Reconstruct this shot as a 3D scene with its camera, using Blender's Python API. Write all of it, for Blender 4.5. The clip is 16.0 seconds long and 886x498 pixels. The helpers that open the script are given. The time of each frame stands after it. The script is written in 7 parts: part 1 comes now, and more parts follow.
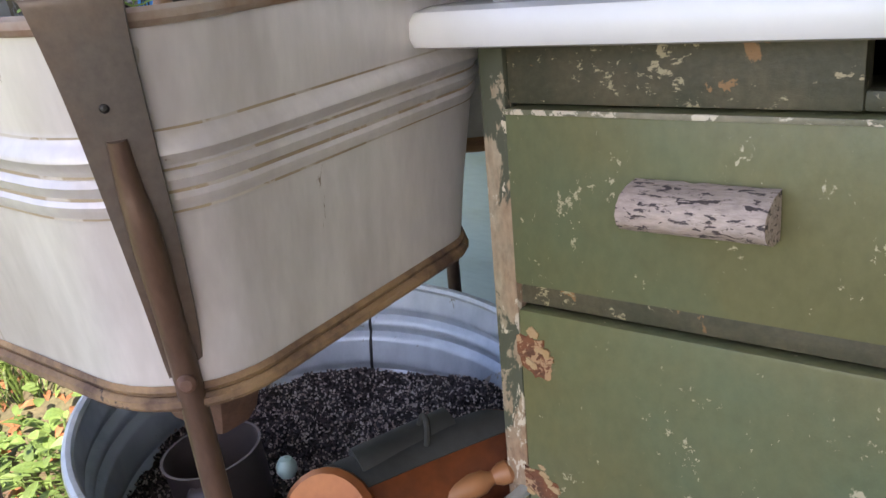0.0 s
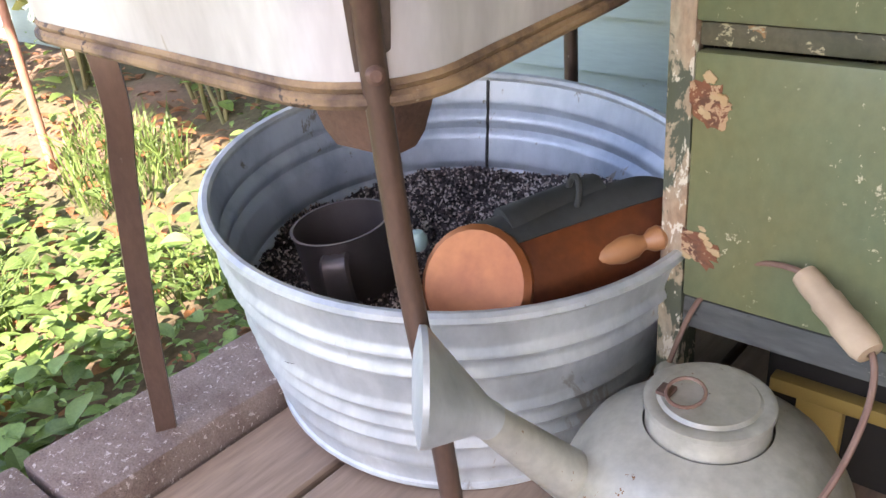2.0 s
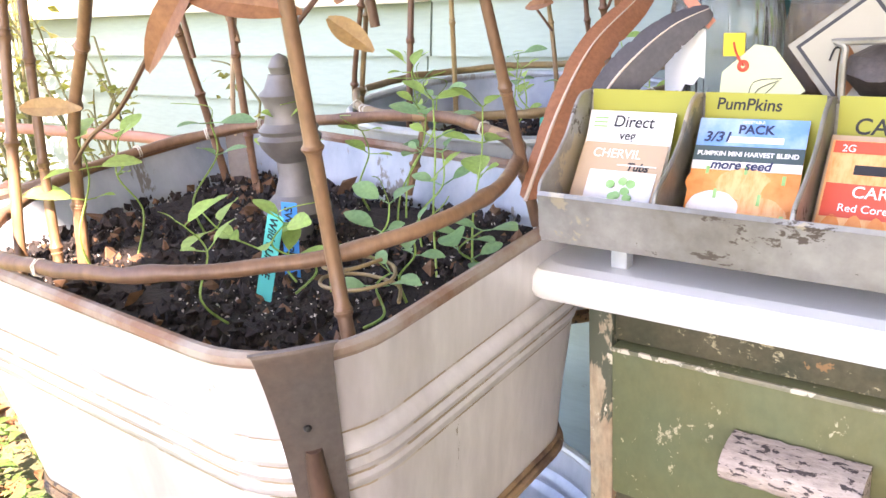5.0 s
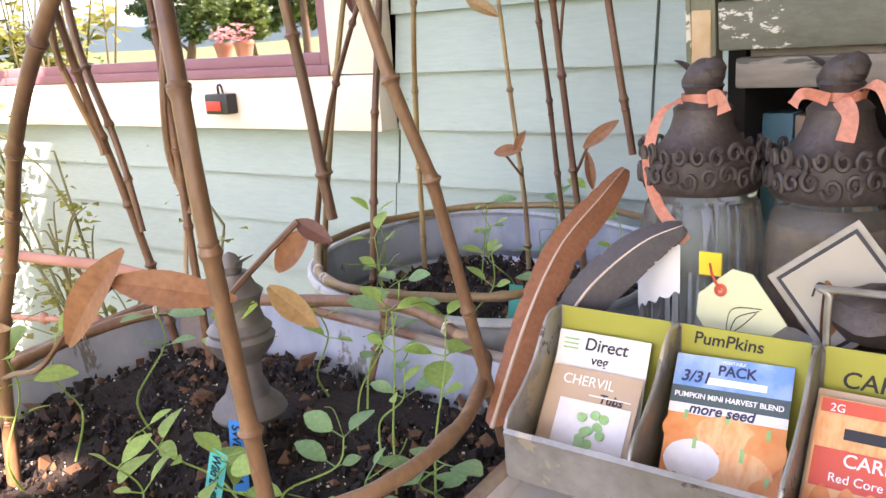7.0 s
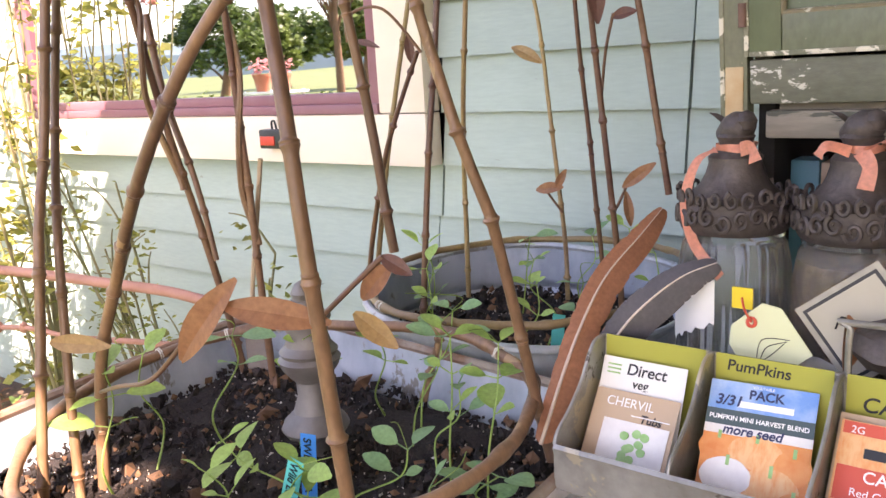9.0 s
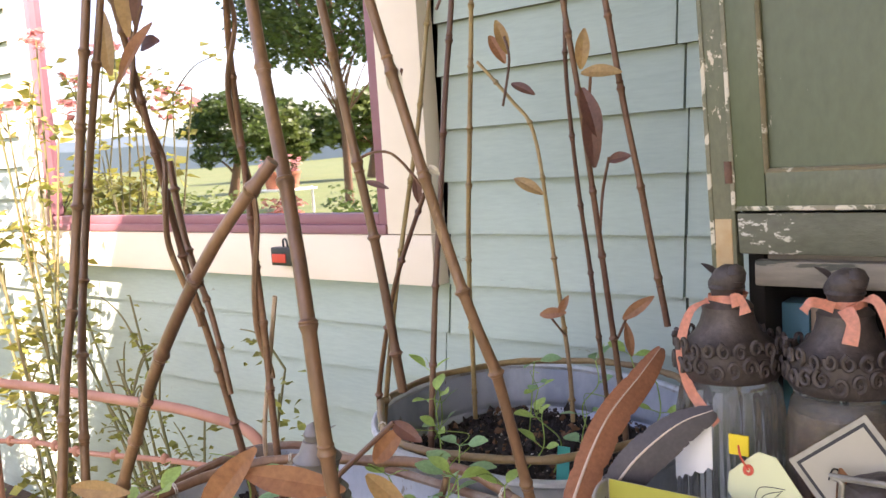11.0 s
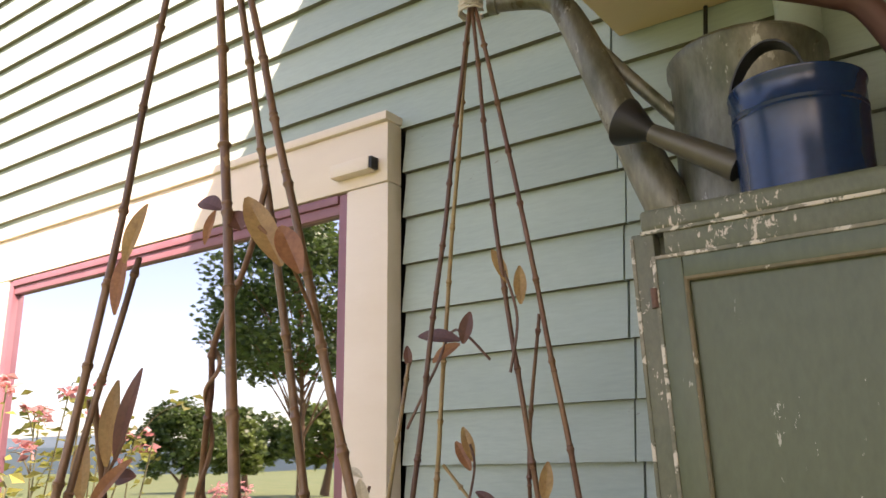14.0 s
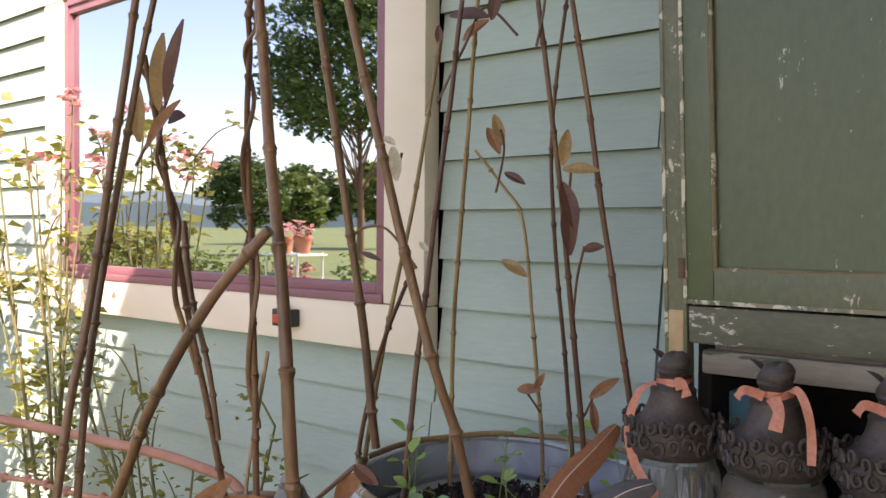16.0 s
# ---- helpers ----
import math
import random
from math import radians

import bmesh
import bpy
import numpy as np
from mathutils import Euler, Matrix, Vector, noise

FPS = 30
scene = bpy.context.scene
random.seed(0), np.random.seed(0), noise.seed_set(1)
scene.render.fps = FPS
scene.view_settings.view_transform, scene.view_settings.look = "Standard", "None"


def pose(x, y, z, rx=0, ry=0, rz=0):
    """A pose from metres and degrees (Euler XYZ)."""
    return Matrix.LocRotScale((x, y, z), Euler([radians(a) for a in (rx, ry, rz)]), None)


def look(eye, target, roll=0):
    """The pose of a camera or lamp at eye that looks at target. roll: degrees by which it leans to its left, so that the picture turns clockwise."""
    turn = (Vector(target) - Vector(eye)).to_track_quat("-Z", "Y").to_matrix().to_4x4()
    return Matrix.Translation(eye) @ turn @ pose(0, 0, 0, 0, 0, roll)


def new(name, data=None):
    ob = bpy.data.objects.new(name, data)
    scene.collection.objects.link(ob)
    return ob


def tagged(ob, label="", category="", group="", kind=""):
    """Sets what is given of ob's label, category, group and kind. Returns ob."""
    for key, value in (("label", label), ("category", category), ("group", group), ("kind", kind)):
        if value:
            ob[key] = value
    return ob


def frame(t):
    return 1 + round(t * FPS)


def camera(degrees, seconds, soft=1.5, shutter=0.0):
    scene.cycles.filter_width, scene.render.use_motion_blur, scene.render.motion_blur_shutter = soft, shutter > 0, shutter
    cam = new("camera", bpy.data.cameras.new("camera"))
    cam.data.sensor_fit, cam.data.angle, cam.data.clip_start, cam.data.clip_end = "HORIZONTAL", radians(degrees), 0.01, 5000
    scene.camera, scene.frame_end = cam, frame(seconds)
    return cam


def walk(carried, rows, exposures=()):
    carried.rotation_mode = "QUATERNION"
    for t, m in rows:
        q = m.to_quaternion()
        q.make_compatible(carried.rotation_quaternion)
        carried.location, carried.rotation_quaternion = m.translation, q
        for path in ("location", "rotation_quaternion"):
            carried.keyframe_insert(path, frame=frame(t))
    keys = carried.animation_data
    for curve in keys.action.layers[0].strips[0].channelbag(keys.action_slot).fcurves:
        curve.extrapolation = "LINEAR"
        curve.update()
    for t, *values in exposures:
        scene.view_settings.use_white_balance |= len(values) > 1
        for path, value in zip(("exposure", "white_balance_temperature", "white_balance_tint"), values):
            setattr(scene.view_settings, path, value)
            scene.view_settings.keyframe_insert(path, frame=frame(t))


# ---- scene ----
cam = camera(55.9, 16.0)
PATH = [
    (0, (0.06, 0.229, 0.849), (-1.103, 1.725, 0.211), -5.3),
    (0.5, (0.016, 0.198, 0.8), (-1.206, 1.607, 0.079), -6.3),
    (1, (-0.035, 0.177, 0.775), (-1.287, 1.518, -0.022), -7.2),
    (1.5, (-0.048, 0.149, 0.749), (-1.294, 1.465, -0.097), -6.3),
    (2, (-0.023, 0.152, 0.727), (-1.232, 1.466, -0.174), -5.2),
    (2.5, (0.029, 0.182, 0.731), (-1.123, 1.505, -0.23), -4.2),
    (3, (0.058, 0.201, 0.79), (-1.06, 1.568, -0.147), -3.0),
    (3.5, (0.064, 0.193, 0.895), (-1.081, 1.602, 0.057), -3.2),
    (4, (0.054, 0.167, 0.98), (-1.12, 1.625, 0.276), -3.5),
    (4.2, (0.046, 0.155, 1.006), (-1.137, 1.627, 0.347), -3.5),
    (6.3, (-0.051, 0.236, 1.179), (-1.236, 1.739, 0.6), -4.2),
    (6.5, (-0.053, 0.25, 1.196), (-1.203, 1.79, 0.643), -3.6),
    (7, (-0.035, 0.262, 1.218), (-1.203, 1.806, 0.715), -3.8),
    (7.5, (-0.046, 0.228, 1.227), (-1.201, 1.78, 0.72), -2.9),
    (8, (-0.042, 0.204, 1.238), (-1.214, 1.74, 0.72), -2.9),
    (8.2, (-0.034, 0.2, 1.234), (-1.225, 1.726, 0.734), -3.0),
    (10.3, (0.008, 0.157, 1.292), (-1.227, 1.69, 0.94), -3.8),
    (10.5, (0.011, 0.156, 1.301), (-1.229, 1.691, 0.976), -4.0),
    (11, (0.015, 0.157, 1.316), (-1.234, 1.702, 1.088), -3.8),
    (11.5, (0.021, 0.155, 1.338), (-1.231, 1.71, 1.221), -3.8),
    (12, (0.02, 0.148, 1.369), (-1.213, 1.723, 1.368), -3.8),
    (12.5, (0.025, 0.145, 1.399), (-1.193, 1.726, 1.517), -3.4),
    (13, (0.028, 0.145, 1.433), (-1.168, 1.73, 1.672), -2.9),
    (13.5, (0.029, 0.139, 1.45), (-1.13, 1.724, 1.833), -1.7),
    (14, (0.041, 0.114, 1.461), (-1.082, 1.688, 1.974), -0.7),
    (14.5, (0.044, 0.112, 1.459), (-1.074, 1.685, 1.986), -0.2),
    (15, (0.048, 0.119, 1.439), (-1.093, 1.712, 1.837), -0.6),
    (15.5, (0.062, 0.093, 1.387), (-1.088, 1.721, 1.562), -0.7),
    (16, (0.107, 0.101, 1.319), (-1.165, 1.645, 1.273), 0.4),
]
EXPOSURES = [(0, 2.1, 7050, 26), (0.5, 2.75, 7000, 27), (1.0, 2.9, 7100, 27), (1.5, 2.75, 7100, 27), (2.0, 2.65, 7100, 27), (2.5, 2.7, 7100, 27), (3.0, 2.95, 7100, 27), (3.5, 3.15, 7150, 27), (4.0, 3.3, 7250, 28), (6.5, 2.7, 7600, 34), (8.0, 2.62, 7650, 34), (10.5, 2.2, 7600, 34), (11.0, 2.2, 7600, 34), (12.5, 1.9, 7850, 34), (13.0, 1.85, 7850, 34), (14.5, 1.5, 7950, 34), (15.5, 1.4, 7850, 33), (16.0, 1.5, 7450, 29)]
walk(cam, [(t, look(eye, target, roll)) for t, eye, target, roll in PATH], EXPOSURES)

# ---- light ----
SUN_DIR = Vector((0.42, -0.62, 0.74)).normalized()
world = bpy.data.worlds.new("world")
scene.world = world
world.use_nodes = True
wt = world.node_tree
sky = wt.nodes.new("ShaderNodeTexSky")
sky.sky_type = "NISHITA"
sky.sun_disc = False
sky.sun_elevation = math.asin(SUN_DIR.z)
sky.sun_rotation = math.atan2(SUN_DIR.x, SUN_DIR.y)
wt.nodes["Background"].inputs["Strength"].default_value = 0.15
wt.links.new(sky.outputs[0], wt.nodes["Background"].inputs["Color"])
sun = new("sun", bpy.data.lights.new("sun", "SUN"))
sun.data.energy, sun.data.angle, sun.data.color = 5.0, radians(0.5), (1.0, 0.94, 0.84)
sun.matrix_world = look((8, -12, 14), Vector((8, -12, 14)) - SUN_DIR)


# ---- materials ----
def mat(name, col, rough=0.6, metal=0.0, var=None, scale=8.0, amount=0.5, bump=0.0, bscale=60.0, stretch=(1, 1, 1),
        spots=None, sscale=25.0, slevel=0.62, rand=0.0, spec=0.5, trans=0.0, fine=0.0, flecks=None):
    """A surface: base colour col, a second colour var in large blotches, spots of a third colour, fine grain and relief."""
    m = bpy.data.materials.new(name)
    m.use_nodes = True
    nt = m.node_tree
    n, l = nt.nodes, nt.links
    b = n["Principled BSDF"]
    b.inputs["Roughness"].default_value = rough
    b.inputs["Metallic"].default_value = metal
    b.inputs["Specular IOR Level"].default_value = spec
    co = n.new("ShaderNodeTexCoord")
    mp = n.new("ShaderNodeMapping")
    mp.inputs["Scale"].default_value = stretch
    l.new(co.outputs["Object"], mp.inputs[0])
    vec = mp.outputs[0]
    rgb = n.new("ShaderNodeRGB")
    rgb.outputs[0].default_value = (*col, 1)
    c = rgb.outputs[0]

    def noise_at(sc, det=6, rough_=0.6, dist=0.0):
        t = n.new("ShaderNodeTexNoise")
        t.inputs["Scale"].default_value = sc
        t.inputs["Detail"].default_value = det
        t.inputs["Roughness"].default_value = rough_
        t.inputs["Distortion"].default_value = dist
        l.new(vec, t.inputs["Vector"])
        return t.outputs["Fac"]

    def ramp(f, lo, hi):
        r = n.new("ShaderNodeMapRange")
        r.inputs["From Min"].default_value, r.inputs["From Max"].default_value = lo, hi
        l.new(f, r.inputs["Value"])
        return r.outputs[0]

    def mix(f, a, bcol, blend="MIX"):
        x = n.new("ShaderNodeMix")
        x.data_type, x.blend_type = "RGBA", blend
        l.new(f, x.inputs[0])
        l.new(a, x.inputs[6])
        if isinstance(bcol, tuple):
            x.inputs[7].default_value = (*bcol, 1)
        else:
            l.new(bcol, x.inputs[7])
        return x.outputs[2]

    if var:
        f = ramp(noise_at(scale), 0.5 - 0.25 * (1.2 - amount), 0.5 + 0.3 * (1.2 - amount) + 0.05)
        mu = n.new("ShaderNodeMath")
        mu.operation = "MULTIPLY"
        mu.inputs[1].default_value = amount
        l.new(f, mu.inputs[0])
        c = mix(mu.outputs[0], c, var)
    if fine:
        f = ramp(noise_at(bscale * 2.5, 3), 0.3, 0.7)
        mu = n.new("ShaderNodeMath")
        mu.operation = "MULTIPLY_ADD"
        mu.inputs[1].default_value, mu.inputs[2].default_value = 2 * fine, 1 - fine
        l.new(f, mu.inputs[0])
        hs = n.new("ShaderNodeHueSaturation")
        l.new(mu.outputs[0], hs.inputs["Value"])
        l.new(c, hs.inputs["Color"])
        c = hs.outputs[0]
    if spots:
        f = ramp(noise_at(sscale, 8, 0.65, 0.4), slevel, slevel + 0.02)
        c = mix(f, c, spots)
    if flecks:
        fc, fs, fl, fst = flecks
        mp2 = n.new("ShaderNodeMapping")
        mp2.inputs["Scale"].default_value = fst
        mp2.inputs["Location"].default_value = (0.37, 0.11, 0.53)
        l.new(co.outputs["Object"], mp2.inputs[0])
        keep, vec = vec, mp2.outputs[0]
        hi, lo = noise_at(fs, 5, 0.7, 0.3), noise_at(fs * 0.13, 3)
        vec = keep
        mu = n.new("ShaderNodeMath")
        mu.operation = "MULTIPLY_ADD"
        mu.inputs[1].default_value = 0.75
        l.new(lo, mu.inputs[0])
        l.new(hi, mu.inputs[2])
        c = mix(ramp(mu.outputs[0], fl, fl + 0.03), c, fc)
    if rand:
        oi = n.new("ShaderNodeObjectInfo")
        mu = n.new("ShaderNodeMath")
        mu.operation = "MULTIPLY_ADD"
        mu.inputs[1].default_value, mu.inputs[2].default_value = 2 * rand, 1 - rand
        l.new(oi.outputs["Random"], mu.inputs[0])
        hs = n.new("ShaderNodeHueSaturation")
        l.new(mu.outputs[0], hs.inputs["Value"])
        l.new(c, hs.inputs["Color"])
        c = hs.outputs[0]
    l.new(c, b.inputs["Base Color"])
    if bump:
        bp = n.new("ShaderNodeBump")
        bp.inputs["Strength"].default_value = bump
        bp.inputs["Distance"].default_value = 0.004
        l.new(noise_at(bscale, 8), bp.inputs["Height"])
        l.new(bp.outputs[0], b.inputs["Normal"])
    if trans:
        b.inputs["Transmission Weight"].default_value = trans
    return m


def leafmat(name, col, var, through_=0.35, rough=0.5, scale=30, island=0.35):
    """A thin leaf: diffuse and glossy on top, light coming through, colour varied from leaf to leaf."""
    m = mat(name, col, rough, var=var, scale=scale, amount=0.6, fine=0.15, bscale=90)
    n, l = m.node_tree.nodes, m.node_tree.links
    b = n["Principled BSDF"]
    src = b.inputs["Base Color"].links[0].from_socket
    ge = n.new("ShaderNodeNewGeometry")
    mu = n.new("ShaderNodeMath")
    mu.operation = "MULTIPLY_ADD"
    mu.inputs[1].default_value, mu.inputs[2].default_value = 2 * island, 1 - island
    l.new(ge.outputs["Random Per Island"], mu.inputs[0])
    hs = n.new("ShaderNodeHueSaturation")
    l.new(mu.outputs[0], hs.inputs["Value"])
    l.new(src, hs.inputs["Color"])
    l.new(hs.outputs[0], b.inputs["Base Color"])
    tr = n.new("ShaderNodeBsdfTranslucent")
    l.new(hs.outputs[0], tr.inputs["Color"])
    mx = n.new("ShaderNodeMixShader")
    mx.inputs[0].default_value = through_
    l.new(b.outputs[0], mx.inputs[1])
    l.new(tr.outputs[0], mx.inputs[2])
    l.new(mx.outputs[0], n["Material Output"].inputs["Surface"])
    return m


M = {}
M["siding"] = mat("siding_paint", (0.345, 0.425, 0.372), 0.55, var=(0.29, 0.37, 0.328), scale=3, amount=0.7, bump=0.25, bscale=40, stretch=(0.25, 1, 1.5), spots=(0.20, 0.22, 0.18), sscale=14, slevel=0.75, rand=0.06, fine=0.05, flecks=((0.26, 0.28, 0.23), 70, 1.13, (0.5, 1, 1)))
# olive board underside, with the lap's shadow line put into the colour
M["buttedge"] = mat("olive_shadow_edge", (0.16, 0.155, 0.10), 0.8, var=(0.09, 0.085, 0.06), scale=8, amount=0.8, bump=0.3, stretch=(0.3, 1, 1))
M["sheath"] = mat("sheathing", (0.12, 0.14, 0.12), 0.9, var=(0.07, 0.08, 0.07))
M["trim"] = mat("cream_trim_paint", (0.78, 0.68, 0.56), 0.5, var=(0.66, 0.55, 0.42), scale=5, amount=0.6, bump=0.15, bscale=50, stretch=(0.4, 1, 1), spots=(0.35, 0.26, 0.18), sscale=30, slevel=0.78)
M["sash"] = mat("plum_sash_paint", (0.235, 0.095, 0.115), 0.45, var=(0.30, 0.15, 0.17), scale=12, amount=0.5, bump=0.1)
M["green"] = mat("old_green_paint", (0.145, 0.142, 0.064), 0.38, var=(0.108, 0.145, 0.082), scale=4.5, amount=0.85, bump=0.25, bscale=35, spots=(0.30, 0.22, 0.12), sscale=14, slevel=0.72, fine=0.09, stretch=(1, 1, 0.7), flecks=((0.46, 0.42, 0.29), 150, 1.062, (1, 1, 0.8)))
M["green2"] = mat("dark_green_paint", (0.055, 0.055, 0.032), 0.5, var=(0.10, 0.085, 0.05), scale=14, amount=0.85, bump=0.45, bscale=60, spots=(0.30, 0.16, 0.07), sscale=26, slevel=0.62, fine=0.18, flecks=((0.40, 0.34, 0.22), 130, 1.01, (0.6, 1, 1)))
M["greendoor"] = mat("sage_door_paint", (0.092, 0.112, 0.058), 0.42, var=(0.066, 0.09, 0.05), scale=4, amount=0.7, bump=0.18, bscale=45, spots=(0.24, 0.23, 0.16), sscale=15, slevel=0.71, stretch=(1, 1, 0.4), fine=0.09, flecks=((0.42, 0.41, 0.32), 130, 1.085, (1, 1, 0.3)))
M["greenframe"] = mat("chipped_frame_paint", (0.105, 0.12, 0.07), 0.5, var=(0.16, 0.15, 0.10), scale=10, amount=0.7, bump=0.35, bscale=60, spots=(0.5, 0.43, 0.31), sscale=20, slevel=0.66, stretch=(1, 1, 0.5), fine=0.12, flecks=((0.55, 0.48, 0.37), 120, 1.04, (1, 1, 0.5)))
M["bareedge"] = mat("bare_worn_wood_edge", (0.36, 0.30, 0.21), 0.7, var=(0.28, 0.12, 0.05), scale=9, amount=0.85, bump=0.55, bscale=70, spots=(0.075, 0.085, 0.055), sscale=17, slevel=0.475, fine=0.22, stretch=(1, 1, 0.45), flecks=((0.6, 0.54, 0.42), 60, 0.93, (1, 1, 0.5)))
M["wornrail"] = mat("worn_grey_rail", (0.17, 0.145, 0.11), 0.7, var=(0.30, 0.26, 0.2), scale=14, amount=0.8, bump=0.5, bscale=50, stretch=(0.2, 1, 1), spots=(0.07, 0.07, 0.05), sscale=30, slevel=0.62, fine=0.15)
M["bottomrail"] = mat("grey_worn_bottom_rail", (0.065, 0.068, 0.062), 0.6, var=(0.14, 0.14, 0.128), scale=16, amount=0.8, bump=0.5, bscale=50, stretch=(0.25, 1, 1), spots=(0.05, 0.045, 0.035), sscale=26, slevel=0.58, fine=0.2, flecks=((0.36, 0.34, 0.3), 90, 1.0, (0.4, 1, 1)))
M["doorrail"] = mat("worn_door_rail", (0.085, 0.09, 0.058), 0.55, var=(0.14, 0.135, 0.095), scale=10, amount=0.8, bump=0.4, bscale=60, stretch=(0.4, 1, 1), spots=(0.46, 0.44, 0.37), sscale=11, slevel=0.60, fine=0.15, flecks=((0.5, 0.47, 0.4), 120, 1.02, (0.5, 1, 1)))
M["bead"] = mat("worn_bead", (0.19, 0.15, 0.085), 0.6, var=(0.12, 0.12, 0.07), scale=20, amount=0.8, bump=0.2, spots=(0.5, 0.46, 0.36), sscale=26, slevel=0.60, fine=0.1)
M["edgeworn"] = mat("rubbed_paint_edge", (0.13, 0.135, 0.085), 0.55, var=(0.27, 0.24, 0.17), scale=16, amount=0.9, bump=0.3, bscale=60, spots=(0.58, 0.53, 0.42), sscale=26, slevel=0.525, fine=0.1)
M["chip"] = mat("chipped_bare_wood", (0.22, 0.085, 0.04), 0.8, var=(0.09, 0.04, 0.025), scale=34, amount=0.9, bump=0.9, bscale=80, stretch=(1, 1, 1.6), flecks=((0.45, 0.28, 0.16), 110, 0.93, (1, 1, 1)))
M["chiprim"] = mat("old_primer", (0.42, 0.27, 0.13), 0.7, var=(0.5, 0.4, 0.25), scale=40, amount=0.7, bump=0.3)
M["pull"] = mat("crackled_white_pull", (0.46, 0.38, 0.33), 0.65, var=(0.33, 0.25, 0.22), scale=20, amount=0.6, bump=0.8, bscale=90, spots=(0.06, 0.045, 0.045), sscale=150, slevel=0.55, stretch=(0.45, 1, 1.3), fine=0.18)
M["enamel"] = mat("white_enamel", (0.74, 0.74, 0.72), 0.22, var=(0.6, 0.6, 0.56), scale=6, amount=0.6, bump=0.05, bscale=20, spots=(0.35, 0.3, 0.22), sscale=16, slevel=0.75)
M["ribrust"] = mat("ochre_rib_rust", (0.42, 0.34, 0.23), 0.6, var=(0.27, 0.2, 0.14), scale=9, amount=0.8, spots=(0.55, 0.5, 0.44), sscale=12, slevel=0.52)
M["galv"] = mat("galvanised_steel", (0.55, 0.58, 0.58), 0.45, metal=0.4, var=(0.34, 0.38, 0.41), scale=9, amount=0.85, bump=0.12, bscale=25, spots=(0.34, 0.33, 0.31), sscale=11, slevel=0.61, fine=0.08, stretch=(1, 1, 0.5), flecks=((0.40, 0.36, 0.31), 60, 1.10, (1, 1, 0.5)))
M["galvin"] = mat("galvanised_blue_grey", (0.52, 0.57, 0.62), 0.45, metal=0.4, var=(0.25, 0.30, 0.37), scale=8, amount=0.85, bump=0.12, bscale=25, spots=(0.24, 0.225, 0.2), sscale=13, slevel=0.62, stretch=(1, 1, 0.6), flecks=((0.30, 0.29, 0.28), 60, 1.10, (1, 1, 0.5)))
M["zinc"] = mat("whitewashed_zinc", (0.70, 0.675, 0.665), 0.40, metal=0.25, var=(0.45, 0.41, 0.40), scale=5, amount=0.85, bump=0.14, bscale=22, stretch=(1, 1, 0.3), spots=(0.40, 0.35, 0.29), sscale=11, slevel=0.64, fine=0.07, flecks=((0.3, 0.25, 0.2), 70, 1.13, (1, 1, 0.3)))
M["rust"] = mat("rusty_steel", (0.16, 0.085, 0.06), 0.7, metal=0.2, var=(0.09, 0.055, 0.045), scale=14, amount=0.8, bump=0.4, bscale=80, spots=(0.28, 0.12, 0.05), sscale=30, slevel=0.66, fine=0.15)
M["strap"] = mat("blued_grey_strap", (0.14, 0.122, 0.11), 0.45, metal=0.45, var=(0.17, 0.105, 0.07), scale=9, amount=0.75, bump=0.2, bscale=50, spots=(0.13, 0.19, 0.27), sscale=9, slevel=0.615, fine=0.12, flecks=((0.22, 0.12, 0.07), 40, 1.0, (1, 1, 0.4)))
M["leg"] = mat("brown_painted_leg", (0.15, 0.088, 0.062), 0.38, metal=0.35, var=(0.085, 0.055, 0.045), scale=10, amount=0.8, bump=0.2, bscale=60, fine=0.12, stretch=(1, 1, 0.4), spots=(0.26, 0.2, 0.16), sscale=22, slevel=0.66)
M["rimrust"] = mat("rusty_rim", (0.24, 0.13, 0.08), 0.7, metal=0.15, var=(0.38, 0.33, 0.28), scale=14, amount=0.9, bump=0.3, bscale=70)
M["tarnish"] = mat("rust_stained_seam", (0.34, 0.22, 0.12), 0.75, metal=0.15, var=(0.10, 0.06, 0.045), scale=16, amount=0.95, bump=0.8, bscale=60, spots=(0.5, 0.43, 0.32), sscale=18, slevel=0.66, flecks=((0.07, 0.05, 0.04), 40, 1.0, (1, 1, 1)))
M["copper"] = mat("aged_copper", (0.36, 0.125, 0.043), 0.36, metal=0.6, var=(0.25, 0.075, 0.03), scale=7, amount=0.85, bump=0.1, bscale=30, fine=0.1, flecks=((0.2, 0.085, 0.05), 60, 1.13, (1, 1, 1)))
# the disc's copper again, with the body's shade put into the colour
M["coppershade"] = mat("shaded_brown_copper", (0.25, 0.072, 0.026), 0.36, metal=0.65, var=(0.10, 0.04, 0.03), scale=7, amount=0.85, bump=0.12, bscale=30, fine=0.12)
M["blackmetal"] = mat("black_enamelled_tin", (0.02, 0.021, 0.02), 0.55, metal=0.0, var=(0.045, 0.05, 0.05), scale=16, amount=0.8, bump=0.2, spots=(0.4, 0.42, 0.38), sscale=26, slevel=0.75)
M["handle"] = mat("turned_wood_handle", (0.40, 0.18, 0.075), 0.4, var=(0.24, 0.1, 0.045), scale=14, amount=0.7, bump=0.1, stretch=(1, 1, 0.3))
M["mug"] = mat("dark_tarnished_tin", (0.125, 0.105, 0.10), 0.42, metal=0.6, var=(0.16, 0.14, 0.135), scale=12, amount=0.7, bump=0.15)
M["deck"] = mat("weathered_deck_board", (0.32, 0.225, 0.16), 0.75, var=(0.19, 0.13, 0.095), scale=9, amount=0.8, bump=0.5, bscale=40, stretch=(1, 0.12, 1), rand=0.16, fine=0.18)
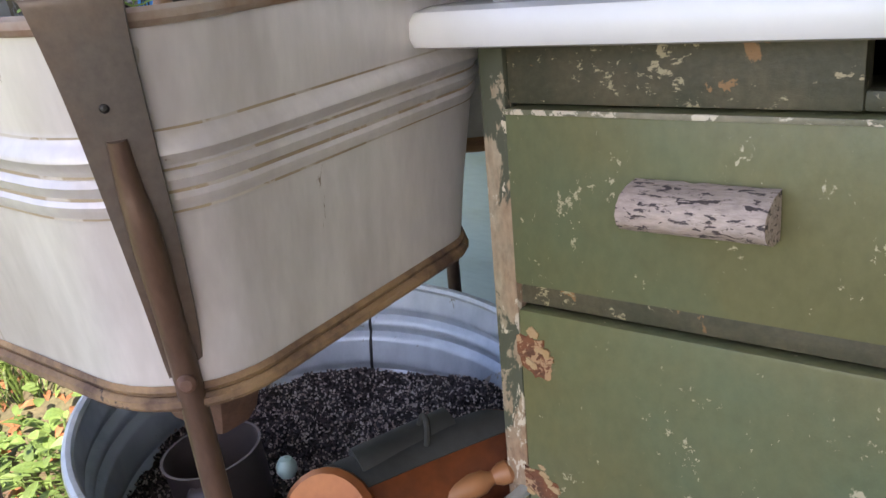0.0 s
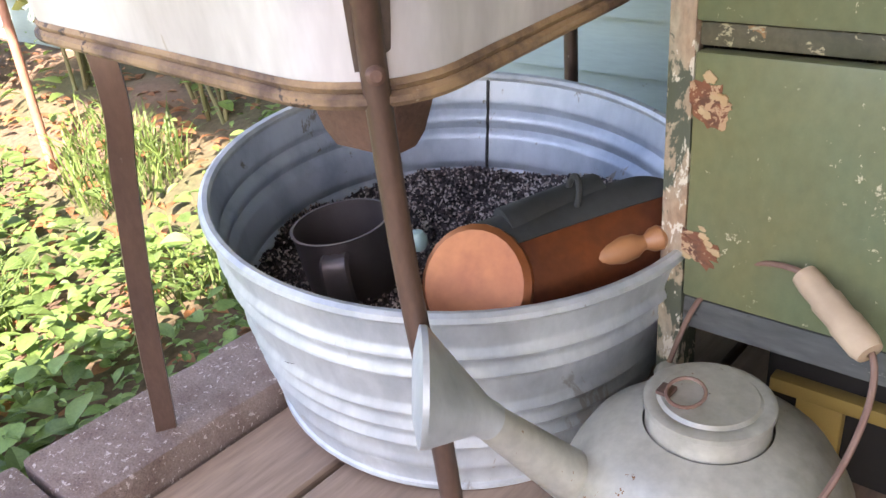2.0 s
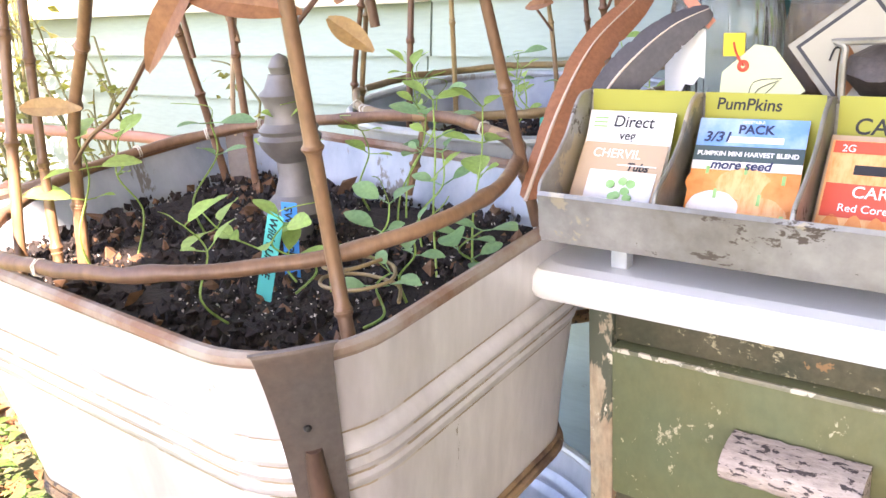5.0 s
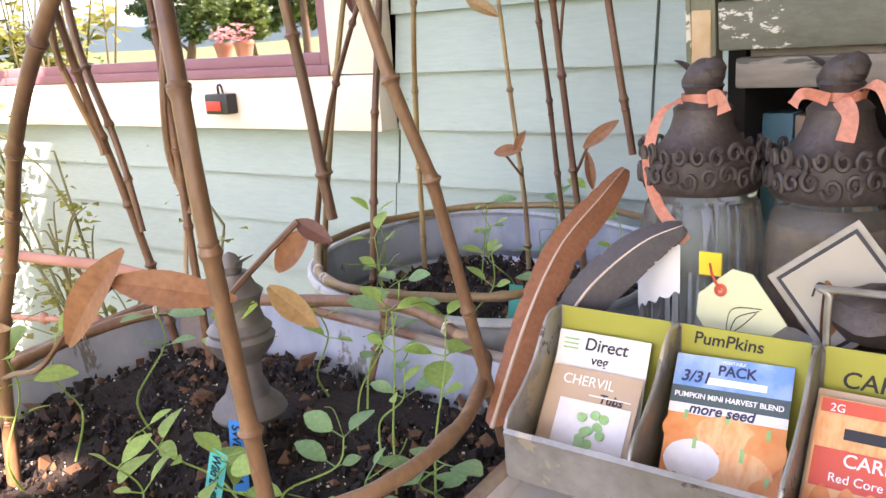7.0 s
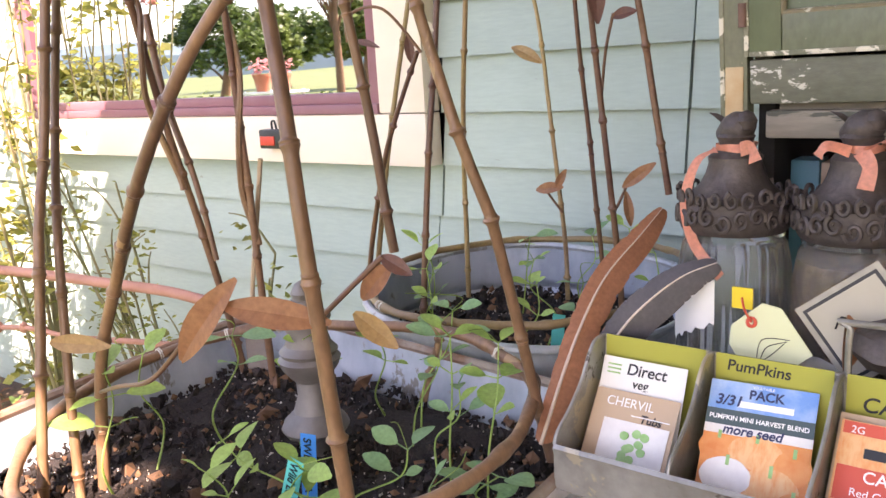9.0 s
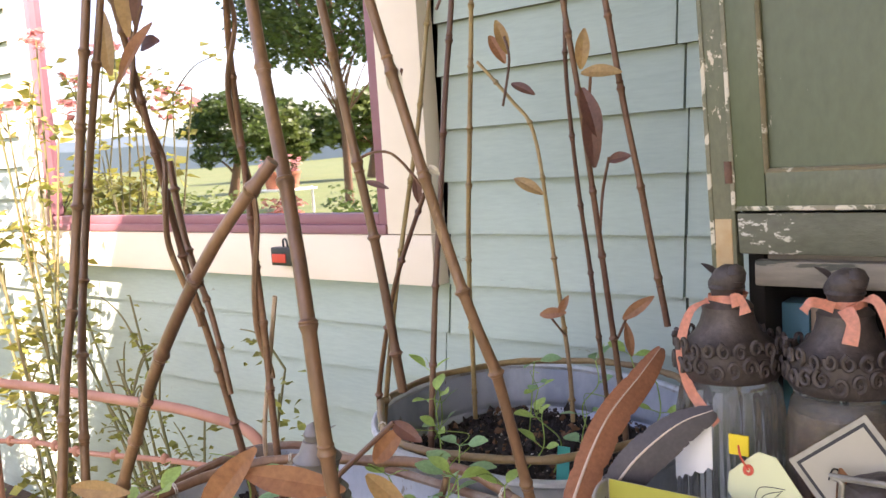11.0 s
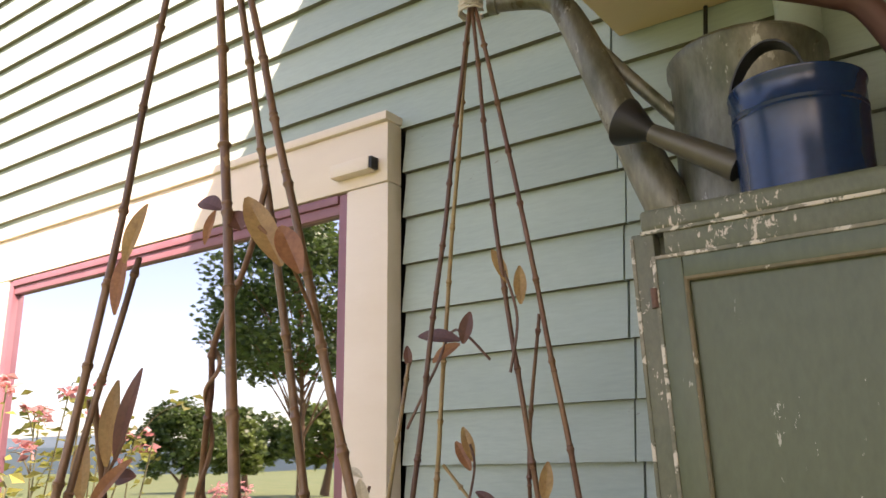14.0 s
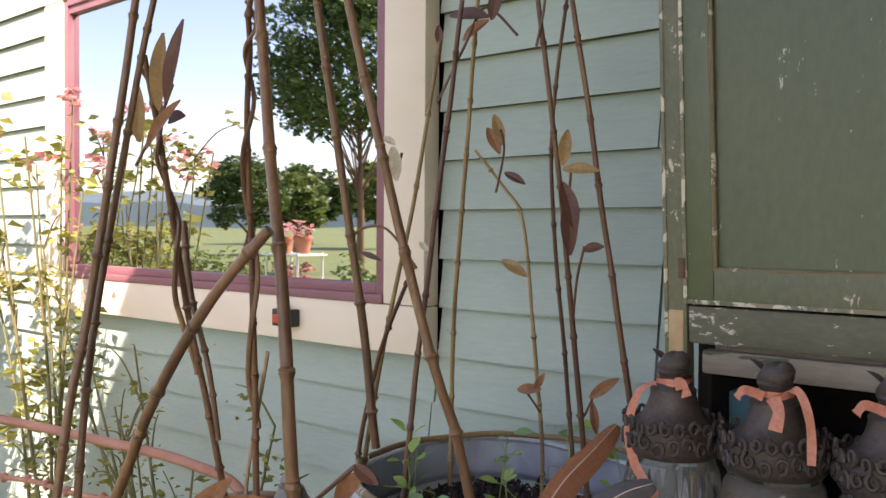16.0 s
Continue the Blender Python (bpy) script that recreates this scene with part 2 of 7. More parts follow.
M["kerb"] = mat("pebbled_concrete_kerb", (0.22, 0.165, 0.14), 0.9, var=(0.14, 0.09, 0.07), scale=22, amount=0.8, bump=0.9, bscale=160, spots=(0.45, 0.38, 0.34), sscale=120, slevel=0.6, fine=0.25)
M["soil"] = mat("dark_potting_soil", (0.018, 0.013, 0.011), 0.92, var=(0.036, 0.024, 0.018), scale=25, amount=0.7, bump=1.0, bscale=140, fine=0.45)
M["clod"] = mat("soil_clods", (0.016, 0.012, 0.011), 0.85, var=(0.042, 0.026, 0.02), scale=40, amount=0.8, bump=0.6, bscale=150, fine=0.5)
M["perlite"] = mat("white_perlite", (0.6, 0.58, 0.54), 0.8, var=(0.45, 0.36, 0.25), scale=60, amount=0.6)
M["bark"] = mat("bark_chips", (0.20, 0.105, 0.055), 0.9, var=(0.09, 0.05, 0.03), scale=40, amount=0.7, bump=0.4)
M["cane"] = mat("dry_brown_cane", (0.235, 0.13, 0.068), 0.42, var=(0.125, 0.066, 0.042), scale=7, amount=0.9, bump=0.2, bscale=60, stretch=(1, 1, 0.35), fine=0.18, rand=0.2, spots=(0.34, 0.21, 0.11), sscale=13, slevel=0.62)
M["cane2"] = mat("dark_red_brown_cane", (0.115, 0.05, 0.034), 0.45, var=(0.22, 0.12, 0.055), scale=5, amount=0.8, bump=0.2, bscale=60, fine=0.15, rand=0.15)
M["cane3"] = mat("olive_tan_cane", (0.33, 0.235, 0.1), 0.45, var=(0.19, 0.10, 0.055), scale=5, amount=0.8, bump=0.2, bscale=60, fine=0.12, rand=0.15)
M["dryleaf"] = leafmat("dry_brown_leaf", (0.34, 0.155, 0.07), (0.17, 0.065, 0.035), 0.3, scale=55)
M["dryleaf2"] = leafmat("dry_tan_leaf", (0.42, 0.27, 0.11), (0.26, 0.125, 0.05), 0.35)
M["darkleaf"] = leafmat("dark_maroon_leaf", (0.10, 0.04, 0.03), (0.16, 0.07, 0.04), 0.15)
M["paleleaf"] = leafmat("bleached_dry_leaf", (0.62, 0.56, 0.42), (0.45, 0.36, 0.24), 0.35)
M["sprout"] = leafmat("pea_green_sprout", (0.28, 0.44, 0.11), (0.42, 0.56, 0.16), 0.45)
M["bluegreen"] = leafmat("blue_green_pea_leaf", (0.19, 0.35, 0.17), (0.27, 0.43, 0.17), 0.45)
M["ivy"] = leafmat("ground_cover_leaf", (0.12, 0.21, 0.055), (0.22, 0.32, 0.09), 0.4)
M["grass"] = leafmat("grass_blade", (0.10, 0.17, 0.04), (0.17, 0.22, 0.06), 0.35)
M["tree"] = leafmat("tree_leaf", (0.07, 0.12, 0.03), (0.13, 0.18, 0.04), 0.3)
M["treelight"] = leafmat("light_tree_leaf", (0.12, 0.17, 0.035), (0.17, 0.21, 0.05), 0.3)
M["rose"] = leafmat("pink_rose_petal", (0.62, 0.26, 0.25), (0.68, 0.40, 0.34), 0.4)
M["roseleaf"] = leafmat("rose_leaf", (0.22, 0.25, 0.05), (0.36, 0.28, 0.09), 0.45)
M["stem"] = mat("green_rose_stem", (0.13, 0.14, 0.055), 0.6, var=(0.2, 0.13, 0.07), scale=10, amount=0.7)
M["ground"] = mat("leaf_litter_ground", (0.13, 0.085, 0.055), 0.95, var=(0.05, 0.07, 0.025), scale=1.6, amount=0.9, bump=0.8, bscale=30, fine=0.3)
M["lawn"] = mat("lawn", (0.11, 0.15, 0.04), 0.9, var=(0.17, 0.18, 0.06), scale=0.5, amount=0.8, bump=0.4, bscale=6, fine=0.2)
# distance haze is put into the hills' blue-green colour
M["hill"] = mat("hazy_far_hill", (0.10, 0.15, 0.16), 0.95, var=(0.13, 0.18, 0.2), scale=0.08, amount=0.7)
M["paper"] = mat("white_card", (0.75, 0.74, 0.70), 0.7, var=(0.68, 0.65, 0.6), scale=20, amount=0.4)
M["kraft"] = mat("kraft_packet", (0.50, 0.36, 0.24), 0.6, var=(0.44, 0.31, 0.21), scale=20, amount=0.4)
M["olive"] = mat("olive_card", (0.36, 0.35, 0.05), 0.6, var=(0.3, 0.3, 0.05), scale=14, amount=0.4)
M["skyblue"] = mat("blue_print", (0.13, 0.30, 0.62), 0.45, var=(0.45, 0.58, 0.72), scale=28, amount=0.8)
M["navy"] = mat("grey_green_print_band", (0.05, 0.085, 0.09), 0.45)
M["orange"] = mat("orange_print", (0.72, 0.22, 0.045), 0.45, var=(0.8, 0.38, 0.12), scale=60, amount=0.7)
M["peach"] = mat("striped_gourd_print", (0.78, 0.45, 0.2), 0.45, var=(0.75, 0.25, 0.06), scale=90, amount=0.8, stretch=(2, 1, 0.4))
M["whiteprint"] = mat("white_gourd_print", (0.74, 0.72, 0.68), 0.45, var=(0.6, 0.57, 0.55), scale=70, amount=0.6)
M["red"] = mat("red_print", (0.62, 0.07, 0.04), 0.45, var=(0.66, 0.13, 0.05), scale=20, amount=0.5)
M["greenprint"] = mat("green_herb_print", (0.2, 0.42, 0.12), 0.5, var=(0.4, 0.6, 0.3), scale=60, amount=0.7)
M["ink"] = mat("black_ink", (0.015, 0.015, 0.018), 0.5)
M["whiteink"] = mat("white_ink", (0.8, 0.8, 0.78), 0.5)
M["blueink"] = mat("dark_blue_ink", (0.02, 0.03, 0.09), 0.5)
M["tin"] = mat("grey_tin_tray", (0.36, 0.355, 0.33), 0.42, metal=0.5, var=(0.17, 0.155, 0.125), scale=8, amount=0.85, bump=0.18, bscale=30, spots=(0.46, 0.40, 0.29), sscale=11, slevel=0.6, fine=0.1, flecks=((0.12, 0.10, 0.08), 70, 1.06, (0.5, 1, 1)))
M["bronze"] = mat("dark_bronze_lid", (0.055, 0.043, 0.04), 0.55, metal=0.35, var=(0.105, 0.085, 0.075), scale=16, amount=0.8, bump=0.5, bscale=70, fine=0.2, flecks=((0.2, 0.17, 0.15), 70, 1.1, (1, 1, 1)))
M["pewter"] = mat("weathered_pewter", (0.22, 0.205, 0.19), 0.55, metal=0.5, var=(0.14, 0.12, 0.11), scale=20, amount=0.8, bump=0.25, spots=(0.6, 0.58, 0.54), sscale=22, slevel=0.7)
M["ribbon"] = leafmat("peach_ribbon", (0.72, 0.27, 0.17), (0.78, 0.36, 0.26), 0.3, island=0.0)
M["tagpaper"] = mat("pale_yellow_tag", (0.62, 0.63, 0.36), 0.7, var=(0.55, 0.56, 0.34), scale=10, amount=0.5)
M["blacktin"] = mat("blackened_spout_rose", (0.02, 0.02, 0.02), 0.5, metal=0.3)
M["bluecan"] = mat("glossy_blue_can", (0.004, 0.024, 0.075), 0.22, var=(0.004, 0.013, 0.03), scale=5, amount=0.6, spec=0.5, bump=0.05, bscale=30, fine=0.1)
M["oldgalv"] = mat("mossy_galvanised", (0.19, 0.18, 0.135), 0.45, metal=0.45, var=(0.06, 0.07, 0.035), scale=11, amount=0.95, bump=0.25, bscale=40, stretch=(1, 1, 0.35), spots=(0.09, 0.075, 0.04), sscale=18, slevel=0.6, fine=0.2, flecks=((0.34, 0.33, 0.27), 60, 1.03, (1, 1, 0.4)))
M["rustcan"] = mat("rusty_red_can", (0.13, 0.055, 0.04), 0.6, metal=0.2, var=(0.12, 0.06, 0.045), scale=12, amount=0.7, bump=0.3)
# near-black: deep shade put into the colour of inner and hidden surfaces
M["dark"] = mat("interior_shade", (0.012, 0.010, 0.008), 0.9, var=(0.02, 0.016, 0.012), scale=6)
M["featherbrown"] = leafmat("rust_brown_feather", (0.40, 0.17, 0.09), (0.30, 0.12, 0.06), 0.2, island=0.06)
M["featherdark"] = leafmat("grey_black_feather", (0.055, 0.05, 0.055), (0.10, 0.085, 0.085), 0.12, island=0.06)
M["quill"] = mat("pale_quill", (0.62, 0.5, 0.4), 0.4)
M["turq"] = mat("turquoise_plastic", (0.06, 0.55, 0.48), 0.35, var=(0.08, 0.62, 0.55), scale=12, amount=0.4)
M["blueplastic"] = mat("blue_plastic", (0.03, 0.27, 0.68), 0.35, var=(0.04, 0.32, 0.74), scale=12, amount=0.4)
M["cork"] = mat("worn_wood_grip", (0.48, 0.36, 0.24), 0.7, var=(0.36, 0.25, 0.16), scale=20, amount=0.7, bump=0.3)
M["wire"] = mat("rusty_wire", (0.20, 0.11, 0.08), 0.6, metal=0.4, var=(0.3, 0.2, 0.15), scale=20, amount=0.7)
M["rope"] = mat("frayed_white_cord", (0.62, 0.58, 0.5), 0.9, bump=0.5)
M["yellowwood"] = mat("yellow_shelf_edge", (0.30, 0.20, 0.05), 0.6, var=(0.3, 0.18, 0.05), scale=8, amount=0.7, bump=0.2, stretch=(0.2, 1, 1))
M["ceiling"] = mat("cream_soffit", (0.72, 0.55, 0.33), 0.6, var=(0.62, 0.45, 0.26), scale=4, amount=0.5, bump=0.1)
M["roof"] = mat("porch_roof_boards", (0.35, 0.32, 0.26), 0.8, var=(0.25, 0.22, 0.18), scale=4, amount=0.6)
M["blackplastic"] = mat("black_plastic_box", (0.02, 0.02, 0.022), 0.35)
M["redplastic"] = mat("red_lens", (0.6, 0.06, 0.04), 0.3)
M["rustpaint"] = mat("rust_pink_painted_iron", (0.43, 0.21, 0.145), 0.65, metal=0.1, var=(0.30, 0.13, 0.085), scale=10, amount=0.8, bump=0.3)
M["glasspane"] = mat("window_pane", (0.62, 0.66, 0.71), 0.015, metal=1.0)
M["seeds"] = mat("dark_seed_fill", (0.17, 0.095, 0.05), 0.7, var=(0.30, 0.19, 0.10), scale=90, amount=0.8, bump=0.8, bscale=150, fine=0.3)
M["salt"] = mat("pale_grain_fill", (0.55, 0.53, 0.48), 0.8, var=(0.45, 0.42, 0.36), scale=60, amount=0.7, bump=0.6, bscale=150)
M["terracotta"] = mat("terracotta", (0.45, 0.17, 0.09), 0.8, var=(0.36, 0.13, 0.07), scale=8)
M["book"] = mat("teal_box", (0.10, 0.28, 0.34), 0.5, var=(0.14, 0.34, 0.4), scale=12)
glass = bpy.data.materials.new("clear_jar_glass")
glass.use_nodes = True
gb = glass.node_tree.nodes["Principled BSDF"]
gb.inputs["Base Color"].default_value = (0.92, 0.93, 0.90, 1)
gb.inputs["Roughness"].default_value = 0.03
gb.inputs["Transmission Weight"].default_value = 0.96
gb.inputs["IOR"].default_value = 1.2
M["glass"] = glass


# ---- building blocks ----
def bm_new():
    return bmesh.new()


def part(name, bm, material, parent=None, label="", smooth=True, kind=""):
    """Links a bmesh as one mesh object, under parent if there is one."""
    me = bpy.data.meshes.new(name)
    bmesh.ops.recalc_face_normals(bm, faces=bm.faces)
    bm.to_mesh(me)
    bm.free()
    if smooth:
        me.polygons.foreach_set("use_smooth", [True] * len(me.polygons))
        me.set_sharp_from_angle(angle=radians(38))
    me.materials.append(M[material])
    ob = new(name, me)
    if parent:
        ob.parent = parent
    return tagged(ob, label=label, kind=kind)


def thing(name, label, category, group="", at=(0, 0, 0), turn=(0, 0, 0), kind=""):
    """An empty at a thing's base, that parents its parts."""
    e = new(name)
    e.matrix_world = pose(*at, *turn)
    e.empty_display_size = 0.05
    return tagged(e, label, category, group, kind)


def single(name, bm, material, label, category, group="", kind="", smooth=True):
    return tagged(part(name, bm, material, None, label, smooth), label, category, group, kind)


def box(bm, a, b, bevel=0.0, seg=2, m=None):
    """A box from corner a to corner b, bevelled, moved by m."""
    r = bmesh.ops.create_cube(bm, size=1)
    vs = r["verts"]
    c = [(a[i] + b[i]) / 2 for i in range(3)]
    s = [abs(b[i] - a[i]) for i in range(3)]
    for v in vs:
        v.co = Vector((c[0] + v.co.x * s[0], c[1] + v.co.y * s[1], c[2] + v.co.z * s[2]))
    if m is not None:
        for v in vs:
            v.co = m @ v.co
    if bevel:
        es = list({e for v in vs for e in v.link_edges})
        bmesh.ops.bevel(bm, geom=es, offset=bevel, segments=seg, affect="EDGES", profile=0.6)
    return bm


def grid(bm, rows, close_u=False, close_v=False):
    """Faces between rows of points."""
    vs = [[bm.verts.new(p) for p in r] for r in rows]
    nu, nv = len(vs), len(vs[0])
    for i in range(nu if close_u else nu - 1):
        for j in range(nv if close_v else nv - 1):
            f = (vs[i][j], vs[i][(j + 1) % nv], vs[(i + 1) % nu][(j + 1) % nv], vs[(i + 1) % nu][j])
            if len(set(f)) == 4:
                bm.faces.new(f)
    return vs


def lathe(bm, profile, n=32, m=None, ends=(False, False)):
    """A surface of revolution about z from (radius, height) pairs."""
    rows = []
    for r, z in profile:
        ring = [Vector((r * math.cos(2 * math.pi * k / n), r * math.sin(2 * math.pi * k / n), z)) for k in range(n)]
        rows.append([m @ p for p in ring] if m is not None else ring)
    vs = grid(bm, rows, close_v=True)
    if ends[0]:
        bm.faces.new(list(reversed(vs[0])))
    if ends[1]:
        bm.faces.new(vs[-1])
    return vs


def smooth_path(pts, per=6):
    """Catmull-Rom points through pts."""
    P = [Vector(p) for p in pts]
    if len(P) < 3:
        return [P[0].lerp(P[-1], k / per) for k in range(per + 1)]
    out = []
    for i in range(len(P) - 1):
        a, b, c, d = P[max(i - 1, 0)], P[i], P[i + 1], P[min(i + 2, len(P) - 1)]
        for k in range(per):
            t = k / per
            out.append(0.5 * (2 * b + (c - a) * t + (2 * a - 5 * b + 4 * c - d) * t * t + (3 * b - a - 3 * c + d) * t ** 3))
    return out + [P[-1]]


def tube(bm, pts, radius, n=8, closed=False, cap=True):
    """A round tube along pts; radius is a number or a function of 0..1."""
    P = [Vector(p) for p in pts]
    rows = []
    up = Vector((0.13, 0.21, 1))
    last = None
    for i, p in enumerate(P):
        a = P[(i - 1) % len(P)] if closed or i else P[0]
        b = P[(i + 1) % len(P)] if closed or i < len(P) - 1 else P[-1]
        d = (b - a)
        d = d.normalized() if d.length > 1e-9 else Vector((0, 0, 1))
        u = (last - d * last.dot(d)) if last is not None else d.cross(up)
        if u.length < 1e-6:
            u = d.orthogonal()
        u.normalize()
        last = u
        v = d.cross(u)
        r = radius(i / max(1, len(P) - 1)) if callable(radius) else radius
        rows.append([p + r * (math.cos(2 * math.pi * k / n) * u + math.sin(2 * math.pi * k / n) * v) for k in range(n)])
    vs = grid(bm, rows, close_u=closed, close_v=True)
    if cap and not closed:
        bm.faces.new(list(reversed(vs[0])))
        bm.faces.new(vs[-1])
    return bm


def rounded(w, d, r, n=6):
    """Points round a rectangle w by d with corner radius r, centred."""
    out = []
    for cx, cy, a0 in ((w / 2 - r, d / 2 - r, 0), (-w / 2 + r, d / 2 - r, 90), (-w / 2 + r, -d / 2 + r, 180), (w / 2 - r, -d / 2 + r, 270)):
        for k in range(n + 1):
            a = radians(a0 + 90 * k / n)
            out.append((cx + r * math.cos(a), cy + r * math.sin(a)))
    return out


def leaf(bm, at, along, up, length, width, fold=0.25, curl=0.2, n=5):
    """A pointed leaf: two folded halves along a curling midrib."""
    along, up = Vector(along).normalized(), Vector(up)
    side = along.cross(up)
    side = side.normalized() if side.length > 1e-6 else along.orthogonal().normalized()
    nor = side.cross(along)
    rows = []
    for i in range(n + 1):
        t = i / n
        w = width * 0.5 * (math.sin(math.pi * min(1, t * 0.93 + 0.04)) ** 0.8)
        c = Vector(at) + along * length * t + nor * (curl * length * (t * (1 - t) - 0.5 * t * t))
        rows.append([c - side * w + nor * w * fold, c, c + side * w + nor * w * fold])
    grid(bm, rows)



# ---- the setting ----
FLOOR = 0.03
WALL_Y = 1.535
COURSE = 0.1082
FIRST = 1.039 - 10 * COURSE


def bed_height(y):
    """The flower bed slopes up towards the house wall."""
    u = max(0, min(1, (y - 0.85) / 0.6))
    return -0.055 + 0.175 * u * u * (3 - 2 * u)


def ground_and_deck():
    bm = bm_new()
    n = 90
    rows = []
    for i in range(n + 1):
        u = (i / n * 2 - 1)
        x = -2.0 + 260 * u * abs(u) ** 2.2
        row = []
        for j in range(n + 1):
            v = (j / n * 2 - 1)
            y = 0.0 + 260 * v * abs(v) ** 2.2
            far = max(0, math.hypot(x, y) - 6)
            z = -0.09 + 0.02 * noise.noise((x * 1.3, y * 1.3, 0)) + 0.012 * far * (0.6 + 0.4 * noise.noise((x * 0.02, y * 0.02, 3)))
            row.append((x, y, z))
        rows.append(row)
    grid(bm, rows)
    single("ground", bm, "lawn", "sunlit grassy ground with leaf litter near the house", "ground", kind="structure")
    bm = bm_new()
    rows = [[(-4.5 + 3.62 * i / 40, -0.6 + 2.15 * j / 30, bed_height(-0.6 + 2.15 * j / 30) + 0.03 * noise.noise((i * 0.3, j * 0.3, 5))) for j in range(31)] for i in range(41)]
    grid(bm, rows)
    single("flower_bed", bm, "ground", "brown leaf litter bed along the house wall", "ground", kind="structure")
    deck = thing("floor", "weathered brown wooden deck boards with gaps", "floor", kind="structure")
    bm = bm_new()
    box(bm, (-0.83, -2.4, -0.16), (3.0, 1.53, -0.02))
    part("subfloor", bm, "dark", deck)
    # boards run slantwise, away from the kerb
    w, gap = 0.142, 0.009
    bm = bm_new()
    box(bm, (-w / 2, -2.2, -0.03), (w / 2, 1.4, FLOOR), 0.004, 1)
    first = part("plank", bm, "deck", deck)
    for k in range(1, 20):
        o = new("plank", first.data)
        o.parent = deck
        o.location = (k * (w + gap), 0, 0)
    first.location = (0, 0, 0)
    for o in deck.children:
        if o.name.startswith("plank"):
            o.location.x -= 0.765
    kerb = thing("kerb", "rough pebbled concrete edging stones beside the deck", "kerb", kind="structure")
    for y0, y1 in ((-2.2, -1.1), (-1.095, 0.385), (0.39, 1.45)):
        bm = bm_new()
        box(bm, (-0.985, y0, -0.2), (-0.842, y1, 0.072), 0.012, 2)
        bmesh.ops.subdivide_edges(bm, edges=[e for e in bm.edges if e.calc_length() > 0.3], cuts=16)
        for v in bm.verts:
            v.co += 0.004 * noise.noise_vector(v.co * 19)
        part("kerb_stone", bm, "kerb", kerb)


ground_and_deck()


WIN = (-2.72, -1.208, 1.17, 2.087)      # plum sash, outer edges
TRIM = (-2.85, -1.085, 1.04, 2.235)     # cream casing, outer edges


def house_wall():
    wall = thing("wall_north", "pale sea-green painted clapboard house wall", "wall", kind="structure")
    x0, x1 = -7.5, 2.6
    for a, b in (((x0, WALL_Y + 0.012, -0.1), (TRIM[0], WALL_Y + 0.16, 4.2)), ((TRIM[1], WALL_Y + 0.012, -0.1), (x1, WALL_Y + 0.16, 4.2)),
                 ((TRIM[0], WALL_Y + 0.012, -0.1), (TRIM[1], WALL_Y + 0.16, TRIM[2])), ((TRIM[0], WALL_Y + 0.012, TRIM[3]), (TRIM[1], WALL_Y + 0.16, 4.2))):
        bm = bm_new()
        box(bm, a, b)
        part("sheathing", bm, "sheath", wall)
    k = 0
    z = FIRST
    r = random.Random(3)
    while z < 4.1:
        lap = z + COURSE
        joints = [x0, -5.2 + r.uniform(-0.6, 0.6), -0.553 + r.uniform(-0.009, 0.009), x1]
        if k in (7, 8, 9):
            joints.insert(2, -1.13 + 0.02 * k - 0.14)
        spans = []
        for a, b in zip(joints, joints[1:]):
            if z + 0.02 < TRIM[3] and lap > TRIM[2] + 0.012:
                if a < TRIM[0]:
                    spans.append((a, min(b, TRIM[0])))
                if b > TRIM[1]:
                    spans.append((max(a, TRIM[1] + 0.004), b))
            else:
                spans.append((a, b))
        for a, b in spans:
            if b - a < 0.02:
                continue
            bm = bm_new()
            n = max(1, int((b - a) / 0.22))
            g0, g1 = r.uniform(0.001, 0.0034), r.uniform(0.001, 0.0034)
            rows = []
            for i in range(n + 1):
                x = a + g0 + (b - a - g0 - g1) * i / n
                w = 0.0016 * noise.noise((x * 2.1, z * 9, 1))
                dz = 0.0022 * noise.noise((x * 1.1, z * 5, 8))
                rows.append([(x, WALL_Y + w - 0.008, z + dz), (x, WALL_Y + 0.013, z + dz), (x, WALL_Y + 0.0135, lap + 0.01), (x, WALL_Y + 0.009 + w * 0.5, lap + 0.01)])
            vs = grid(bm, rows, close_v=True)
            bm.faces.new(vs[0])
            bm.faces.new(list(reversed(vs[-1])))
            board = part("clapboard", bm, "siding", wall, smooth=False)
            # down-facing edges take the darker olive that carries the lap's shadow
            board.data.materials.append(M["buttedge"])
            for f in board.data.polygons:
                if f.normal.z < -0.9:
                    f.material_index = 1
        z = lap
        k += 1
    # near-black box as unlit room behind the pane, and the rest of the house
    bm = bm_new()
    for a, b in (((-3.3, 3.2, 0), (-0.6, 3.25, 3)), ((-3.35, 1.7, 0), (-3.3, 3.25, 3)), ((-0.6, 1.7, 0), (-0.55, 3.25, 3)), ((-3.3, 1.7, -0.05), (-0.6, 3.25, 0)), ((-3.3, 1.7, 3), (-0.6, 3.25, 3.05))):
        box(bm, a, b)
    # the room's darkness is put into its colour
    tagged(part("room_behind", bm, "dark", None), "near-black box as the unlit room behind the window", "wall", kind="structure")


house_wall()


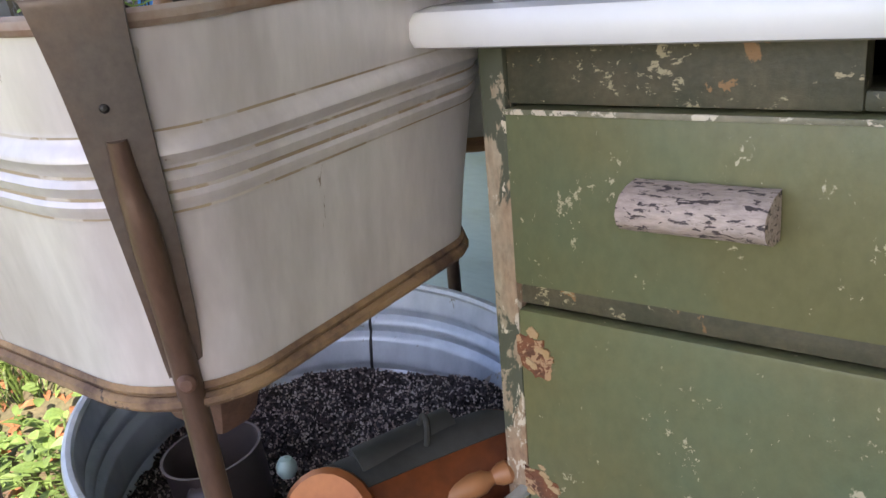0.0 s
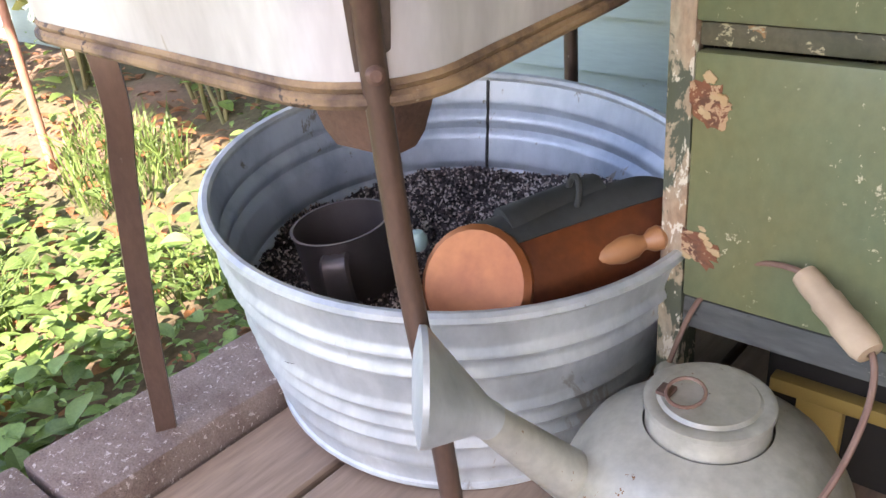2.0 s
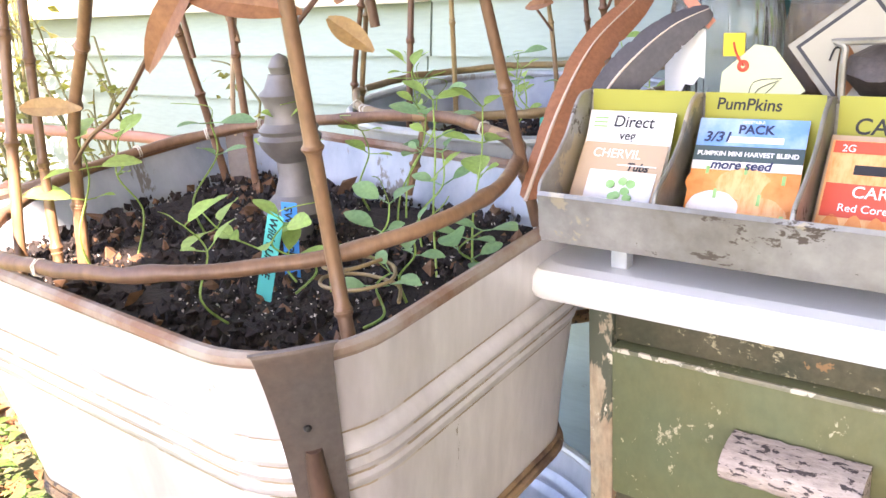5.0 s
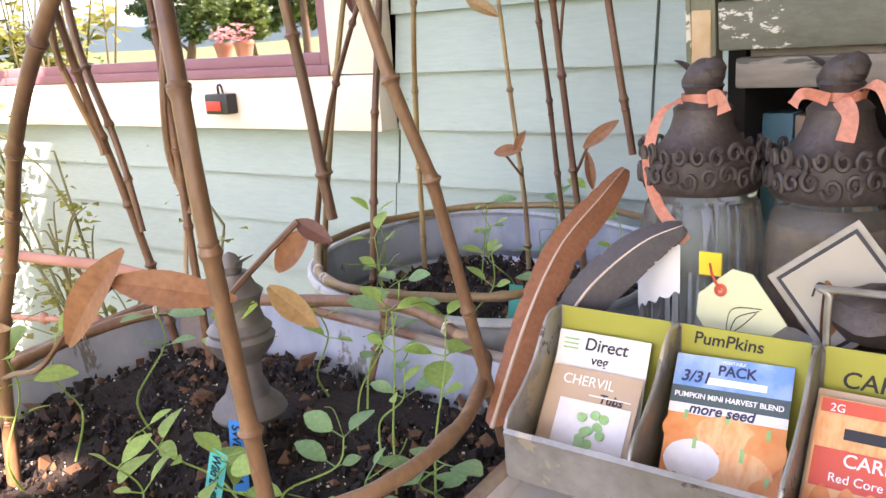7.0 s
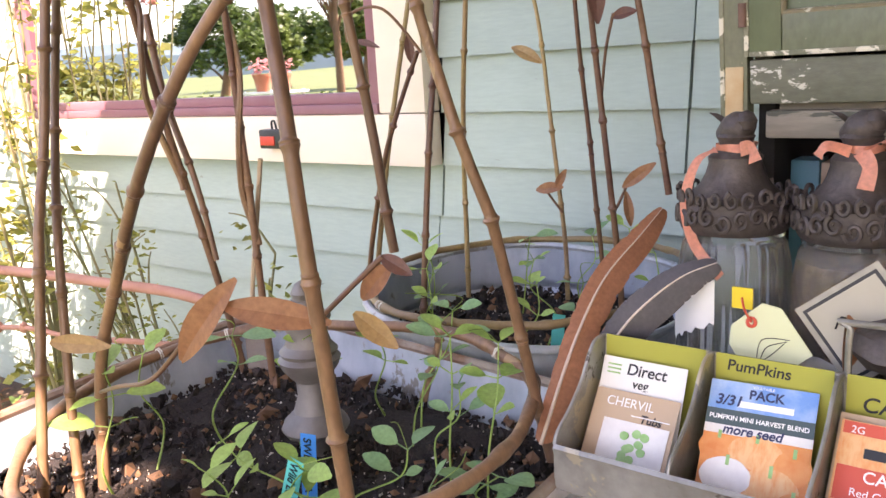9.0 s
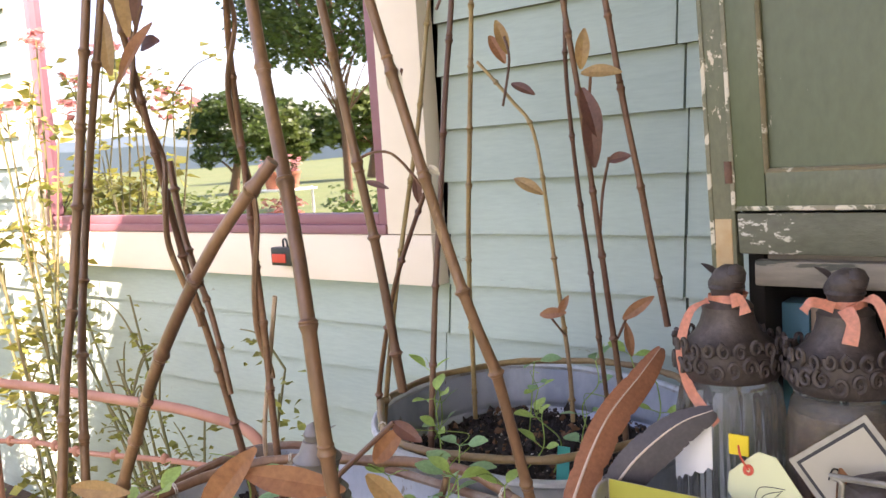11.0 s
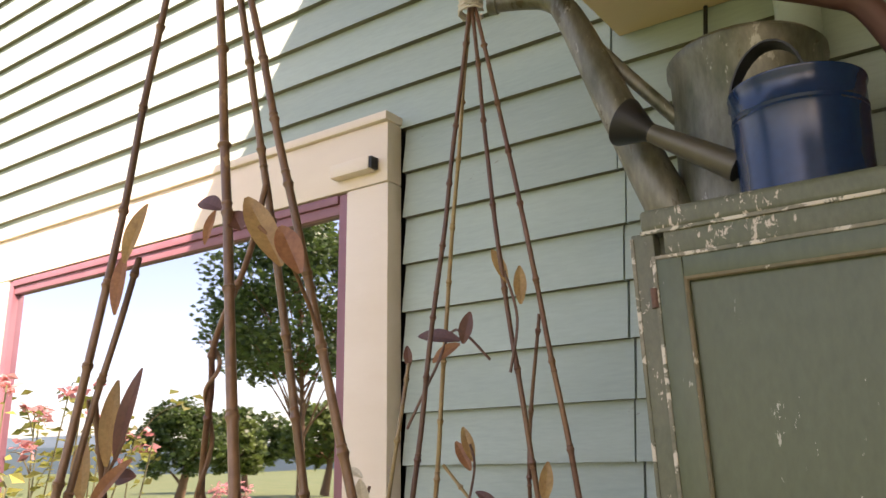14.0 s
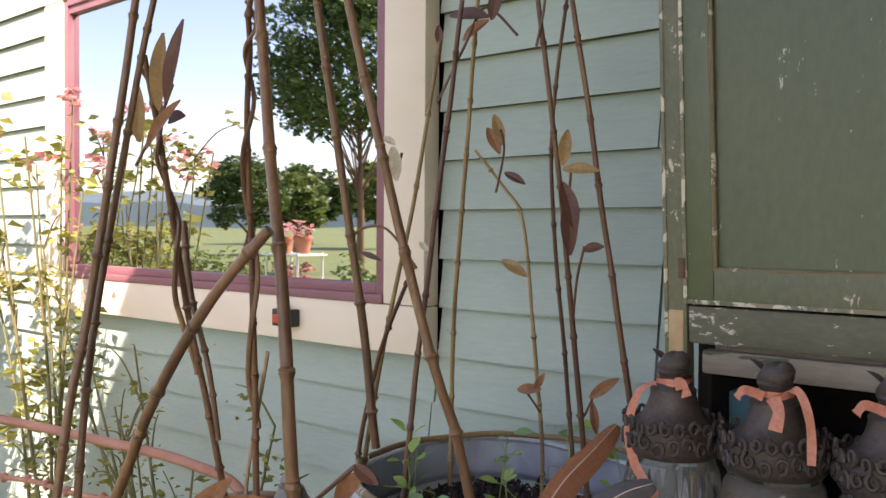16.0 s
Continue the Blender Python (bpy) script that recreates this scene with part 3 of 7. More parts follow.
def window():
    w = thing("window_1", "large window with plum sash and cream casing reflecting the garden", "window", kind="structure")
    y = 1.482
    part("casing_bottom", box(bm_new(), (TRIM[0], y, TRIM[2]), (TRIM[1], y + 0.05, WIN[2] - 0.022), 0.003), "trim", w)
    part("casing_right", box(bm_new(), (WIN[1], y + 0.001, WIN[2] - 0.02), (TRIM[1], y + 0.05, WIN[3] + 0.002), 0.003), "trim", w)
    part("casing_left", box(bm_new(), (TRIM[0], y + 0.001, WIN[2] - 0.02), (WIN[0], y + 0.05, WIN[3] + 0.002), 0.003), "trim", w)
    part("casing_top", box(bm_new(), (TRIM[0], y - 0.001, WIN[3] + 0.004), (TRIM[1], y + 0.05, TRIM[3]), 0.003), "trim", w)
    part("drip_cap", box(bm_new(), (TRIM[0] - 0.02, y - 0.012, TRIM[3] + 0.001), (TRIM[1] + 0.004, y + 0.055, TRIM[3] + 0.022), 0.003), "trim", w)
    part("window_sill", box(bm_new(), (WIN[0], y - 0.004, WIN[2] - 0.021), (WIN[1], y + 0.05, WIN[2]), 0.003), "sash", w, "plum sill")
    part("sash", box(bm_new(), (WIN[1] - 0.028, y + 0.006, WIN[2]), (WIN[1] - 0.001, y + 0.045, WIN[3]), 0.003), "sash", w, "plum painted sash")
    part("stile", box(bm_new(), (WIN[0], y + 0.006, WIN[2]), (WIN[0] + 0.03, y + 0.045, WIN[3]), 0.003), "sash", w)
    part("rail", box(bm_new(), (WIN[0] + 0.03, y + 0.007, WIN[2]), (WIN[1] - 0.029, y + 0.045, WIN[2] + 0.024), 0.003), "sash", w)
    for z0, z1, d in ((WIN[3] - 0.02, WIN[3], 0.002), (WIN[3] - 0.045, WIN[3] - 0.02, 0.010)):
        part("rail", box(bm_new(), (WIN[0] + 0.03, y + d, z0), (WIN[1] - 0.029, y + 0.045, z1), 0.002), "sash", w)
    part("pane", box(bm_new(), (WIN[0] + 0.02, y + 0.026, WIN[2] + 0.015), (WIN[1] - 0.02, y + 0.031, WIN[3] - 0.03)), "glasspane", w, "reflecting window pane", smooth=False)
    # small box on the lower casing
    lamp = thing("switch_box", "small black box with a red face on the casing", "box")
    part("body", box(bm_new(), (-1.566, 1.452, 1.074), (-1.492, 1.4815, 1.118), 0.004), "blackplastic", lamp)
    part("front", box(bm_new(), (-1.560, 1.4495, 1.082), (-1.512, 1.453, 1.103), 0.001), "redplastic", lamp, "red face")
    part("hanger", tube(bm_new(), smooth_path([(-1.535, 1.468, 1.116), (-1.533, 1.466, 1.134), (-1.523, 1.466, 1.136), (-1.52, 1.468, 1.116)]), 0.0025, 6), "blackplastic", lamp)
    bar = thing("blind_bracket", "cream wooden bracket bar with a dark end under the cornice", "bracket")
    part("bar", box(bm_new(), (-1.235, 1.452, 2.118), (-1.118, 1.4805, 2.15), 0.003), "trim", bar)
    part("end_cap", box(bm_new(), (-1.1178, 1.454, 2.121), (-1.11, 1.478, 2.148), 0.001), "blacktin", bar)


window()


def roofs():
    roof = thing("porch_roof", "unseen porch roof over the deck with an added front shade slab", "roof", kind="structure")
    # out of view; its left edge casts the sun line on the wall
    part("main_roof", box(bm_new(), (-1.08, -1.35, 3.2), (3.2, 1.53, 3.3)), "roof", roof)
    # unseen slab added to keep sun off the cupboard, kerb and tub soil
    part("front_roof", box(bm_new(), (0.6, -5.0, 3.2), (3.2, -1.351, 3.3)), "roof", roof)
    soff = thing("soffit", "cream painted soffit board under the porch roof", "ceiling", kind="structure")
    part("soffit_board", box(bm_new(), (-0.535, 0.2, 2.285), (1.598, 1.53, 2.305), 0.002), "ceiling", soff)
    # unseen wall, added close by to cut the light from the right
    east = part("wall_east", box(bm_new(), (1.6, -0.9, 0), (1.7, 1.53, 3.19)), "roof")
    tagged(east, "unseen board wall added to block light from the porch's right", "wall", kind="structure")


roofs()


# ---- the cupboard ----
CX = -0.375          # its left side
CF = 0.862          # its lower front


def cupboard(CX=CX):
    c = thing("kitchen_cupboard", "old chipped green painted kitchen cupboard with drawers, on the deck", "cupboard")
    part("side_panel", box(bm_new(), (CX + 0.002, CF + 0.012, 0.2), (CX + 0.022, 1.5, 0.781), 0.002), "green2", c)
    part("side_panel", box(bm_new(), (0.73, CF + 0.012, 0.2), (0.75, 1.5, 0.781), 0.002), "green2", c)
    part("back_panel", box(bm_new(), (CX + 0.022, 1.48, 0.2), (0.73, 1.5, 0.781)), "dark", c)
    part("bottom_panel", box(bm_new(), (CX + 0.022, CF + 0.03, 0.262), (0.73, 1.48, 0.28)), "green2", c)
    for x in (CX, 0.705):
        part("leg", box(bm_new(), (x, CF + 0.002, FLOOR), (x + 0.027, CF + 0.047, 0.781), 0.004), "bareedge", c, "chipped corner post")
        part("leg", box(bm_new(), (x, 1.455, FLOOR), (x + 0.042, 1.498, 0.781), 0.004), "green2", c)
    part("top_rail", box(bm_new(), (CX + 0.028, CF + 0.006, 0.727), (-0.055, CF + 0.034, 0.7815), 0.003), "green2", c, "flaking dark green top rail")
    part("top_rail", box(bm_new(), (-0.0, CF + 0.006, 0.727), (0.704, CF + 0.034, 0.7815), 0.003), "green2", c, "flaking dark green top rail")
    part("rail_lip", box(bm_new(), (-0.055, CF + 0.008, 0.727), (-0.0, CF + 0.034, 0.742), 0.003), "green2", c)
    part("middle_rail", box(bm_new(), (CX + 0.028, CF + 0.008, 0.532), (0.704, CF + 0.034, 0.5535), 0.003), "green2", c)
    part("bottom_rail", box(bm_new(), (CX + 0.028, CF + 0.004, 0.236), (0.704, CF + 0.03, 0.272), 0.003), "bottomrail", c, "worn grey bottom rail")
    # two drawers over two doors
    for x0, x1 in ((CX + 0.029, 0.17), (0.18, 0.702)):
        d = part("drawer", box(bm_new(), (x0, CF - 0.004, 0.556), (x1, CF + 0.2, 0.7245), 0.004, 2), "green", c)
        xm = -0.161 if x0 < 0 else 0.44
        bm = bm_new()
        rows = []
        for i in range(13):
            x = xm - 0.058 + 0.116 * i / 12
            ring = []
            for k in range(9):
                a = radians(180 - 180 * k / 8)
                ring.append((x, CF - 0.008 - 0.042 * math.sin(a) ** 0.8 - 0.001 * math.sin(i * 2.7), 0.651 + 0.020 * math.cos(a) * (1 + 0.05 * noise.noise((i * 0.7, k, 0)))))
            rows.append(ring)
        vs = grid(bm, rows, close_v=True)
        bm.faces.new(vs[0])
        bm.faces.new(list(reversed(vs[-1])))
        part("drawer_pull", bm, "pull", d, "crackled white wooden pull")
    for x0, x1 in ((CX + 0.029, 0.17), (0.18, 0.702)):
        d = part("door", box(bm_new(), (x0, CF - 0.002, 0.276), (x1, CF + 0.018, 0.529), 0.004, 2), "green", c)
        if x0 < 0:
            rr = random.Random(14)
            for z, w, h in ((0.481, 0.05, 0.04), (0.336, 0.052, 0.03)):
                # one torn patch and the small flakes round it
                for q in range(9):
                    cx, cz, s = (x0 + 0.012, z, 1.0) if q == 0 else (x0 + rr.uniform(0.0, 0.034), z + rr.uniform(-0.75, 0.75) * h, rr.uniform(0.10, 0.26))
                    bm = bm_new()
                    ring = []
                    for k in range(36):
                        a = 2 * math.pi * k / 36
                        r = 1 + 0.45 * noise.noise((math.cos(a) * 1.8, math.sin(a) * 1.8, z * 9 + q)) + 0.35 * noise.noise((math.cos(a) * 6, math.sin(a) * 6, z * 5 + q)) + 0.08 * rr.uniform(-1, 1)
                        ring.append((max(x0 - 0.003, cx + w * 0.46 * s * r * math.cos(a)), cz + h * 0.5 * s * r * math.sin(a) - 0.15 * w * s * math.cos(a)))
                    vs = grid(bm, [[(a, CF - 0.0005, b) for a, b in ring], [(a, CF - 0.0028 - 0.0002 * q, b) for a, b in ring]], close_v=True)
                    bm.faces.new(vs[1])
                    part("chipped_patch", bm, "chip" if q % 3 == 0 else "chiprim", d, "bare wood where the paint broke off at the hinge", smooth=False)
    # hutch
    HF = 1.078
    CX = -0.336
    ht = 1.775
    lower = list(c.children)
    part("hutch_side", box(bm_new(), (CX + 0.026, HF + 0.024, 1.184), (CX + 0.046, 1.5, ht - 0.031), 0.002), "greenframe", c)
    part("hutch_side", box(bm_new(), (0.725, HF + 0.024, 1.10), (0.745, 1.5, ht - 0.031), 0.002), "greenframe", c)
    # near-black lower side added, and back: the open hutch's shade as colour
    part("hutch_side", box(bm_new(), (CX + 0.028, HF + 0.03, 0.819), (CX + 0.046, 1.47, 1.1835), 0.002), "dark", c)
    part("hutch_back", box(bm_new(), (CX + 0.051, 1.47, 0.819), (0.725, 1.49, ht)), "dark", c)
    part("hutch_shelf", box(bm_new(), (CX + 0.051, HF + 0.025, 1.168), (0.725, 1.47, 1.186), 0.002), "wornrail", c)
    part("hutch_rail", box(bm_new(), (CX + 0.043, HF + 0.004, 1.147), (0.71, HF + 0.022, 1.176), 0.004), "wornrail", c, "worn bare shelf edge")
    for x in (CX - 0.002, 0.71):
        part("hutch_stile", box(bm_new(), (x, HF + 0.002, 1.10), (x + 0.03, HF + 0.024, ht - 0.03), 0.003), "greenframe", c, "chipped green stile")
    bm = bm_new()
    box(bm, (CX + 0.012, HF + 0.001, ht - 0.03), (0.752, 1.5, ht), 0.008, 3)
    part("hutch_top", bm, "greenframe", c)
    part("moulding", box(bm_new(), (CX + 0.04, HF + 0.002, ht - 0.062), (0.71, HF + 0.02, ht - 0.031), 0.004), "greenframe", c)
    part("scraped_paint", box(bm_new(), (CX + 0.003, HF + 0.0003, 1.1005), (CX + 0.022, HF + 0.004, 1.222), 0.001), "chiprim", c, "bare wood at the stile's foot")
    part("bottom_rail", box(bm_new(), (CX + 0.028, HF + 0.001, 1.183), (0.708, HF + 0.02, 1.2285), 0.003), "doorrail", c, "rail below the doors with the paint worn white")
    for x0, x1 in ((CX + 0.026, 0.178), (0.184, 0.708)):
        d = thing("cupboard_door", "", "")
        d.parent = c
        zz0, zz1 = 1.2325, ht - 0.064
        s = 0.036
        part("door_stile", box(bm_new(), (x0, HF - 0.004, zz0), (x0 + s, HF + 0.016, zz1), 0.003), "greendoor", d)
        part("door_stile", box(bm_new(), (x1 - s, HF - 0.004, zz0), (x1, HF + 0.016, zz1), 0.003), "greendoor", d)
        part("door_rail", box(bm_new(), (x0 + s, HF - 0.0035, zz0), (x1 - s, HF + 0.016, zz0 + 0.040), 0.003), "greenframe", d)
        part("door_rail", box(bm_new(), (x0 + s, HF - 0.0035, zz1 - 0.03), (x1 - s, HF + 0.016, zz1), 0.003), "greendoor", d)
        part("door_panel", box(bm_new(), (x0 + s - 0.004, HF + 0.006, zz0 + 0.036), (x1 - s + 0.004, HF + 0.014, zz1 - 0.026)), "greendoor", d)
        a0, a1, b0, b1 = x0 + s, x1 - s, zz0 + 0.040, zz1 - 0.03
        for p, q in (((a0, b0), (a1, b0)), ((a1, b0), (a1, b1)), ((a1, b1), (a0, b1)), ((a0, b1), (a0, b0))):
            part("panel_bead", tube(bm_new(), [(p[0], HF + 0.001, p[1]), (q[0], HF + 0.001, q[1])], 0.0042, 8), "bead", d, "worn bead with bare wood showing")
    for d in [o for o in c.children if o.name.startswith("cupboard_door")]:
        x0, x1 = (CX + 0.026, 0.178) if d.name == "cupboard_door" else (0.184, 0.708)
        for a, b in (((x0 - 0.001, HF - 0.006, 1.2315), (x0 + 0.004, HF + 0.004, ht - 0.063)), ((x0 + 0.004, HF - 0.006, 1.2315), (x1, HF + 0.002, 1.2365)), ((x0 + 0.004, HF - 0.006, ht - 0.068), (x1, HF + 0.002, ht - 0.063))):
            part("worn_edge", box(bm_new(), a, b, 0.0012), "edgeworn", d, "door edge rubbed to bare wood")
    part("worn_edge", box(bm_new(), (CX + 0.012, HF - 0.001, ht - 0.033), (0.752, HF + 0.003, ht - 0.028), 0.001), "edgeworn", c, "rubbed edge of the top")
    part("worn_edge", box(bm_new(), (CX - 0.003, HF + 0.0005, 1.18), (CX + 0.002, HF + 0.006, ht - 0.035), 0.001), "edgeworn", c, "rubbed edge of the stile")
    part("drawer_edge", box(bm_new(), (-0.346, CF - 0.0062, 0.7195), (0.1, CF - 0.003, 0.7245), 0.001), "edgeworn", c, "rubbed upper drawer edge")
    # hinge knuckles on the stile
    for z in (1.274, 1.66):
        part("hinge", tube(bm_new(), [(CX + 0.024, HF - 0.004, z - 0.012), (CX + 0.024, HF - 0.004, z + 0.012)], 0.005, 10), "rust", c, "rusty hinge")
    # the hutch has sagged: it leans a little sideways
    for ob in [o for o in c.children_recursive if o.data and o not in lower and not any(o in k.children for k in lower)]:
        for v in ob.data.vertices:
            v.co.x -= 0.034 * max(0, v.co.z - 1.18)
    # table top
    bm = bm_new()
    pts = rounded(1.24, 0.75, 0.03, 6)
    prof = [(0.016, 0.7825), (0.004, 0.785), (0.0, 0.793), (0.0, 0.806), (0.005, 0.814), (0.018, 0.8175)]
    rows = [[(0.2 + x * (1 - 2 * o / 1.24), 1.175 + y * (1 - 2 * o / 0.75), z) for x, y in pts] for o, z in prof]
    vs = grid(bm, rows, close_v=True)
    bm.faces.new(list(reversed(vs[0])))
    tt = thing("table_top", "white enamelled steel worktop with chips, on the cupboard", "worktop")
    part("rolled_edge", bm, "enamel", tt)
    bm = bm_new()
    bm.faces.new([bm.verts.new(p) for p in rows[-1]])
    part("top_sheet", bm, "enamel", tt, smooth=False)
    # plank below the cupboard
    single("shelf_plank", box(bm_new(), (CX + 0.06, 0.945, 0.132), (0.7, 0.965, 0.15), 0.003), "yellowwood", "yellowed plank on edge beneath the cupboard", "plank")
    single("foot_block", box(bm_new(), (CX + 0.09, 0.947, FLOOR), (CX + 0.14, 0.963, 0.1318), 0.003), "yellowwood", "short wooden block under the plank", "block")
    # added black sheet in place of the deep shade under the cupboard
    single("recess_board", box(bm_new(), (CX + 0.05, 0.966, FLOOR), (0.72, 0.98, 0.21), 0.002), "dark", "added black sheet standing in for the shade beneath the cupboard", "board")
    single("foot_block", box(bm_new(), (0.6, 0.947, FLOOR), (0.65, 0.963, 0.1318), 0.003), "yellowwood", "short wooden block under the plank", "block")


cupboard()


# ---- tubs ----
def tub_shell(t, w, d, r, h, taper, z0, material, rim_material, ribs=(), bottom="tarnish", wob=0.0):
    """A rounded rectangular tub with pressed ribs, inner skin, rolled rim and foot seam. z0: height of its rim in the
    thing's frame; taper: the share by which its right, left, front and back walls draw in towards the bottom."""
    right, left, near, back = taper
    base = rounded(w, d, r, 9)
    n = len(base)

    def ring(k, z, off):
        out = []
        for i, (x, y) in enumerate(base):
            l = math.hypot(x, y)
            wv = wob * noise.noise((x * 6, y * 6, z * 9))
            sx, sy = 1 - (right if x > 0 else left) * k, 1 - (back if y > 0 else near) * k
            out.append((x * sx + x / l * (off + wv), y * sy + y / l * (off + wv), z))
        return out

    prof = []
    steps = 60
    for i in range(steps + 1):
        k = i / steps
        off = 0.0
        for centre, half, hh in ribs:
            u = (k - centre) / half
            if abs(u) < 1:
                off += hh * 0.5 * (1 + math.cos(math.pi * u))
        prof.append((k, z0 - h * k, off))
    bm = bm_new()
    vs = grid(bm, [ring(k, z, o) for k, z, o in prof], close_v=True)
    bm.faces.new(list(reversed(vs[-1])))
    part("outer_wall", bm, material, t)
    bm = bm_new()
    vs = grid(bm, [ring(k, z, o - 0.003) for k, z, o in prof[:-1]], close_v=True)
    bm.faces.new(vs[-1])
    part("inner_wall", bm, "galvin", t)
    bm = bm_new()
    tube(bm, ring(0, z0, 0), 0.0065, 8, closed=True)
    part("rim", bm, rim_material, t, "rolled rusty rim")
    bm = bm_new()
    tube(bm, ring(0.985, z0 - h * 0.985, 0.003), 0.006, 8, closed=True)
    grid(bm, [ring(k, z0 - h * k, o) for k, o in ((0.935, 0.0008), (0.95, 0.004), (0.965, 0.0015), (0.975, 0.005), (1.0, 0.006))], close_v=True)
    part("bottom_seam", bm, bottom, t, "rust-stained folded bottom seam")
    # a thin uneven rust line in the crease under each rib
    for centre, half, hh in ribs:
        for k0 in (centre - half, centre + half):
            bm = bm_new()
            up, dn = [], []
            for i, (x, y, z) in enumerate(ring(k0, z0 - h * k0, 0.0016)):
                wd = 0.0013 * max(0.3, 0.8 + 0.6 * noise.noise((x * 9, y * 9, centre * 30)))
                up.append((x, y, z + wd))
                dn.append((x, y, z - wd))
            grid(bm, [up, dn], close_v=True)
            part("rust_line", bm, "ribrust", t, "ochre rust line along the pressed rib")


def soil_surface(name, w, d, r, at, turn, material, amp, label, clods, seed):
    t = thing(name, label, "soil", at=at, turn=turn)
    rr = random.Random(seed)
    bm = bm_new()
    base = rounded(w, d, r, 8)
    rows = []
    for k in range(26):
        s = 1 - k / 25.5
        rows.append([(x * s, y * s, amp * noise.noise((x * s * 9, y * s * 9, seed)) + 0.35 * amp * noise.noise((x * s * 33, y * s * 33, seed)) - 0.012 * s ** 6) for x, y in base])
    vs = grid(bm, rows, close_v=True)
    bm.faces.new(vs[-1])
    part("soil_bed", bm, material, t)
    for nm, mt, count, lo, hi in clods:
        bm = bm_new()
        for i in range(count):
            while True:
                x, y = rr.uniform(-w / 2, w / 2), rr.uniform(-d / 2, d / 2)
                dx, dy = max(0, abs(x) - (w / 2 - r)), max(0, abs(y) - (d / 2 - r))
                if math.hypot(dx, dy) < r * 0.95:
                    break
            z = amp * noise.noise((x * 9, y * 9, seed)) + 0.35 * amp * noise.noise((x * 33, y * 33, seed))
            s = rr.uniform(lo, hi) * (0.6 + rr.random() ** 3)
            m = Matrix.Translation((x, y, z + s * 0.2)) @ Euler((rr.uniform(0, 6), rr.uniform(0, 6), rr.uniform(0, 6))).to_matrix().to_4x4() @ Matrix.Diagonal((s * rr.uniform(0.6, 1.5), s, s * rr.uniform(0.35, 0.9), 1))
            ps = [m @ Vector(p) for p in ((1, 0, 0), (-1, 0, 0), (0, 1, 0), (0, -1, 0), (0, 0, 1), (0, 0, -1))]
            v = [bm.verts.new(p) for p in ps]
            for f in ((0, 2, 4), (2, 1, 4), (1, 3, 4), (3, 0, 4), (2, 0, 5), (1, 2, 5), (3, 1, 5), (0, 3, 5)):
                bm.faces.new([v[j] for j in f])
        o = part(nm, bm, mt, t, smooth=False, kind="stuff")
    return t


T1 = dict(at=(-0.698, 0.728, 0), turn=(2.6, 3.4, 2.0))
RIM1 = 0.865


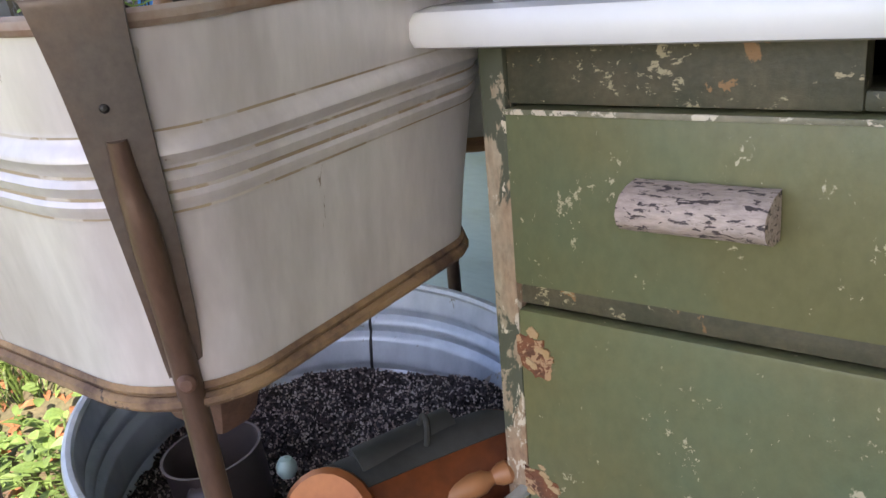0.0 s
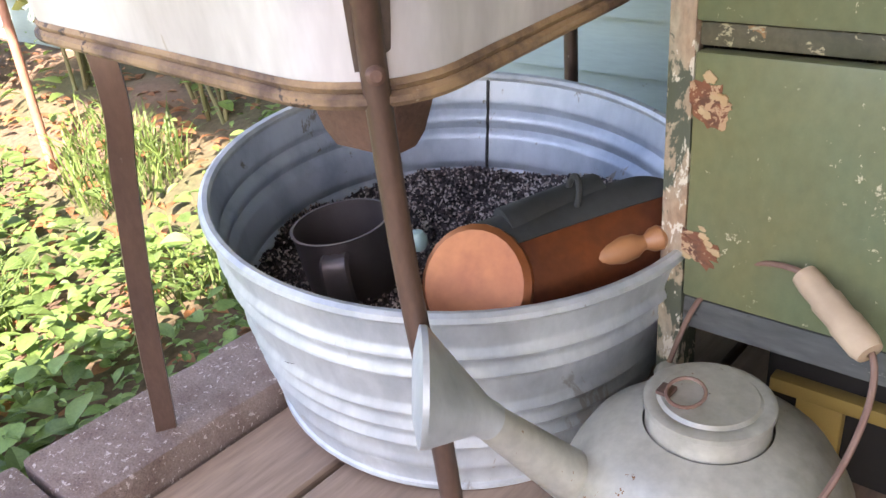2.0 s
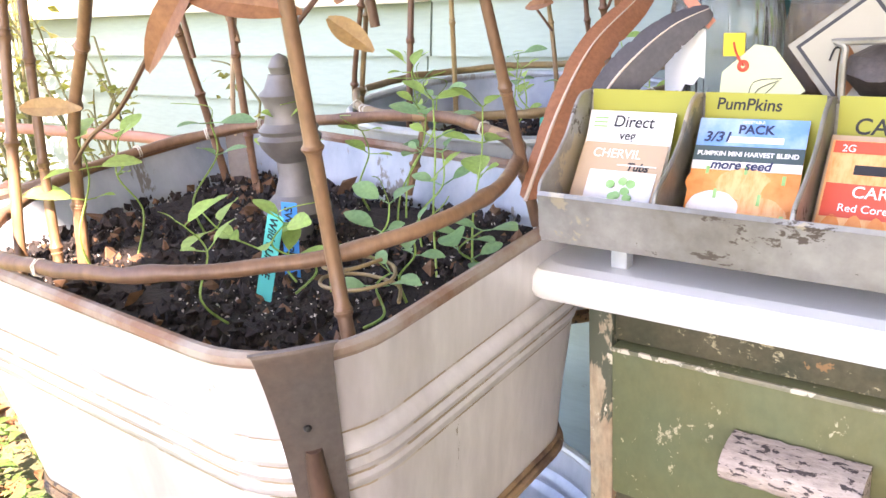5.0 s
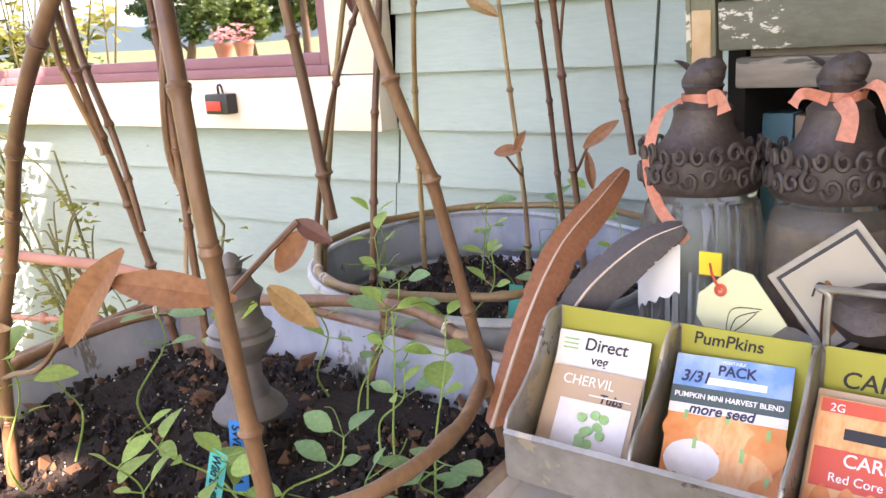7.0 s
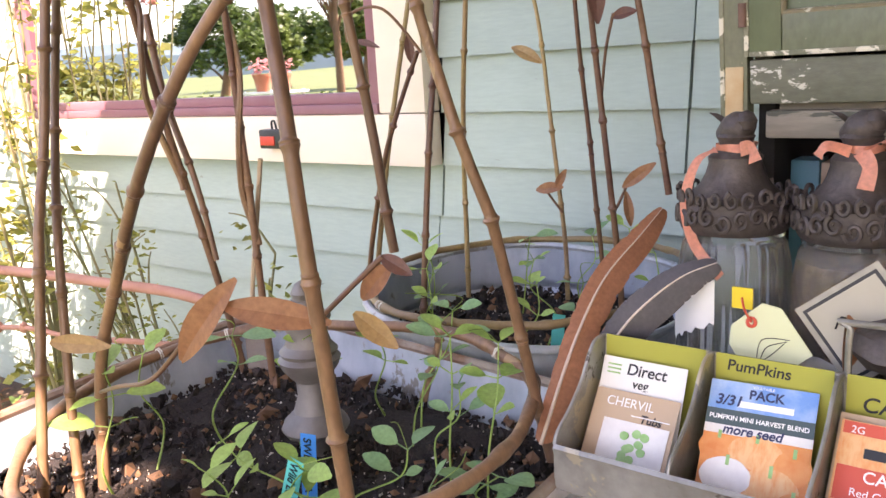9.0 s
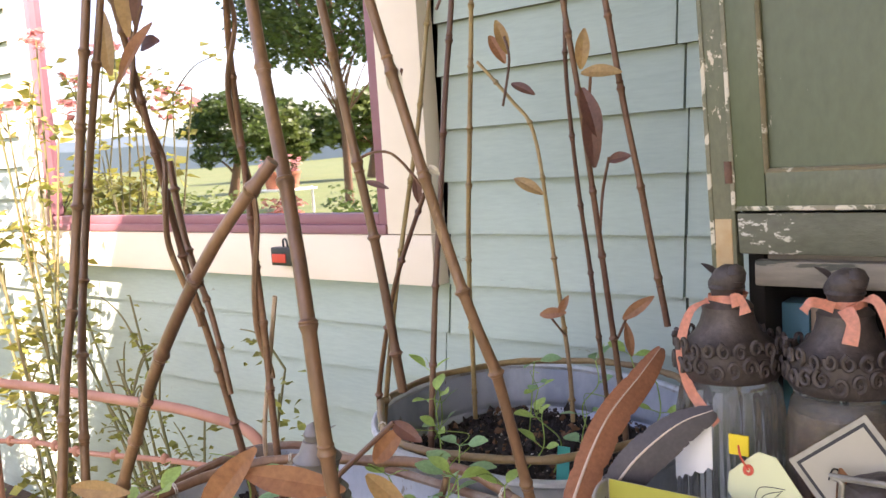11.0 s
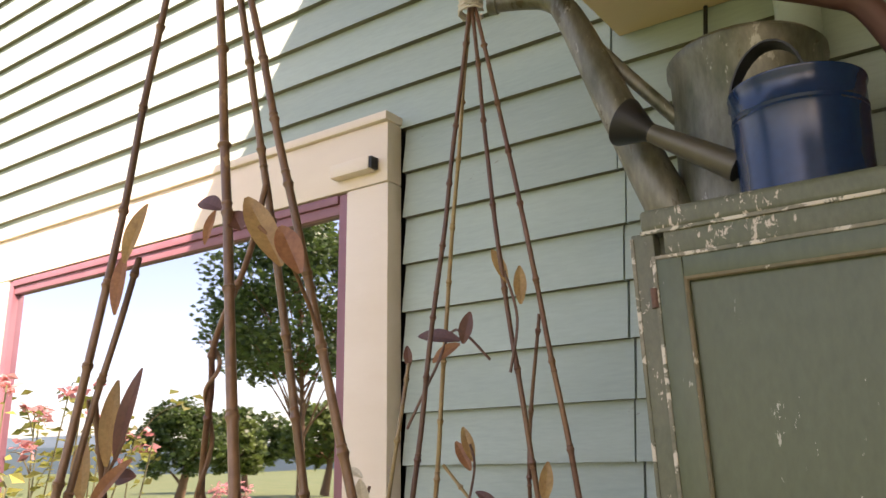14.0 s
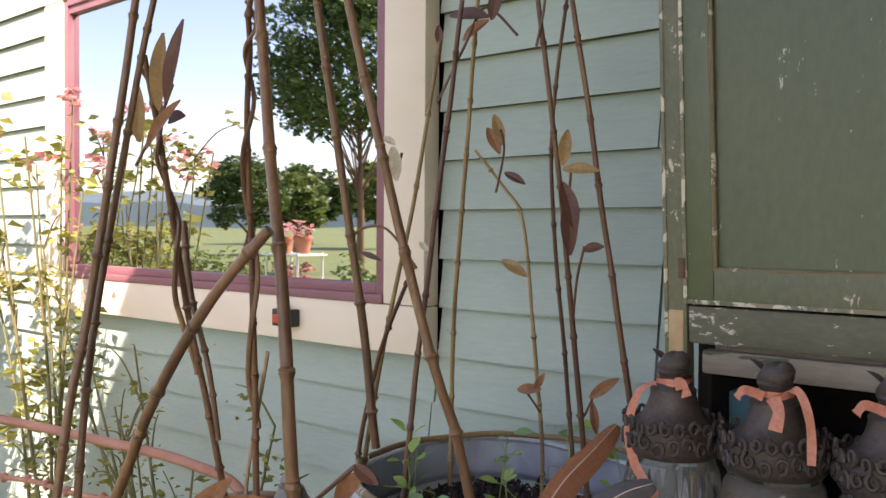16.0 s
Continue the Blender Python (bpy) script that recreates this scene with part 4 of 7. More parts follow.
def wash_tub():
    t = thing("wash_tub", "whitewashed galvanised wash tub with rusty rim on an iron stand", "wash tub", at=(T1["at"][0] - 0.051, T1["at"][1] + 0.039, 0), turn=T1["turn"])
    tub_shell(t, 0.605, 0.505, 0.10, 0.285, (0.04, 0.40, 0.105, 0.25), RIM1, "zinc", "rimrust",
              ribs=((0.295, 0.048, 0.011), (0.372, 0.028, 0.006), (0.424, 0.026, 0.005)), wob=0.004)
    st = thing("tub_stand", "rusty iron stand with splayed strap legs carrying the wash tub", "stand")
    for sx, sy in ((1, -1), (-1, -1), (1, 1), (-1, 1)):
        if (sx, sy) == (1, -1):
            pts = [(-0.405, 0.507, 0.852), (-0.405, 0.507, 0.842), (-0.412, 0.519, 0.78), (-0.428, 0.541, 0.66), (-0.449, 0.559, 0.575)]
            low = [(-0.4095, 0.5165, 0.766), (-0.414, 0.5215, 0.735), (-0.4165, 0.5275, 0.69), (-0.4405, 0.5515, 0.576), (-0.437, 0.558, 0.41), (-0.42, 0.56, 0.25), (-0.404, 0.56, FLOOR)]
            ax = Vector((0.58, 0.81, 0))
        elif (sx, sy) == (-1, -1):
            pts = [(-0.93, 0.50, 0.868), (-0.90, 0.51, 0.80), (-0.82, 0.525, 0.68), (-0.79, 0.53, 0.60)]
            low = [(-0.80, 0.528, 0.63), (-0.785, 0.532, 0.56), (-0.79, 0.535, 0.50), (-0.811, 0.535, 0.435), (-0.846, 0.535, 0.287), (-0.864, 0.535, 0.19), (-0.874, 0.535, 0.115), (-0.882, 0.535, 0.07)]
            ax = Vector((0.55, 0.83, 0))
        elif (sx, sy) == (1, 1):
            pts = [(-0.415, 0.93, 0.9), (-0.44, 0.91, 0.78), (-0.46, 0.89, 0.65), (-0.48, 0.87, 0.6)]
            low = [(-0.785, 1.34, 0.645), (-0.785, 1.34, 0.4), (-0.785, 1.34, FLOOR)]
            ax = Vector((0.72, -0.69, 0))
        else:
            pts = [(-0.945, 0.90, 0.91), (-0.92, 0.88, 0.8), (-0.89, 0.86, 0.68), (-0.86, 0.84, 0.62)]
            low = [(-0.905, 1.09, 0.645), (-0.97, 1.06, 0.4), (-0.975, 1.065, -0.05)]
            ax = Vector((0.72, 0.69, 0))
        if (sx, sy) == (-1, -1):
            # a flat forged bar
            side = Vector((0.83, -0.55, 0)) * 0.0035
            lb = bm_new()
            vs = grid(lb, [[p - ax * 0.0125 - side, p + ax * 0.0125 - side, p + ax * 0.0135, p + ax * 0.0125 + side, p - ax * 0.0125 + side, p - ax * 0.0135] for p in smooth_path(low, 8)], close_v=True)
            lb.faces.new(vs[0])
            lb.faces.new(list(reversed(vs[-1])))
            leg = part("leg", lb, "leg", st, "worn brown flat iron leg")
        else:
            leg = part("leg", tube(bm_new(), smooth_path(low, 8), lambda u: (0.0065 + 0.0038 * min(1, u * 3.2)) if sx * sy < 0 and sx > 0 else 0.012, 12), "leg", st, "worn brown iron leg")
        bm = bm_new()
        front = sx > 0 and sy < 0
        rows = []
        nn = smooth_path(pts, 6)
        for i, p in enumerate(nn):
            u = i / (len(nn) - 1)
            hw = (0.031 - 0.0185 * u) if front else 0.014
            out = Vector((sx * 0.69, sy * 0.72, 0)) * (0.007 if front else 0.005)
            rows.append([p - ax * hw + out * 0.9, p + out * 1.25, p + ax * hw + out * 0.9, p + ax * hw + out * 0.3, p - ax * hw + out * 0.3])
        # hooked over the rim
        vs = grid(bm, rows, close_v=True)
        bm.faces.new(vs[0])
        bm.faces.new(list(reversed(vs[-1])))
        if sx < 0 or sy < 0:
            part("strap", bm, "strap", st, "blued grey strap hooked over the rim")
        else:
            bm.free()
        if front:
            # a small black disc gives the hole's darkness; nothing is cut
            part("bolt_hole", lathe_bolt(Vector((-0.4085, 0.5125, 0.786)), Vector((0.81, -0.58, 0.15)), 0.0032), "blacktin", leg, "black disc standing in for the shaded bolt hole")
            part("bolt", lathe_bolt(Vector((-0.432, 0.5445, 0.579)), Vector((0.74, -0.66, 0.1)), 0.0072), "rust", leg, "rusty bolt head")
    bm = bm_new()
    # drain bracket below the tub
    rows = []
    for z, s in ((0.585, 0.98), (0.54, 0.94), (0.505, 0.74), (0.492, 0.6)):
        rows.append([(-0.515 + x * s, 0.615 + y * s, z) for x, y in rounded(0.115, 0.055, 0.008, 2)])
    vs = grid(bm, rows, close_v=True)
    bm.faces.new(vs[-1])
    bm.faces.new(list(reversed(vs[0])))
    part("drain_bracket", bm, "rust", st, "rusty drain bracket under the tub")
    part("cross_bar", tube(bm_new(), [(-0.465, 0.583, 0.587), (-0.86, 0.84, 0.605)], 0.009, 8), "rust", st)
    part("cross_bar", tube(bm_new(), [(-0.83, 0.555, 0.595), (-0.47, 0.88, 0.605)], 0.009, 8), "rust", st)
    z = RIM1 - 0.062
    soil_surface("potting_soil", 0.575, 0.475, 0.09, (*T1["at"][:2], z), T1["turn"], "soil", 0.016, "dark crumbly potting soil in the wash tub",
                 (("loose_soil", "clod", 4200, 0.002, 0.0068), ("soil_lump", "clod", 260, 0.005, 0.010), ("perlite", "perlite", 1500, 0.0008, 0.0022), ("bark", "bark", 420, 0.002, 0.010)), 11)


def lathe_bolt(at, axis, r):
    m = Matrix.Translation(at) @ axis.to_track_quat("Z", "Y").to_matrix().to_4x4()
    return lathe_ret([(0.0, 0.007), (r * 0.6, 0.0065), (r, 0.003), (r, -0.006)], 14, m)


def lathe_ret(profile, n=32, m=None):
    bm = bm_new()
    lathe(bm, [(max(r, 1e-4), z) for r, z in profile], n, m)
    return bm


wash_tub()

T2 = dict(at=(-0.685, 1.232, 0), turn=(2.0, 2.0, 0))
RIM2 = 0.90


def second_tub():
    t = thing("wash_tub", "grey galvanised wash tub of dark soil against the house wall", "wash tub", at=(T2["at"][0] - 0.031, T2["at"][1] + 0.031, 0), turn=T2["turn"])
    tub_shell(t, 0.50, 0.46, 0.2, 0.26, (0.1, 0.1, 0.1, 0.1), RIM2, "galv", "galv", ribs=((0.3, 0.05, 0.008), (0.4, 0.035, 0.005)), wob=0.003)
    soil_surface("potting_soil", 0.46, 0.42, 0.185, (*T2["at"][:2], RIM2 - 0.075), T2["turn"], "soil", 0.016, "dark crumbly potting soil in the rear tub",
                 (("loose_soil", "clod", 2600, 0.002, 0.007), ("soil_lump", "clod", 180, 0.005, 0.010), ("perlite", "perlite", 900, 0.0008, 0.0022), ("bark", "bark", 280, 0.002, 0.009)), 12)


second_tub()


def round_tub():
    tilt = Matrix.Translation((-0.690, 0.899, 0.058)) @ Vector((0.1, -0.05, 1)).to_track_quat("Z", "Y").to_matrix().to_4x4()
    t = thing("round_tub", "large round galvanised tub with pressed hoops, on the deck", "tub")
    t.matrix_world = tilt
    H, R, RB = 0.292, 0.308, 0.252
    prof = []
    for i in range(61):
        k = i / 60
        off = 0.0
        for c, hw, hh in ((0.16, 0.05, 0.004), (0.30, 0.045, 0.006), (0.40, 0.045, 0.006), (0.50, 0.045, 0.006), (0.72, 0.04, 0.007), (0.82, 0.04, 0.007)):
            u = (k - c) / hw
            if abs(u) < 1:
                off += hh * 0.5 * (1 + math.cos(math.pi * u))
        prof.append((RB + (R - RB) * k + off, H * k))
    bm = bm_new()
    lathe(bm, prof, 72, ends=(True, False))
    part("outer_wall", bm, "galv", t)
    bm = bm_new()
    lathe(bm, [(r - 0.003, z + 0.002) for r, z in prof], 72, ends=(True, False))
    part("inner_wall", bm, "galvin", t)
    ring = [(R * math.cos(2 * math.pi * k / 72), R * math.sin(2 * math.pi * k / 72), H) for k in range(72)]
    part("rim", tube(bm_new(), ring, 0.0075, 8, closed=True), "galv", t, "rolled rim")
    part("foot_ring", tube(bm_new(), [(RB / R * x, RB / R * y, 0.004) for x, y, z in ring], 0.006, 8, closed=True), "galv", t)
    q = tilt.inverted() @ Vector((-0.841, 1.188, 0.3))
    a = math.atan2(q.y, q.x)
    bm = bm_new()
    tube(bm, [((r - 0.004) * math.cos(a), (r - 0.004) * math.sin(a), z) for r, z in prof], 0.0025, 6)
    part("seam", bm, "blacktin", t, "dark soldered seam")
    q = tilt.inverted() @ Vector((-0.97, 0.80, 0.3))
    a = math.atan2(q.y, q.x)
    e = Vector((math.cos(a), math.sin(a), 0))
    s = Vector((-e.y, e.x, 0))
    c = e * (R + 0.006) + Vector((0, 0, H - 0.03))
    part("handle", tube(bm_new(), smooth_path([c - s * 0.035 + Vector((0, 0, 0.01)), c - s * 0.028 + e * 0.005 - Vector((0, 0, 0.02)), c + s * 0.028 + e * 0.005 - Vector((0, 0, 0.02)), c + s * 0.035 + Vector((0, 0, 0.01))]), 0.004, 8), "galv", t, "wire drop handle")
    # frayed cord
    w = tilt @ (e * (R + 0.012) + Vector((0, 0, H - 0.01)))
    cord = bm_new()
    tube(cord, smooth_path([w, w + Vector((0.005, -0.012, -0.05)), w + Vector((0.0, -0.008, -0.09)), w + Vector((0.018, -0.02, -0.15)), w + Vector((0.02, -0.018, -0.185))], 6), 0.0028, 6)
    tube(cord, smooth_path([w, w + Vector((0.001, -0.016, -0.06)), w + Vector((-0.006, -0.016, -0.1)), w + Vector((0.004, -0.02, -0.115))], 6), 0.002, 6)
    single("cord", cord, "rope", "frayed white cord tied to the tub's handle", "cord")
    # black and white grit
    g = thing("grit", "black and white speckled potting grit filling the round tub", "grit")
    g.matrix_world = tilt
    rr = random.Random(5)

    def height(x, y):
        e = (tilt.to_3x3() @ Vector((x, y, 0))).x
        return 0.142 + 0.05 * max(0, min(1.0, e * 4.0 + 0.35)) + 0.012 * noise.noise((x * 9, y * 9, 2)) + 0.005 * noise.noise((x * 30, y * 30, 2))

    bm = bm_new()
    rows = [[((0.284 * (1 - k / 24.5)) * math.cos(2 * math.pi * q / 64), (0.284 * (1 - k / 24.5)) * math.sin(2 * math.pi * q / 64), 0) for q in range(64)] for k in range(24)]
    rows = [[(x, y, height(x, y)) for x, y, z in r] for r in rows]
    vs = grid(bm, rows, close_v=True)
    bm.faces.new(vs[-1])
    part("grit_bed", bm, "soil", g)
    for nm, mt, count, lo, hi in (("dark_grain_layer", "blackgrain", 8500, 0.0018, 0.0036), ("white_grain_layer", "palegrain", 5200, 0.0011, 0.0027)):
        bm = bm_new()
        for i in range(count):
            a, q = rr.uniform(0, 2 * math.pi), 0.282 * math.sqrt(rr.random())
            x, y = q * math.cos(a), q * math.sin(a)
            s = rr.uniform(lo, hi)
            m = Matrix.Translation((x, y, height(x, y) + s * 0.6 + (0.002 if nm == "white_grain_layer" else 0))) @ Euler((rr.uniform(0, 6), rr.uniform(0, 6), rr.uniform(0, 6))).to_matrix().to_4x4() @ Matrix.Diagonal((s * 1.4, s, s * 0.7, 1))
            v = [bm.verts.new(m @ Vector(p)) for p in ((1, 0, 0), (-1, 0, 0), (0, 1, 0), (0, -1, 0), (0, 0, 1), (0, 0, -1))]
            for f in ((0, 2, 4), (2, 1, 4), (1, 3, 4), (3, 0, 4), (2, 0, 5), (1, 2, 5), (3, 1, 5), (0, 3, 5)):
                bm.faces.new([v[j] for j in f])
        part(nm, bm, mt, g, smooth=False, kind="stuff")
    return tilt


M["palegrain"] = mat("pale_grit_grain", (0.5, 0.45, 0.42), 0.7, var=(0.28, 0.2, 0.17), scale=70, amount=0.9)
M["blackgrain"] = mat("black_grit_grain", (0.026, 0.019, 0.021), 0.45, var=(0.11, 0.075, 0.072), scale=60, amount=0.7)
TILT_M = round_tub()


# ---- things in the round tub ----
def mug():
    m = Matrix.Translation((-0.758, 0.782, 0.19)) @ pose(0, 0, 0, 5, -4, 0) @ Matrix.Scale(1.06, 4)
    t = thing("mug", "dark tarnished tin mug with a strap handle, in the grit", "mug")
    t.matrix_world = m
    bm = bm_new()
    lathe(bm, [(0.052, 0.0), (0.056, 0.02), (0.058, 0.06), (0.059, 0.096), (0.061, 0.1), (0.0575, 0.1), (0.0555, 0.06), (0.053, 0.02), (0.046, 0.012), (0.001, 0.011)], 36, ends=(True, False))
    part("cup", bm, "mug", t)
    e = Vector((0.6, -0.8, 0))
    s = Vector((0.8, 0.6, 0))
    bm = bm_new()
    path = smooth_path([e * 0.057 + Vector((0, 0, 0.085)), e * 0.074 + Vector((0, 0, 0.08)), e * 0.08 + Vector((0, 0, 0.05)), e * 0.07 + Vector((0, 0, 0.02)), e * 0.056 + Vector((0, 0, 0.018))], 6)
    rows = []
    for i, p in enumerate(path):
        q = path[min(i + 1, len(path) - 1)] - path[max(i - 1, 0)]
        nrm = q.normalized().cross(s)
        rows.append([p + s * w + nrm * h for w, h in ((-0.017, 0.0), (-0.013, 0.003), (-0.006, 0.0015), (0, 0.003), (0.006, 0.0015), (0.013, 0.003), (0.017, 0), (0.013, -0.002), (-0.013, -0.002))])
    grid(bm, rows, close_v=True)
    part("handle", bm, "mug", t, "ribbed strap handle")
    part("inner_ring", tube(bm_new(), [(0.034 * math.cos(k * 0.2618), 0.034 * math.sin(k * 0.2618), 0.022) for k in range(24)], 0.002, 6, closed=True), "mug", t)


mug()
bm = bm_new()
lathe(bm, [(0.001, 0.026), (0.008, 0.024), (0.013, 0.016), (0.0135, 0.008), (0.010, 0.001), (0.001, 0.0)], 18, Matrix.Translation((-0.672, 0.812, 0.263)))
M["paleteal"] = mat("pale_teal_glaze", (0.36, 0.5, 0.45), 0.3)
single("pebble", bm, "paleteal", "small pale teal pebble on the grit", "pebble")


def scoop():
    t = thing("grain_scoop", "copper grain scoop with black top and wooden handle in grit", "scoop")
    a, b = Vector((-0.505, 0.722, 0.305)), Vector((-0.408, 0.897, 0.318))
    na, nb = Vector((0.12, -0.88, 0.46)).normalized(), Vector((0.3, -0.95, 0.05)).normalized()

    def ring(c, n, r, f, lo, hi, cnt):
        u = n.cross(Vector((0, 0, 1))).normalized()
        v = u.cross(n)
        return [c + u * r * math.cos(radians(lo + (hi - lo) * k / cnt)) * f + v * r * math.sin(radians(lo + (hi - lo) * k / cnt)) for k in range(cnt + 1)]

    def shell(lo, hi, r, th):
        bm = bm_new()
        outer, inner = [], []
        for i in range(9):
            k = i / 8
            c, n = a.lerp(b, k), na.lerp(nb, k).normalized()
            outer.append(ring(c, n, r, 1.0, lo, hi, 24))
            inner.append(ring(c, n, r - th, 1.0, lo, hi, 24))
        vo = grid(bm, outer)
        vi = grid(bm, inner)
        for p, q in ((0, 0), (8, 8)):
            for j in range(24):
                bm.faces.new((vo[p][j], vo[p][j + 1], vi[q][j + 1], vi[q][j]))
        for j in (0, 24):
            for i in range(8):
                bm.faces.new((vo[i][j], vo[i + 1][j], vi[i + 1][j], vi[i][j]))
        return bm

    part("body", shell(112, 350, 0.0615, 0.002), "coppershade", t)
    part("black_top", shell(-14, 126, 0.0635, 0.002), "blackmetal", t, "black chipped top plate")
    bm = bm_new()
    r1, r2 = ring(a + na * 0.004, na, 0.064, 1, 0, 345, 23), ring(a - na * 0.002, na, 0.064, 1, 0, 345, 23)
    vs = grid(bm, [r2, r1, [a + na * 0.0055 + (p - a) * 0.9 for p in r1]], close_v=True)
    bm.faces.new(vs[-1])
    bm.faces.new(list(reversed(vs[0])))
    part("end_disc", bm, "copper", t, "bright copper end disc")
    bm = bm_new()
    r1 = ring(b, nb, 0.0622, 1, 0, 345, 23)
    vs = grid(bm, [r1, [p - nb * 0.004 for p in r1]], close_v=True)
    bm.faces.new(vs[-1])
    bm.faces.new(list(reversed(vs[0])))
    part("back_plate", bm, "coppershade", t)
    c = a.lerp(b, 0.66) + Vector((-0.016, -0.008, 0.062))
    part("ring", tube(bm_new(), [c + Vector((0.55, -0.35, 0.1)) * 0.021 * math.cos(k * 0.35) + Vector((0.1, 0.1, 1)).normalized() * 0.021 * math.sin(k * 0.35) for k in range(18)], 0.0035, 8, closed=True), "blackmetal", t, "black wire ring")
    part("roll", tube(bm_new(), [a.lerp(b, 0.24) + Vector((-0.022, 0.008, 0.036)), a.lerp(b, 0.8) + Vector((-0.024, 0.01, 0.042))], 0.028, 20), "blackmetal", t)
    h0, h1 = Vector((-0.428, 0.803, 0.318)), Vector((-0.372, 0.872, 0.333))
    d = (h1 - h0)
    prof = [(0.001, -0.004), (0.011, -0.002), (0.0135, 0.02), (0.0155, 0.04), (0.0135, 0.055), (0.009, 0.062), (0.008, 0.066), (0.0125, 0.074), (0.0135, 0.083), (0.008, 0.09), (0.001, 0.0915)]
    part("handle", lathe_ret(prof, 16, Matrix.Translation(h0) @ d.to_track_quat("Z", "Y").to_matrix().to_4x4()), "handle", t, "turned wooden handle")


scoop()


# ---- watering can on the deck ----
def squat_can():
    t = thing("watering_can", "squat round galvanised watering can with lid, on the deck", "watering can")
    m = Matrix.Translation((-0.262, 0.745, FLOOR)) @ Matrix.Diagonal((1, 1, 0.9, 1))
    bm = bm_new()
    lathe(bm, [(0.118, 0.0), (0.126, 0.006), (0.129, 0.05), (0.129, 0.13), (0.131, 0.136), (0.131, 0.146), (0.127, 0.156), (0.112, 0.184), (0.09, 0.203), (0.066, 0.214), (0.058, 0.217)], 56, m, ends=(True, False))
    part("body", bm, "oldtin", t)
    bm = bm_new()
    lathe(bm, [(0.056, 0.212), (0.055, 0.236), (0.058, 0.239), (0.058, 0.245), (0.052, 0.248), (0.046, 0.2465), (0.043, 0.250), (0.02, 0.2515), (0.001, 0.252)], 44, m)
    lid = part("lid", bm, "oldtin", t, "round lid with a rusty wire ring")
    c = Vector((-0.276, 0.726, FLOOR + 0.2300))
    part("ring", tube(bm_new(), [c + Vector((0.017 * math.cos(k * 0.349), 0.017 * math.sin(k * 0.349), 0.004 + 0.004 * math.sin(k * 0.349))) for k in range(18)], 0.0018, 6, closed=True), "wire", lid, "rusty wire ring")
    part("plate", box(bm_new(), (c.x - 0.026, c.y - 0.007, c.z - 0.004), (c.x - 0.012, c.y + 0.009, c.z), 0.001), "rust", lid, "rust-stained ring plate")
    p0, p1, p2 = Vector((-0.352, 0.668, 0.165)), Vector((-0.388, 0.578, 0.284)), Vector((-0.406, 0.533, 0.335))
    part("spout", tube(bm_new(), smooth_path([p0, p0.lerp(p1, 0.5), p1], 5), lambda u: 0.027 - 0.012 * u, 18), "oldtin", t)
    ax = (p2 - p1).normalized()
    tilt = (ax + Vector((-0.65, -0.25, -0.55))).normalized()
    bm = bm_new()
    n = 28
    q1 = ax.to_track_quat("Z", "Y").to_matrix().to_4x4()
    q2 = tilt.to_track_quat("Z", "Y").to_matrix().to_4x4()
    rows = [[Matrix.Translation(p) @ q @ Vector((r * math.cos(2 * math.pi * k / n), r * math.sin(2 * math.pi * k / n), 0)) for k in range(n)]
            for p, q, r in ((p1 - ax * 0.01, q1, 0.017), (p1 + ax * 0.004, q1, 0.017), (p2, q2, 0.049), (p2 + tilt * 0.005, q2, 0.049), (p2 + tilt * 0.009, q2, 0.03))]
    vs = grid(bm, rows, close_v=True)
    bm.faces.new(vs[-1])
    part("rose", bm, "galv", t, "flared sprinkler rose")
    g0, g1 = Vector((-0.226, 0.846, 0.343)), Vector((-0.149, 0.800, 0.308))
    part("bail", tube(bm_new(), smooth_path([(-0.352, 0.846, 0.19), (-0.33, 0.862, 0.27), (-0.285, 0.865, 0.325), g0, g0.lerp(g1, 0.5), g1, (-0.142, 0.77, 0.26), (-0.155, 0.715, 0.205), (-0.19, 0.655, 0.165)], 6), 0.003, 8), "wire", t, "rusty wire bail")
    d = g1 - g0
    part("grip", lathe_ret([(0.004, 0.0), (0.0115, 0.002), (0.013, 0.015), (0.0125, 0.03), (0.0145, 0.034), (0.0135, 0.055), (0.015, 0.06), (0.0145, 0.085), (0.012, 0.093), (0.004, 0.094)], 16, Matrix.Translation(g0) @ d.to_track_quat("Z", "Y").to_matrix().to_4x4()), "cork", t, "worn wooden grip")
    for e in ((-0.352, 0.846, 0.185), (-0.19, 0.655, 0.16)):
        part("lug", lathe_ret([(0.001, 0.006), (0.012, 0.005), (0.014, 0.0), (0.014, -0.012)], 12, Matrix.Translation(e) @ (Vector(e) - Vector((-0.262, 0.752, 0.16))).to_track_quat("Z", "Y").to_matrix().to_4x4()), "oldtin", t)


M["oldtin"] = mat("stained_pale_tin", (0.50, 0.49, 0.43), 0.36, metal=0.4, var=(0.27, 0.245, 0.17), scale=6, amount=0.9, bump=0.15, bscale=30, spots=(0.24, 0.20, 0.13), sscale=11, slevel=0.67, fine=0.1, flecks=((0.26, 0.12, 0.05), 70, 1.09, (1, 1, 1)))
squat_can()


# ---- seed tray on the worktop ----
def flat(name, parent, o, u, v, x0, y0, x1, y1, lift, material, label=""):
    """A thin sheet on the plane at o spanned by unit vectors u and v."""
    n = u.cross(v)
    bm = bm_new()
    vs = [bm.verts.new(o + u * a + v * b + n * c) for c in (lift, lift + 0.0004) for a, b in ((x0, y0), (x1, y0), (x1, y1), (x0, y1))]
    for f in ((0, 1, 2, 3), (4, 5, 6, 7), (0, 1, 5, 4), (1, 2, 6, 5), (2, 3, 7, 6), (3, 0, 4, 7)):
        bm.faces.new([vs[i] for i in f])
    return part(name, bm, material, parent, label, smooth=False)


